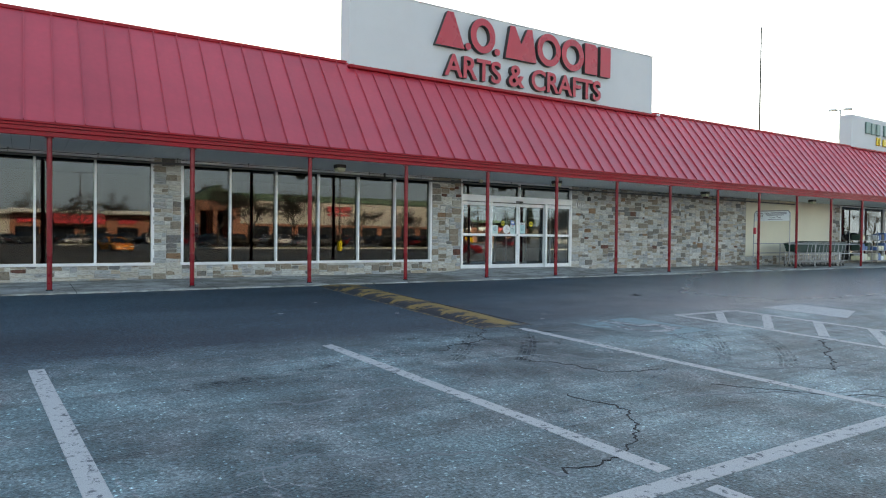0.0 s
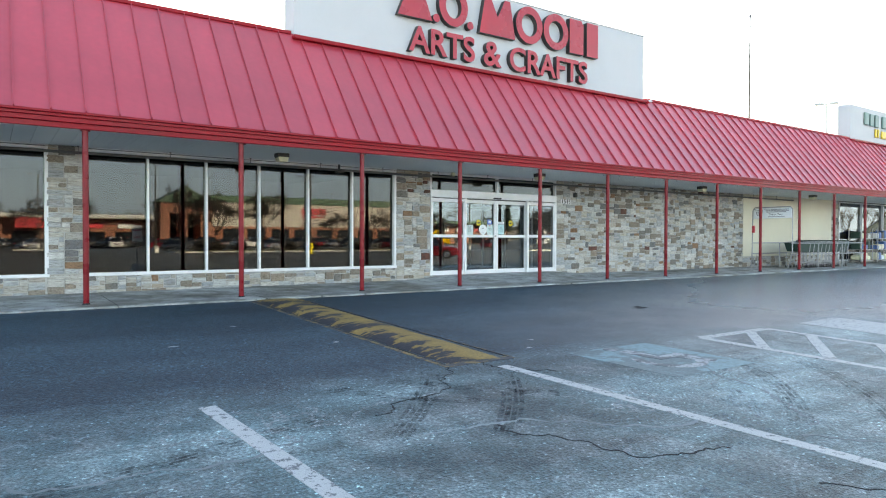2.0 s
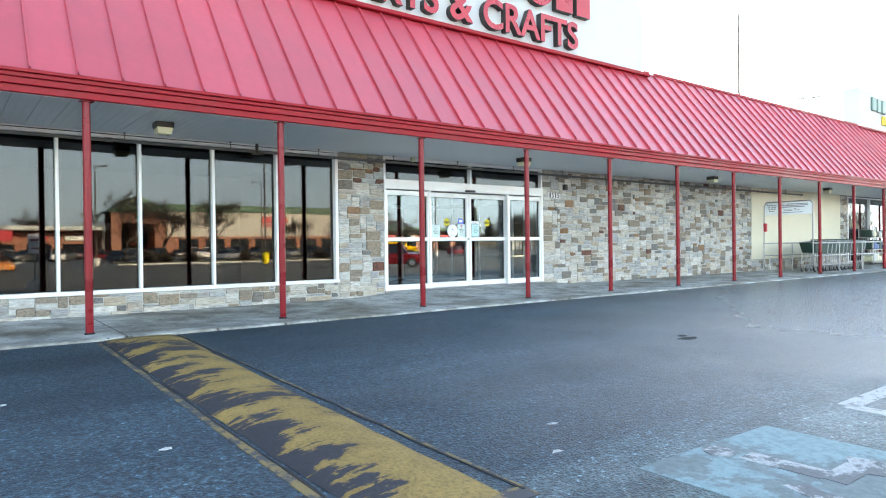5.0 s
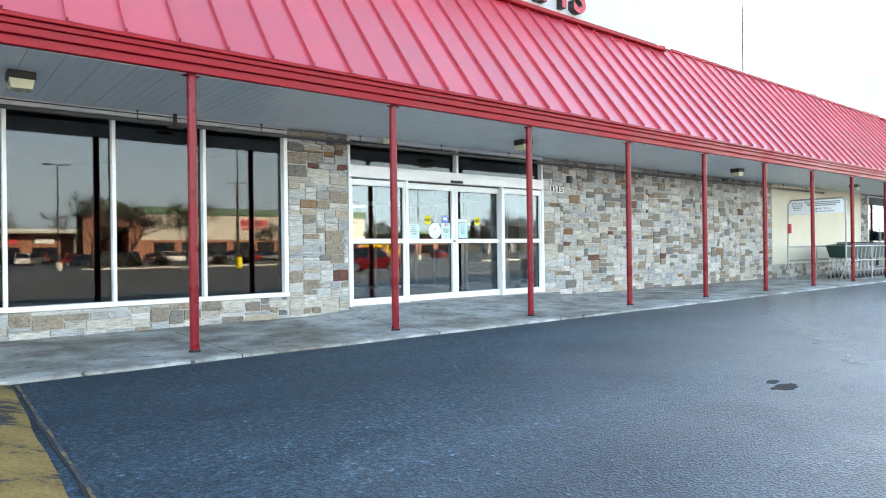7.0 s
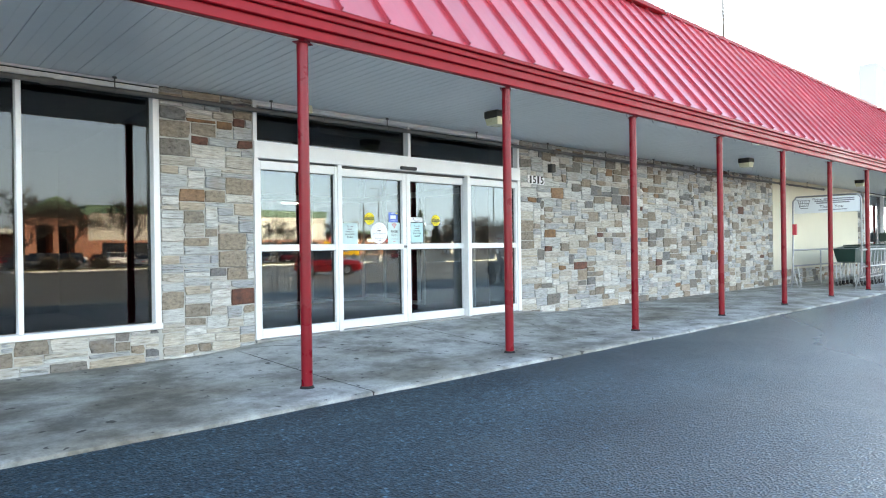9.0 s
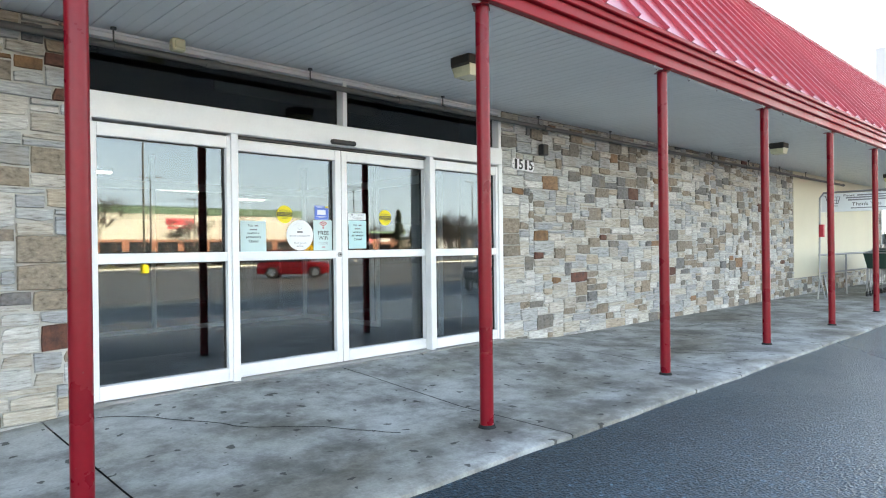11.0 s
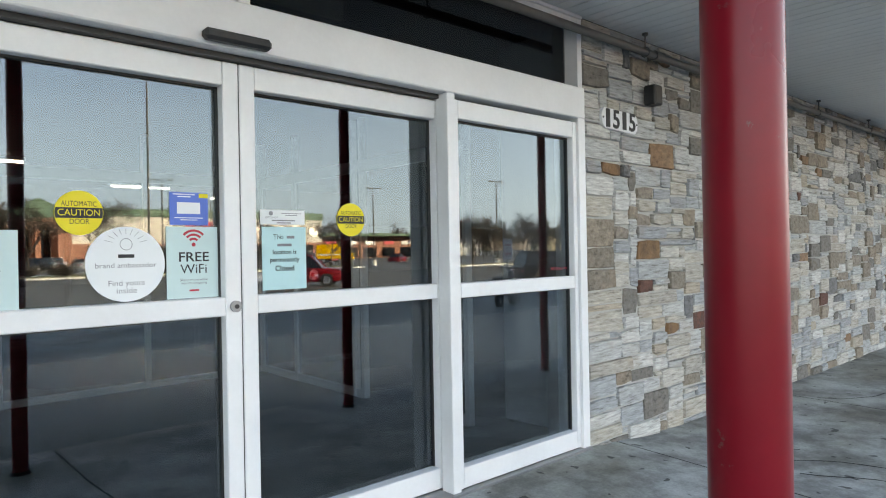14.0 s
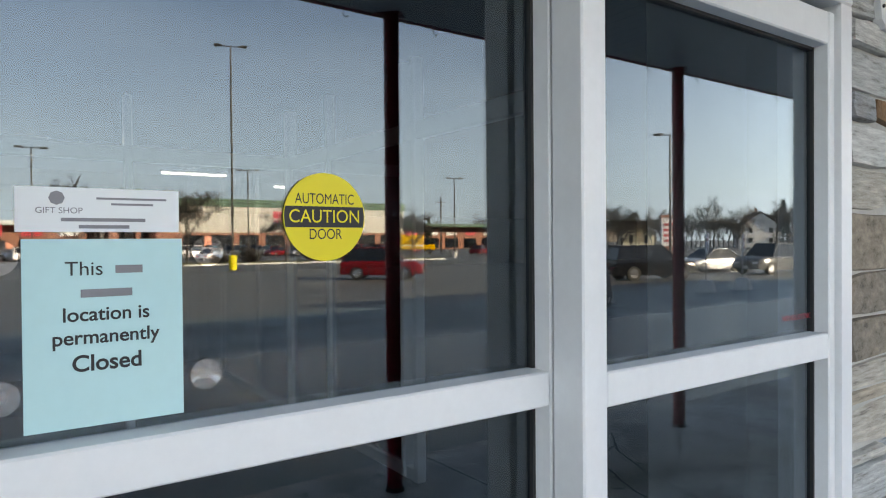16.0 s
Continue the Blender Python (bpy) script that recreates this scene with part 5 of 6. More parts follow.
tube(bm, (CX - 0.014, -0.82, 2.17), (CX - 0.014, -1.04, 2.165), 0.004, seg=4)
part("cart_pictogram", bm, M_INK, corral, "black cart drawing on the board")
part("red_box", plain(CX - 0.05, CX + 0.03, -0.76, -0.67, 1.42, 1.68, chamfer=0.008), M_REDINK, corral, "small red box on the frame")


def cart(x, y, flip=0):
    c = thing("shopping_cart", "chrome shopping cart with a dark green basket nested in the corral", "shopping cart", (x, y, WZ - 0.01), "nested shopping carts")
    bm = bmesh.new()
    lo = [(-0.30, -0.2, 0.62), (0.34, -0.24, 0.58), (0.34, 0.24, 0.58), (-0.30, 0.2, 0.62)]
    hi = [(-0.42, -0.25, 0.95), (0.46, -0.3, 1.0), (0.46, 0.3, 1.0), (-0.42, 0.25, 0.95)]
    a, b = [bm.verts.new(p) for p in lo], [bm.verts.new(p) for p in hi]
    bm.faces.new(a)
    for k in range(4):
        bm.faces.new((a[k], a[(k + 1) % 4], b[(k + 1) % 4], b[k]))
    part("basket", bm, M_GREENPLASTIC, c, "dark green plastic basket")
    for sy in (-1, 1):
        part("side_frame", path_tube(bmesh.new(), [(0.52, 0.27 * sy, 1.03), (0.40, 0.27 * sy, 0.62), (0.36, 0.26 * sy, 0.24), (-0.36, 0.2 * sy, 0.2), (-0.34, 0.2 * sy, 0.6)], 0.013, 6), M_STEEL, c, smooth=50)
    part("handle", tube(bmesh.new(), (0.52, -0.29, 1.03), (0.52, 0.29, 1.03), 0.016), M_GREENPLASTIC, c, smooth=50)
    part("rim", path_tube(bmesh.new(), [hi[0], hi[1], hi[2], hi[3], hi[0]], 0.009, 5), M_STEEL, c, smooth=50)
    for wx, wy in ((-0.34, -0.2), (-0.34, 0.2), (0.34, -0.25), (0.34, 0.25)):
        w = part("wheel", tube(bmesh.new(), (wx, wy - 0.015, 0.062), (wx, wy + 0.015, 0.062), 0.062, seg=14), M_TYRE, c, "black castor wheel")
        part("fork", plain(wx - 0.015, wx + 0.015, wy - 0.022, wy + 0.022, 0.06, 0.2), M_STEEL, w)
    return c


first_cart = cart(CX + 1.75, -1.38)
for k in range(1, 11):
    copy_thing(first_cart, pose(CX + 1.75 + 0.30 * k, -1.38 + random.uniform(-0.015, 0.015), WZ - 0.01, 0, 0, random.uniform(-1, 1)))

# ---- neighbouring store ----
sign2 = thing("neighbour_sign", "white sign parapet of the neighbouring store with green and yellow shapes", "sign", kind="structure")
part("board", plain(22.75, 42, -0.42, 0.1, 5.55, 7.12, chamfer=0.01), M_STUCCO, sign2)
M_SIGNGREEN = surface("green_acrylic", (0.10, 0.19, 0.17), 0.4, relief=0)
M_SIGNYELLOW = surface("yellow_acrylic", (0.75, 0.50, 0.04), 0.4, relief=0)
for x0, w, zz in ((24.0, 0.42, 6.62), (24.55, 0.36, 6.6), (25.05, 0.36, 6.6), (25.8, 0.42, 6.6), (26.4, 0.4, 6.6), (27.0, 0.4, 6.6)):
    part("sign_block", plain(x0, x0 + w, -0.5, -0.42, zz - 0.28, zz + 0.28, chamfer=0.03), M_SIGNGREEN, sign2, "green raised sign shape")
for x0, w in ((25.1, 0.12), (25.35, 0.12), (25.75, 0.45), (26.4, 0.4), (27.0, 0.4)):
    part("sign_block", plain(x0, x0 + w, -0.5, -0.42, 5.85, 6.2 if w > 0.2 else 6.25, chamfer=0.03), M_SIGNYELLOW, sign2, "yellow raised sign shape")
# wares on racks outside the neighbour's window
random.seed(5)
for k, (rx, ry) in enumerate(((23.6, -0.55), (25.1, -0.6), (26.7, -0.6))):
    rack = thing("display_rack", "metal display rack loaded with bagged goods outside the store", "display rack", (rx, ry, 0.13), "racks outside the store")
    for px, py in ((-0.55, -0.25), (0.55, -0.25), (-0.55, 0.25), (0.55, 0.25)):
        part("upright", tube(bmesh.new(), (px, py, -0.01), (px, py, 1.55), 0.018), M_STEEL, rack)
    for sz in (0.12, 0.6, 1.08):
        part("shelf", plain(-0.58, 0.58, -0.28, 0.28, sz, sz + 0.025), M_STEEL, rack)
        for q in range(4):
            col = random.choice((M_PAPER, M_BLUESTEEL, M_PALE, M_GREENPLASTIC, M_LENS, M_BRONZE, M_TAN))
            part("product", plain(-0.54 + 0.27 * q, -0.30 + 0.27 * q, -0.2, 0.2, sz + 0.025, sz + random.uniform(0.2, 0.4), chamfer=0.03), col, rack)
lit = thing("ceiling_light", "lit fluorescent strip light inside the neighbouring store", "ceiling light", (25.5, 2.0, 2.8), "strip lights in the shop")
part("tube", tube(bmesh.new(), (-1.4, 0, 0), (1.4, 0, 0), 0.025), M_TUBE, lit)
part("housing", plain(-1.45, 1.45, -0.08, 0.08, 0.03, 0.16), M_WHITE, lit)

# ---- masts behind the roof ----
mast = thing("antenna_mast", "thin steel mast behind the roofline", "mast", (25.75, 6.0, 5.5))
part("pole", tube(bmesh.new(), (0, 0, -0.02), (0, 0, 7.75), 0.055, 0.035, 8), M_BRONZE, mast)
part("finial", tube(bmesh.new(), (0, 0, 7.75), (0, 0, 7.9), 0.06, 0.02, 8), M_PIPE, mast)


# ---- the lot across, seen in the glass ----
def lamp_post(x, y, h, turn, z=None):
    w = 0.9 if z is None else 0.5
    z = gz(y) if z is None else z
    l = thing("street_lamp", "tall dark parking-lot lamp post with twin shoebox heads", "street lamp", (x, y, z), "parking-lot lamps")
    part("base", tube(bmesh.new(), (0, 0, -0.05), (0, 0, 1.1 if h > 12 else 0.75), 0.31, seg=16), M_CAUTION if h > 12 else M_PALE, l, "painted concrete base")
    # pale colour gives the lamp behind the roof its overexposed, hazy look
    skin = M_BRONZE if w > 0.6 else M_PALE
    part("pole", tube(bmesh.new(), (0, 0, 0.7), (0, 0, h), 0.09, 0.06, 10), skin, l)
    part("arm", tube(bmesh.new(), (-w, 0, h - 0.05), (w, 0, h - 0.05), 0.04, seg=6), skin, l)
    for sx in (-1, 1):
        part("lamp_head", plain(sx * w - 0.3, sx * w + 0.3, -0.18, 0.18, h - 0.09, h + 0.06, chamfer=0.03), skin, l)
    l.rotation_euler.z = radians(turn)
    return l


for a in ((18.8, -49.0, 17, 15), (6.5, -62, 10, 0), (27, -70, 10, 20), (52, -66, 10, 10), (46, -30, 10, 30), (60, -52, 10, 0), (-14, -52, 10, 10), (-3, -88, 10, 0), (44, -98, 10, 25), (43.6, 10.4, 11.4, -64, 0.0), (70, -22, 10, 0)):
    lamp_post(*a)

PAINTS = {n: surface("car_paint_" + n, c, 0.22, mt, vary=0.04, relief=0) for n, c, mt in (("red", (0.20, 0.008, 0.013), 0.2), ("black", (0.012, 0.013, 0.016), 0.2), ("silver", (0.45, 0.46, 0.48), 0.6), ("white", (0.72, 0.72, 0.72), 0.0), ("orange", (0.72, 0.22, 0.015), 0.1), ("blue", (0.03, 0.22, 0.42), 0.2), ("grey", (0.12, 0.125, 0.13), 0.5), ("yellow", (0.8, 0.42, 0.01), 0.0))}
KINDS = {"sedan": (4.6, 0.9, ((-2.3, .45, .62), (-2.2, .4, .82), (-1.3, .36, .92), (1.0, .36, .9), (1.9, .4, .76), (2.28, .45, .6)), ((-1.75, .92), (-1.0, 1.42), (0.15, 1.44), (1.05, .92)), "low car"),
         "suv": (4.4, 0.93, ((-2.2, .5, .8), (-2.15, .46, 1.0), (-1.2, .42, 1.05), (0.9, .42, 1.04), (1.9, .46, .98), (2.2, .5, .78)), ((-2.1, 1.04), (-1.85, 1.66), (0.35, 1.72), (1.0, 1.05)), "sport utility car"),
         "sports": (4.4, 0.95, ((-2.2, .36, .72), (-2.1, .32, .86), (-1.1, .3, .84), (0.8, .3, .78), (1.7, .3, .68), (2.2, .34, .52)), ((-1.5, .85), (-0.7, 1.2), (0.1, 1.2), (0.95, .79)), "low sports car"),
         "pickup": (5.4, 0.96, ((-2.7, .55, .95), (-2.6, .5, 1.02), (-0.6, .48, 1.04), (1.1, .48, 1.04), (2.4, .5, .98), (2.7, .55, .8)), ((-0.7, 1.03), (-0.55, 1.72), (0.55, 1.74), (1.15, 1.04)), "pickup truck")}
CAR_CACHE = {}


def car(kind, paint, x, y, turn, note="parked in the lot"):
    key = (kind, paint)
    if key in CAR_CACHE:
        return copy_thing(CAR_CACHE[key], pose(x, y, gz(y), 0, 0, turn))
    length, half, body, cabin, words = KINDS[kind]
    c = thing("car", f"{paint} {words} {note}", "car", (x, y, gz(y)), "cars in the lot")
    c.rotation_euler.z = radians(turn)
    bm = bmesh.new()
    rings = []
    for k, (bx, z0, z1) in enumerate(body):
        h = half * (0.86 if k in (0, len(body) - 1) else 1.0)
        prof = [(-h * 0.96, z0 - 0.16), (-h, z0 + 0.05), (-h * 0.99, z1 - 0.14), (-h * 0.9, z1 - 0.03), (-h * 0.5, z1 + 0.01), (h * 0.5, z1 + 0.01), (h * 0.9, z1 - 0.03), (h * 0.99, z1 - 0.14), (h, z0 + 0.05), (h * 0.96, z0 - 0.16)]
        rings.append([bm.verts.new((bx, py, pz)) for py, pz in prof])
    for a, b in zip(rings, rings[1:]):
        for k in range(10):
            bm.faces.new((a[k], a[(k + 1) % 10], b[(k + 1) % 10], b[k]))
    bm.faces.new(rings[0])
    bm.faces.new(rings[-1][::-1])
    bmesh.ops.recalc_face_normals(bm, faces=bm.faces)
    part("body", bm, PAINTS[paint], c, smooth=35)
    bm = bmesh.new()
    rings = []
    for k, (bx, z) in enumerate(cabin):
        h = half * (0.9 if k in (0, 3) else 0.7)
        rings.append([bm.verts.new((bx, -h, z)), bm.verts.new((bx, h, z))])
    lowv = [[bm.verts.new((bx, s * half * 0.9, cabin[0][1] - 0.05)) for s in (-1, 1)] for bx, _ in cabin]
    for a, b in zip(rings, rings[1:]):
        bm.faces.new((a[0], a[1], b[1], b[0]))
    for k in range(3):
        for s in (0, 1):
            bm.faces.new((lowv[k][s], lowv[k + 1][s], rings[k + 1][s], rings[k][s]))
    bmesh.ops.recalc_face_normals(bm, faces=bm.faces)
    cab = part("cabin", bm, M_CARGLASS, c, "dark cabin glass")
    (ax, az), (bx, bz) = cabin[1], cabin[2]
    part("roof", plain(ax - 0.05, bx + 0.05, -half * 0.71, half * 0.71, bz - 0.045, bz + 0.02, chamfer=0.018), PAINTS[paint], c)
    for s in (-1, 1):
        for (pa, za), (pb, zb) in zip(cabin, cabin[1:]):
            if za == zb or abs(pb - pa) < 1.0:
                wa, wb = half * (0.9 if za < 1.1 * cabin[0][1] else 0.7), half * (0.9 if zb < 1.1 * cabin[0][1] else 0.7)
                part("pillar", tube(bmesh.new(), (pa, s * wa, za), (pb, s * wb, zb), 0.035, seg=6), PAINTS[paint], c)
    wx = length * 0.29
    for px in (-wx, wx):
        for s in (-1, 1):
            r = 0.36 if kind in ("suv", "pickup") else 0.32
            w = part("wheel", tube(bmesh.new(), (px, s * (half - 0.2), r), (px, s * (half + 0.01), r), r, seg=20), M_TYRE, c, "black tyre")
            part("rim", tube(bmesh.new(), (px, s * (half + 0.005), r), (px, s * (half + 0.02), r), r * 0.62, seg=14), M_RIM, w)
    bx, z0, z1 = body[-1]
    for s in (-1, 1):
        part("headlight", plain(bx - 0.22, bx + 0.01, s * half * 0.62 - 0.16, s * half * 0.62 + 0.16, z1 - 0.17, z1 - 0.05, chamfer=0.02), M_HEADLIGHT, c)
        part("tail_light", plain(body[0][0] - 0.015, body[0][0] + 0.1, s * half * 0.66 - 0.12, s * half * 0.66 + 0.12, body[0][2] - 0.16, body[0][2] - 0.04, chamfer=0.02), M_REDINK, c)
    part("grille", plain(bx - 0.1, bx + 0.015, -half * 0.4, half * 0.4, z0 - 0.02, z1 - 0.14), M_BLACK, c)
    part("number_plate", plain(bx - 0.05, bx + 0.022, -0.15, 0.15, z0 - 0.12, z0 - 0.03), M_PAPER, c)
    CAR_CACHE[key] = c
    return c


car("suv", "red", 21.1, -30.0, 40, "crossing the lot")
car("sports", "orange", -2.7, -50.5, 75, "facing the shop in the lot")
car("suv", "black", 30.8, -20.2, 25, "parked at the kerb line of the lot")
car("suv", "grey", 40.0, -19.0, 185)
car("sedan", "red", 12.5, -86.0, 10)
car("suv", "white", 7.0, -93.0, 95)
car("pickup", "white", 26.0, -88.0, 5)
car("sedan", "silver", 41.0, -23.5, 190)
random.seed(23)
ROWCARS = [("sedan", "black"), ("suv", "grey"), ("pickup", "white"), ("sedan", "red"), ("suv", "black"), ("sedan", "grey"), ("sedan", "black"), ("suv", "red"), ("pickup", "grey"), ("sedan", "blue"), ("sedan", "silver")]
for row, y in enumerate((-78.0, -96.0, -102.0, -116.0, -122.0)):
    for k in range(28):
        x = -24 + 3.3 * k + random.uniform(-0.2, 0.2) + row * 1.3
        if random.random() < (0.62 if row == 0 else 0.25) or (row == 0 and x < 12):
            continue
        kd, pt = random.choice(ROWCARS)
        car(kd, pt, x, y + random.uniform(-0.3, 0.3), (90 if row % 2 else -90) + random.uniform(-4, 4) + 55 * (row < 2))

van = thing("box_truck", "yellow box truck parked in the lot", "truck", (62.0, -90.0, -0.45))
van.rotation_euler.z = radians(35)
part("cargo_box", plain(-3.4, 0.9, -1.1, 1.1, 0.75, 3.1, chamfer=0.04), PAINTS["yellow"], van)
bm = plain(0.95, 2.7, -1.0, 1.0, 0.6, 1.55, chamfer=0.08)
part("hood", bm, PAINTS["yellow"], van)
part("cab", plain(0.95, 1.9, -0.95, 0.95, 1.55, 2.2, chamfer=0.1), M_CARGLASS, van)
for px in (-2.2, 1.8):
    for s in (-1, 1):
        w = part("wheel", tube(bmesh.new(), (px, s * 0.82, 0.42), (px, s * 1.06, 0.42), 0.42, seg=18), M_TYRE, van)
        part("rim", tube(bmesh.new(), (px, s * 1.05, 0.42), (px, s * 1.075, 0.42), 0.24, seg=12), M_RIM, w)
part("stripe", plain(-3.3, 0.8, -1.105, 1.105, 1.3, 1.5), M_PAPER, van)

scooter = thing("motor_scooter", "grey motor scooter parked on its stand by the kerb", "scooter", (15.8, -10.1, gz(-10.1)))
scooter.rotation_euler.z = radians(-25)
for px in (-0.6, 0.62):
    w = part("wheel", tube(bmesh.new(), (px, -0.05, 0.24), (px, 0.05, 0.24), 0.24, seg=18), M_TYRE, scooter)
    part("rim", tube(bmesh.new(), (px, -0.054, 0.24), (px, 0.054, 0.24), 0.14, seg=12), M_RIM, w)
part("rear_body", plain(-0.85, -0.02, -0.16, 0.16, 0.38, 0.72, chamfer=0.08), PAINTS["grey"], scooter)
part("seat", plain(-0.8, 0.0, -0.13, 0.13, 0.72, 0.82, chamfer=0.04), M_BLACK, scooter)
part("footboard", plain(-0.1, 0.45, -0.14, 0.14, 0.25, 0.33, chamfer=0.03), PAINTS["grey"], scooter)
part("leg_shield", tube(bmesh.new(), (0.42, 0, 0.3), (0.36, 0, 0.95), 0.2, 0.14, 8), PAINTS["silver"], scooter)
part("steering_column", tube(bmesh.new(), (0.62, 0, 0.24), (0.36, 0, 1.05), 0.03), M_STEEL, scooter)
part("handlebar", tube(bmesh.new(), (0.34, -0.32, 1.05), (0.34, 0.32, 1.05), 0.018), M_BLACK, scooter)
part("headlight", disc(bmesh.new(), (0.44, 0, 0.92), 0.07, 0.1, 14), M_HEADLIGHT, scooter)


def kerb_sign(x, y, face):
    s = thing("parking_sign", "white parking sign on a post set in a concrete block", "sign post", (x, y, gz(y)), "parking signs in concrete blocks")
    s.rotation_euler.z = radians(face)
    bm = bmesh.new()
    bmesh.ops.create_cone(bm, cap_ends=True, segments=4, radius1=0.42, radius2=0.26, depth=0.42, matrix=Matrix.Translation((0, 0, 0.2)) @ Matrix.Rotation(radians(45), 4, "Z"))
    part("concrete_block", bm, M_PALE, s, "pale concrete foot")
    part("post", tube(bmesh.new(), (0, 0, 0.3), (0, 0, 1.95), 0.03), M_STEEL, s)
    part("plate", plain(-0.19, 0.19, 0.03, 0.045, 1.3, 1.95), M_PAPER, s)
    part("print_line", plain(-0.13, 0.13, 0.045, 0.048, 1.45, 1.5), M_REDINK, s)
    part("print_line", plain(-0.13, 0.13, 0.045, 0.048, 1.72, 1.78), M_REDINK, s)


for q in ((17.2, -11.3, 0), (23.0, -11.9, -20), (25.0, -11.8, -20), (-3.4, -14.6, 0)):
    kerb_sign(*q)

# planted kerb islands between the bays
for ix0, ix1, iy0, iy1 in ((8, 46, -66.0, -59.5), (50, 74, -52, -50.4), (-6, 2, -84.5, -82), (-30, -12, -84, -82)):
    isl = thing("kerb_island", "long kerbed island of winter grass in the lot", "kerb island", (0, 0, -0.45), "kerb islands", "structure")
    part("kerb", plain(ix0, ix1, iy0, iy1, -0.02, 0.14, chamfer=0.03), M_PALE, isl)
    part("grass", plain(ix0 + 0.15, ix1 - 0.15, iy0 + 0.15, iy1 - 0.15, 0.1, 0.19, chamfer=0.03), M_GRASS, isl)
def shrub(x, y, r, seed):
    """A dense winter shrub: many short upright twigs from one root."""
    rnd = random.Random(seed)
    sh = thing("shrub", "dark brown leafless shrub on the kerb island", "shrub", (x, y, -0.27), "shrubs on the islands")
    vs, fs = [], []
    for k in range(420):
        az, up = rnd.uniform(0, math.tau), rnd.uniform(0.15, 1.45)
        d = Vector((math.cos(az) * math.cos(up), math.sin(az) * math.cos(up), math.sin(up)))
        a, e = d * r * rnd.uniform(0.0, 0.5), d * r * rnd.uniform(0.75, 1.1) + Vector((rnd.uniform(-0.1, 0.1), rnd.uniform(-0.1, 0.1), 0.0))
        u = d.orthogonal().normalized() * 0.03
        w = d.cross(u)
        b = len(vs)
        vs += [tuple(a + u), tuple(a - u * 0.5 + w), tuple(a - u * 0.5 - w), tuple(e)]
        fs += [(b, b + 1, b + 3), (b + 1, b + 2, b + 3), (b + 2, b, b + 3)]
    me = bpy.data.meshes.new("twigs")
    me.from_pydata(vs, [], fs)
    me.materials.append(M_BARK)
    ob = new("twigs", me)
    ob.parent = sh


for k, (sx, sy, sr) in enumerate(((11.2, -61.5, 1.5), (13.0, -62.0, 1.3), (15.5, -61.2, 1.4), (21.5, -61.6, 1.2), (24.5, -62.0, 1.5), (31.0, -61.5, 1.3), (37.0, -61.8, 1.4), (39.2, -61.4, 1.2))):
    shrub(sx, sy, sr, 300 + k)

bm = bmesh.new()
bmesh.ops.create_icosphere(bm, subdivisions=4, radius=1.0)
for v in bm.verts:
    k = noise.noise(v.co * 2.3) * 0.35 + noise.noise(v.co * 7) * 0.12
    v.co = Vector((v.co.x * 2.6, v.co.y * 1.3, max(-0.02, v.co.z * 0.85))) * (1 + k)
pile = solid("snow_pile", bm, M_SNOW, "low pile of dirty snow in the lot", "snow pile", smooth=80)
pile.location = (36.0, -26.0, -0.45)


# ---- bare trees ----
def bare_tree(name, height, spread, seed, levels=6, twig=0.016, label="bare winter tree with fine dark twigs"):
    rnd = random.Random(seed)
    t = thing(name, label, "tree", group="bare trees")
    verts, faces = [], []
    tv, tf = [], []

    def limb(store, p, d, length, r, n, depth):
        vs, fs = store
        sides = 6 if r > 0.05 else 3
        ring0 = None
        for k in range(n + 1):
            q = p + d * (length * k / n)
            rr = r * (1 - 0.45 * k / n)
            u = d.orthogonal().normalized()
            w = d.cross(u)
            base = len(vs)
            vs.extend([q + (u * math.cos(a) + w * math.sin(a)) * rr for a in [math.tau * j / sides for j in range(sides)]])
            if ring0 is not None:
                for j in range(sides):
                    fs.append((ring0 + j, ring0 + (j + 1) % sides, base + (j + 1) % sides, base + j))
            ring0 = base
            d = (d + Vector((rnd.uniform(-1, 1), rnd.uniform(-1, 1), rnd.uniform(-0.3, 0.6))) * 0.07).normalized()
        return p + d * length, d

    def grow(p, d, length, r, depth):
        store = (verts, faces) if depth < 3 else (tv, tf)
        q, d2 = limb(store, p, d, length, r, 3 if depth < 3 else 2, depth)
        if depth >= levels:
            return
        for k in range(4 if depth == 0 else rnd.choice((2, 3, 3)) if depth < levels - 1 else 3):
            side = Vector((rnd.uniform(-1, 1), rnd.uniform(-1, 1), rnd.uniform(-0.25, 0.75))).normalized()
            nd = (d2 * 0.75 + side * spread).normalized()
            start = p + (q - p) * (rnd.uniform(0.45, 1.0) if depth else rnd.uniform(0.75, 1.0))
            grow(start, nd, length * rnd.uniform(0.62, 0.84), max(twig, r * 0.58), depth + 1)

    grow(Vector((0, 0, -0.1)), Vector((0, 0, 1)), height * 0.24, height * 0.013, 0)
    for nm, vv, ff in (("trunk", verts, faces), ("crown", tv, tf)):
        me = bpy.data.meshes.new(nm)
        me.from_pydata([tuple(v) for v in vv], [], ff)
        me.materials.append(M_BARK)
        ob = new(nm, me)
        ob.parent = t
    return t


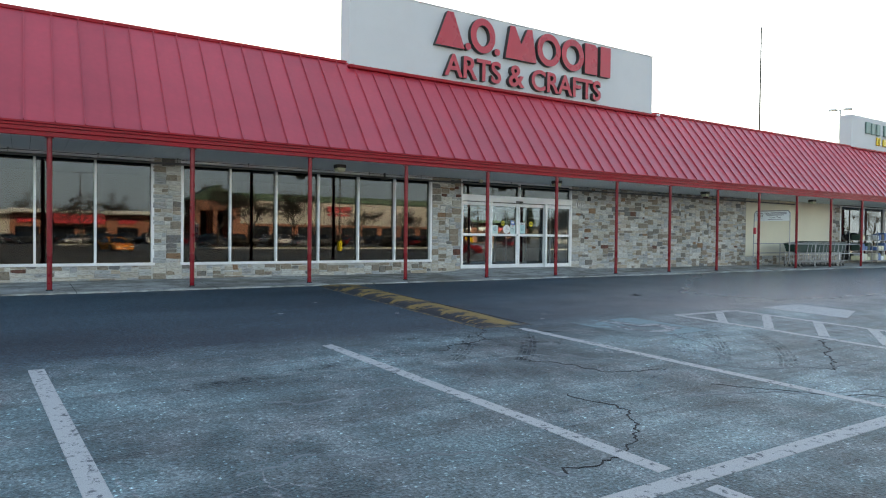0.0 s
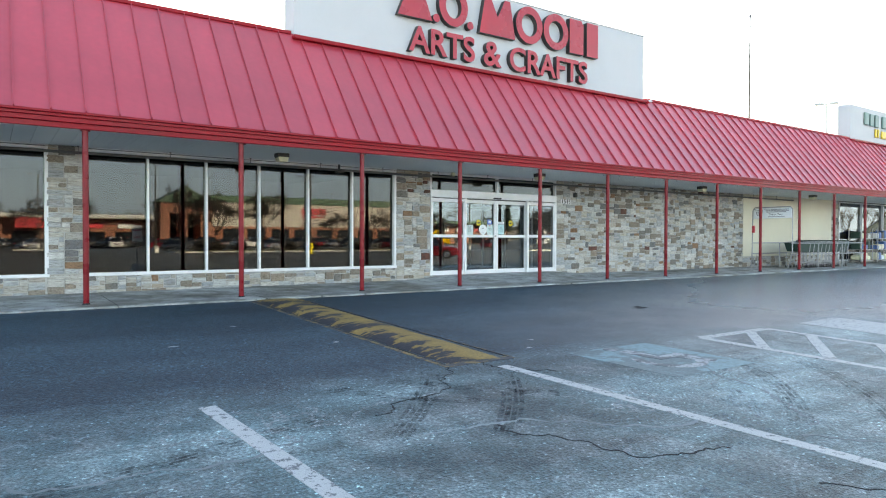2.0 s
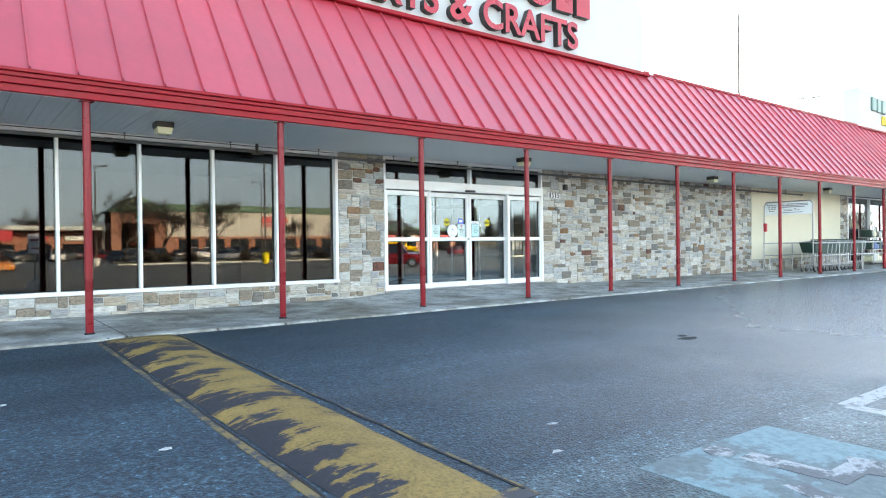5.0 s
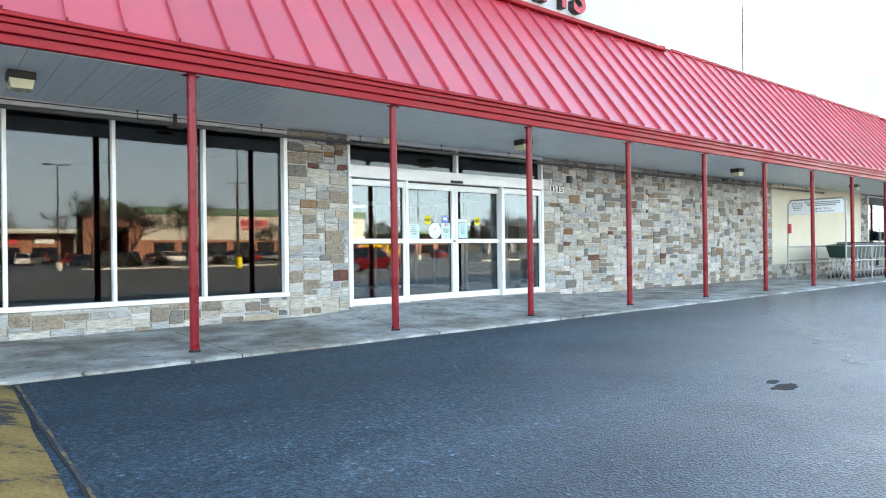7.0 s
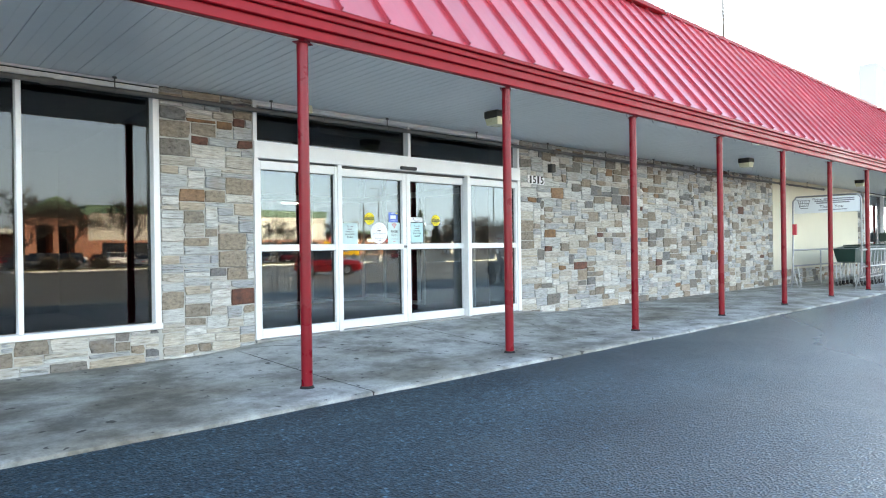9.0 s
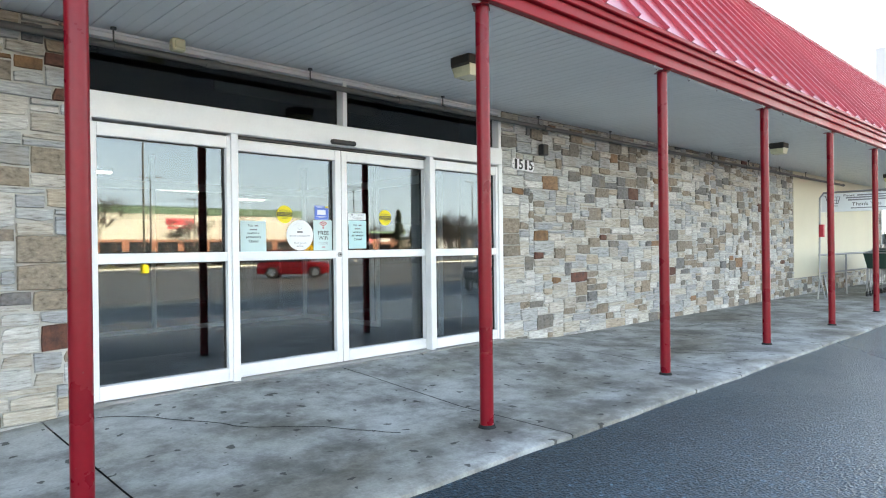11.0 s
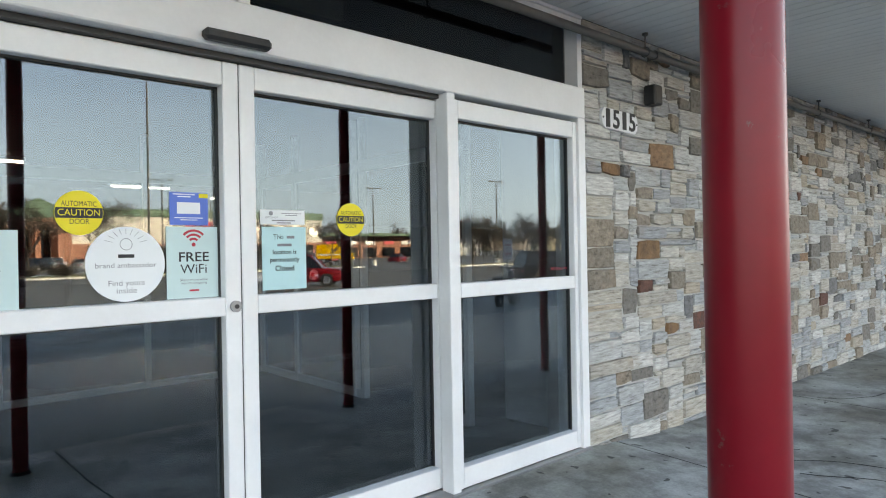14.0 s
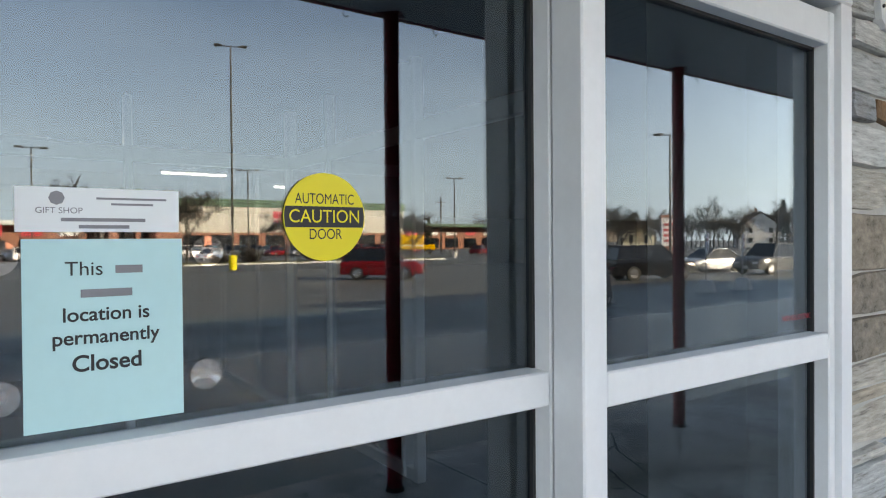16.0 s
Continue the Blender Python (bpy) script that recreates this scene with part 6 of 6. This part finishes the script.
def pine(name, height, seed):
    rnd = random.Random(seed)
    t = thing(name, "dark evergreen tree with ragged tiers", "tree", group="evergreen trees")
    part("trunk", tube(bmesh.new(), (0, 0, -0.1), (0, 0, height), height * 0.02, 0.03, 8), M_BARK, t)
    vs, fs = [], []
    for k in range(900):
        f = rnd.random() ** 0.8
        z = height * (0.12 + 0.86 * f)
        r = height * 0.2 * (1 - f) * rnd.uniform(0.3, 1.15) + 0.1
        a = rnd.uniform(0, math.tau)
        p = Vector((r * math.cos(a), r * math.sin(a), z - r * 0.25))
        s = height * 0.035 * rnd.uniform(0.6, 1.4)
        b = len(vs)
        for j in range(4):
            vs.append(tuple(p + Vector((rnd.uniform(-s, s), rnd.uniform(-s, s), rnd.uniform(-s, s) * 0.6))))
        fs += [(b, b + 1, b + 2), (b, b + 2, b + 3), (b + 1, b + 3, b + 2)]
    me = bpy.data.meshes.new("crown")
    me.from_pydata(vs, [], fs)
    me.materials.append(M_PINE)
    ob = new("crown", me)
    ob.parent = t
    return t


tA = bare_tree("tree", 9.0, 0.62, 3)
tA.location = (-40.0, -205.0, -0.5)
tB = bare_tree("tree", 11.0, 0.55, 8)
tB.location = (-46.0, -200.0, -0.5)
tC = bare_tree("tree", 8.0, 0.7, 15)
tC.location = (-52.0, -206.0, -0.5)
FINE = "bare winter tree with a wide crown of fine twigs"
tD = bare_tree("tree", 12.0, 0.85, 41, 7, 0.021, FINE)
tD.location = (9.5, -63.0, -0.3)
tE = bare_tree("tree", 11.5, 0.6, 52, 7, 0.021, FINE)
tE.location = (19.0, -64.0, -0.3)
random.seed(31)
for src, px, py, sc, turn in ((tE, 13.6, -64.5, 0.95, 130), (tD, 35.0, -63.5, 0.72, 60), (tE, 28.0, -61.5, 0.7, 250), (tD, -3.0, -83.0, 0.9, 200), (tE, 55.0, -51.2, 0.8, 20), (tD, 66.0, -51.2, 0.8, 300), (tE, 43.0, -62.0, 0.75, 90)):
    c = copy_thing(src, pose(px, py, -0.35, 0, 0, turn))
    c.scale = (sc, sc, sc)
for k in range(58):
    px = -60 + 5.2 * k + random.uniform(-2, 2)
    py = -205 + random.uniform(-12, 12)
    if px > 110:
        py = -205 + (px - 110) * 1.1 + random.uniform(-10, 10)
    c = copy_thing(random.choice((tA, tB, tC)), pose(px, py, -0.5, 0, 0, random.uniform(0, 360)))
    sc = random.uniform(1.3, 1.9)
    c.scale = (sc, sc, sc)
for k in range(70):
    f = k / 69
    az = radians(42 + 24 * f)
    dist = 175 + random.uniform(-25, 25)
    c = copy_thing(random.choice((tA, tB, tC)), pose(3.3 + dist * math.sin(az), -dist * math.cos(az), -0.5, 0, 0, random.uniform(0, 360)))
    sc = random.uniform(1.0, 1.7)
    c.scale = (sc, sc, sc)
pA = pine("pine_tree", 12.0, 4)
pA.location = (112, -128, -0.45)
for px, py, sc in ((120, -131, 0.8), (104, -150, 0.7), (152, -70, 1.3), (156, -66, 1.1), (148, -75, 0.9), (128, -120, 0.6)):
    c = copy_thing(pA, pose(px, py, -0.45, 0, 0, px * 7))
    c.scale = (sc, sc, sc)

# wooded ridge on the horizon
bm = bmesh.new()
prev = None
for k in range(160):
    x = -420 + 7 * k
    hgt = 15 + 5 * noise.noise(Vector((x * 0.012, 3, 0))) + 3 * noise.noise(Vector((x * 0.15, 9, 0))) + random.uniform(-1.2, 1.2)
    a, b, c_ = bm.verts.new((x, -520, -1)), bm.verts.new((x, -522, hgt * 0.8)), bm.verts.new((x, -560, hgt))
    if prev:
        bm.faces.new((prev[0], a, b, prev[1]))
        bm.faces.new((prev[1], b, c_, prev[2]))
    prev = (a, b, c_)
M_WOODS = surface("winter_woods", (0.13, 0.115, 0.105), 0.95, vary=0.25, coarse=0.05, fine=0.8, relief=0)
solid("backdrop", bm, M_WOODS, "grey-brown wooded ridge along the horizon", "woods", kind="structure")

# ---- stores across the lot ----
GY = -150.0
mart = thing("supermarket", "long cream supermarket with a green roof band and brick base", "building")
part("wall", plain(36, 96, GY - 30, GY, -0.5, 9.9), M_FARWALL, mart, "cream block front wall")
part("brick_base", plain(36.1, 95.9, GY, GY + 0.25, -0.5, 4.0), M_BRICK, mart)
part("roof", plain(35.6, 96.4, GY - 30, GY + 0.3, 9.9, 11.7, chamfer=0.2), M_FARGREEN, mart, "green metal roof band")
for k in range(5):
    part("sign_block", plain(59.6 + 1.4 * k, 60.8 + 1.4 * k, GY, GY + 0.3, 7.4, 9.0), M_REDINK, mart, "red sign shape")
part("sign_block", plain(59.8, 66.2, GY, GY + 0.3, 6.5, 6.95), M_REDINK, mart)
for k in range(9):
    w = part("window", plain(39 + 6.2 * k, 43.5 + 6.2 * k, GY + 0.1, GY + 0.35, 0.0, 3.4), M_CARGLASS, mart)
porch = thing("brick_arcade", "brick entrance arcade with a green gabled roof", "building")
for k, (x0, x1) in enumerate(((24, 26), (29, 30), (33, 35.5))):
    part("pier", plain(x0, x1, GY - 4, GY + 3, -0.5, 9.0), M_BRICK, porch)
part("lintel", plain(24, 35.5, GY - 4, GY + 3.05, 7.0, 9.4), M_BRICK, porch)
part("dark_entry", plain(24.5, 35, GY - 6, GY - 3.9, -0.5, 8.6), M_CARGLASS, porch)
bm = bmesh.new()
g = [bm.verts.new(p) for p in ((23, GY + 3.6, 9.4), (36.4, GY + 3.6, 9.4), (29.7, GY + 3.6, 13.2), (23, GY - 6, 9.4), (36.4, GY - 6, 9.4), (29.7, GY - 6, 13.2))]
for f in ((0, 1, 2), (3, 5, 4), (0, 2, 5, 3), (1, 4, 5, 2), (0, 3, 4, 1)):
    bm.faces.new([g[q] for q in f])
part("roof", bm, M_FARGREEN, porch)
for x0, x1, mt, lab, top in ((-70, -12, M_FARWALL, "cream strip of shops", 5.0), (-12, 23, M_BRICK, "brick strip of shops with a red sign", 5.4), (96.6, 132, M_BRICK, "brick strip of shops beside the supermarket", 5.6)):
    s = thing("strip_mall", lab, "building")
    part("wall", plain(x0, x1, GY - 20, GY - 2, -0.5, top), mt, s)
    part("roof", plain(x0 - 0.4, x1 + 0.4, GY - 20, GY + 1.5, top, top + 0.9, chamfer=0.15), M_FARGREEN if x0 > 90 else M_PALE, s)
    n = int((x1 - x0) / 6)
    for k in range(n):
        xx = x0 + 1 + (x1 - x0 - 2) * k / n
        part("window", plain(xx, xx + 4.4, GY - 2.1, GY - 1.8, -0.2, 2.5), M_CARGLASS, s)
        part("sign_block", plain(xx + 0.4, xx + 3.9, GY - 2.0, GY - 1.6, 3.3, 4.3), M_PAPER if k % 3 else M_REDINK, s)
bm = plain(-4, 6, GY + 0.5, GY + 1.2, 3.2, 5.6, chamfer=0.05)
solid("red_shop_sign", bm, M_REDINK, "plain red sign box on the far shops", "sign")


def house(x, y, w, d, h, turn, wallm):
    hs = thing("house", "small gabled house with pale siding beyond the lot", "house", (x, y, -0.5), "houses beyond the lot")
    hs.rotation_euler.z = radians(turn)
    part("wall", plain(-w / 2, w / 2, -d / 2, d / 2, 0, h), wallm, hs)
    bm = bmesh.new()
    e = 0.35
    r = h + w * 0.42
    g = [bm.verts.new(p) for p in ((-w / 2 - e, -d / 2 - e, h - 0.25), (w / 2 + e, -d / 2 - e, h - 0.25), (0, -d / 2 - e, r), (-w / 2 - e, d / 2 + e, h - 0.25), (w / 2 + e, d / 2 + e, h - 0.25), (0, d / 2 + e, r))]
    for f in ((0, 2, 5, 3), (1, 4, 5, 2)):
        bm.faces.new([g[q] for q in f])
    part("roof", bm, M_SHINGLE, hs, "grey shingle roof")
    bm = bmesh.new()
    for yy2 in (-d / 2, d / 2):
        bm.faces.new([bm.verts.new(p) for p in ((-w / 2, yy2, h), (w / 2, yy2, h), (0, yy2, r - 0.3))])
    part("gable", bm, wallm, hs)
    for wx in (-w / 4, w / 4):
        for wz in (1.2, h - 1.4):
            part("window", plain(wx - 0.45, wx + 0.45, d / 2, d / 2 + 0.06, wz, wz + 1.2), M_CARGLASS, hs)
    part("chimney", plain(-0.3, 0.3, -1, -0.4, h, r + 0.9), M_BRICK, hs)


M_CREAMSIDE = surface("pale_yellow_siding", (0.70, 0.66, 0.50), 0.7, vary=0.06, coarse=0.3, fine=4)
M_WHITESIDE = surface("white_siding", (0.78, 0.78, 0.76), 0.7, vary=0.05, coarse=0.3, fine=4)
house(150, -117, 8, 10, 3.6, 40, M_CREAMSIDE)
house(160, -88, 9, 11, 5.0, 50, M_WHITESIDE)
house(178, -84, 10, 12, 4.6, 60, M_BRICK)
house(140, -142, 9, 10, 3.8, 30, M_WHITESIDE)
house(185, -62, 9, 10, 4.0, 65, M_CREAMSIDE)
pyl = thing("pylon_sign", "white shopping-centre pylon sign beside the road", "sign", (80.5, -55.0, -0.45))
pyl.rotation_euler.z = radians(40)
part("panel", plain(-1.3, 1.3, -0.25, 0.25, 1.2, 5.0, chamfer=0.04), M_PAPER, pyl)
part("cap", plain(-1.45, 1.45, -0.35, 0.35, 5.0, 5.4, chamfer=0.05), M_BRICK, pyl)
part("base", plain(-1.2, 1.2, -0.2, 0.2, -0.05, 1.2), M_BRICK, pyl)
for k in range(4):
    part("print_line", plain(-1.0, 1.0, 0.25, 0.27, 1.7 + 0.75 * k, 2.05 + 0.75 * k), M_REDINK, pyl)
for x, y in ((95, -40), (118, -52), (70, -95)):
    up = thing("utility_pole", "wooden utility pole with a crossarm", "utility pole", (x, y, -0.5), "utility poles")
    part("pole", tube(bmesh.new(), (0, 0, 0), (0, 0, 10), 0.16, 0.11, 8), M_BARK, up)
    part("crossarm", plain(-1.1, 1.1, -0.06, 0.06, 9.0, 9.15), M_BARK, up)

# ---- stones of the front, nearest runs piece by piece ----
def ashlar(x0, x1, z0, z1, unit, rnd):
    """Random ashlar: rectangles of whole units that fill the field."""
    nx, nz = max(1, round((x1 - x0) / unit)), max(1, round((z1 - z0) / unit))
    ux, uz = (x1 - x0) / nx, (z1 - z0) / nz
    used = [[False] * nx for _ in range(nz)]
    rects = []
    for j in range(nz):
        for i in range(nx):
            if used[j][i]:
                continue
            free = 0
            while i + free < nx and not used[j][i + free] and free < 11:
                free += 1
            brown = rnd.random() < 0.25
            if brown:
                h, w = rnd.choice(((2, 4), (2, 5), (3, 5), (3, 6), (3, 6), (3, 7), (4, 6), (4, 7), (2, 3), (2, 6)))
            else:
                h = rnd.choice((1, 1, 2, 2, 2, 2, 2, 3, 3))
                w = rnd.choice((4, 5, 5, 6, 7, 8, 10)) + (h >= 3)
            w = min(w, free)
            if free - w == 1:
                w = free
            h = min(h, nz - j)
            while h > 1 and any(used[j + q][i + p] for q in range(h) for p in range(w)):
                h -= 1
            for q in range(h):
                for p in range(w):
                    used[j + q][i + p] = True
            rects.append((x0 + i * ux, x0 + (i + w) * ux, z0 + j * uz, z0 + (j + h) * uz, brown))
    return rects


def stone_shape(r, rnd):
    """One split stone: jittered outline, chamfered arris, slightly dished face."""
    x0, x1, z0, z1 = r[:4]
    g = 0.0042
    cx, cz, hx_, hz_ = (x0 + x1) / 2, (z0 + z1) / 2, (x1 - x0) / 2 - g, (z1 - z0) / 2 - g
    cut = lambda: rnd.uniform(-0.003, 0.006) if rnd.random() < 0.86 else rnd.uniform(0.008, 0.02)
    nudge = lambda: rnd.uniform(-0.003, 0.004)
    ring = [(-hx_ + cut(), -hz_ + cut()), (rnd.uniform(-0.4, 0.4) * hx_, -hz_ + nudge()), (hx_ - cut(), -hz_ + cut()), (hx_ - nudge(), rnd.uniform(-0.3, 0.3) * hz_),
            (hx_ - cut(), hz_ - cut()), (rnd.uniform(-0.4, 0.4) * hx_, hz_ - nudge()), (-hx_ + cut(), hz_ - cut()), (-hx_ + nudge(), rnd.uniform(-0.3, 0.3) * hz_)]
    ym = -0.008 - rnd.random() ** 1.6 * 0.024
    kx, kz = 1 - 0.005 / max(0.02, hx_), 1 - 0.004 / max(0.02, hz_)
    tip_x, tip_z = rnd.uniform(-0.006, 0.006), rnd.uniform(-0.003, 0.003)
    vs = [(cx + u, 0.004, cz + v) for u, v in ring] + [(cx + u, min(0.002, ym + 0.012), cz + v) for u, v in ring] + [(cx + u * kx, ym + tip_x * u / max(hx_, 0.01) + tip_z * v / max(hz_, 0.01) + rnd.uniform(-0.003, 0.003), cz + v * kz) for u, v in ring]
    vs.append((cx + rnd.uniform(-0.4, 0.4) * hx_, ym + rnd.uniform(-0.007, 0.003), cz + rnd.uniform(-0.3, 0.3) * hz_))
    fs = [(a + k, a + (k + 1) % 8, a + 8 + (k + 1) % 8, a + 8 + k) for a in (0, 8) for k in range(8)]
    fs += [(16 + k, 16 + (k + 1) % 8, 24) for k in range(8)]
    return vs, fs


rnd = random.Random(77)
near = ashlar(5.445, 9.2, 0.13, TOP, 0.046, rnd) + ashlar(-0.005, 0.995, 0.13, TOP, 0.046, rnd)
far = ashlar(9.2, 15.19, 0.12, TOP, 0.046, rnd) + ashlar(-6.80, -0.03, 0.09, 0.452, 0.046, rnd) + ashlar(-14, -7.45, 0.09, 0.452, 0.046, rnd) + ashlar(-7.43, -6.82, 0.09, TOP, 0.046, rnd) + ashlar(15.2, 22.05, 0.12, 0.525, 0.046, rnd) + ashlar(22.06, 22.74, 0.12, TOP, 0.046, rnd)
near.sort(key=lambda r: abs(r[0] - 5.45) if r[0] > 3 else 0.9 + abs(r[0] - 0.5))
singles, rest = near[:300], near[300:] + far
vs, fs, tones = [], [], []
for r in rest:
    v, f = stone_shape(r, rnd)
    b = len(vs)
    vs += v
    fs += [tuple(q + b for q in ff) for ff in f]
    tones += [int(r[4])] * len(f)
me = bpy.data.meshes.new("stonework")
me.from_pydata(vs, [], fs)
me.materials.append(M_STONE_FAR)
me.materials.append(M_STONE_DARK_FAR)
for p, fl in zip(me.polygons, tones):
    p.material_index = fl
run = new("stonework", me)
run.parent = wall
tagged(run, "mixed grey, tan and rust fieldstone courses", kind="stuff")
M_RUST = surface("rust_stone", (0.20, 0.105, 0.052), 0.8, vary=0.45, coarse=14, fine=60, relief=0.7, depth=0.01)
M_OXBLOOD = surface("oxblood_stone", (0.12, 0.04, 0.025), 0.7, vary=0.6, coarse=16, fine=60, relief=0.7, depth=0.01)
MARKED = (((0.84, 0.70), M_OXBLOOD), ((0.45, 2.58), M_RUST), ((0.62, 2.56), M_RUST), ((6.22, 1.42), M_RUST), ((5.72, 1.98), M_RUST), ((7.05, 2.38), M_RUST), ((6.5, 0.90), M_RUST), ((6.86, 0.92), M_OXBLOOD), ((7.55, 1.62), M_RUST), ((7.35, 1.45), M_OXBLOOD))
for r in singles:
    v, f = stone_shape(r, rnd)
    me = bpy.data.meshes.new("stone")
    me.from_pydata(v, [], f)
    hit = [mt for (px, pz), mt in MARKED if r[0] <= px < r[1] and r[2] <= pz < r[3]]
    me.materials.append(hit[0] if hit else M_STONE_DARK if r[4] else M_STONE)
    ob = new("stone", me)
    ob.parent = wall
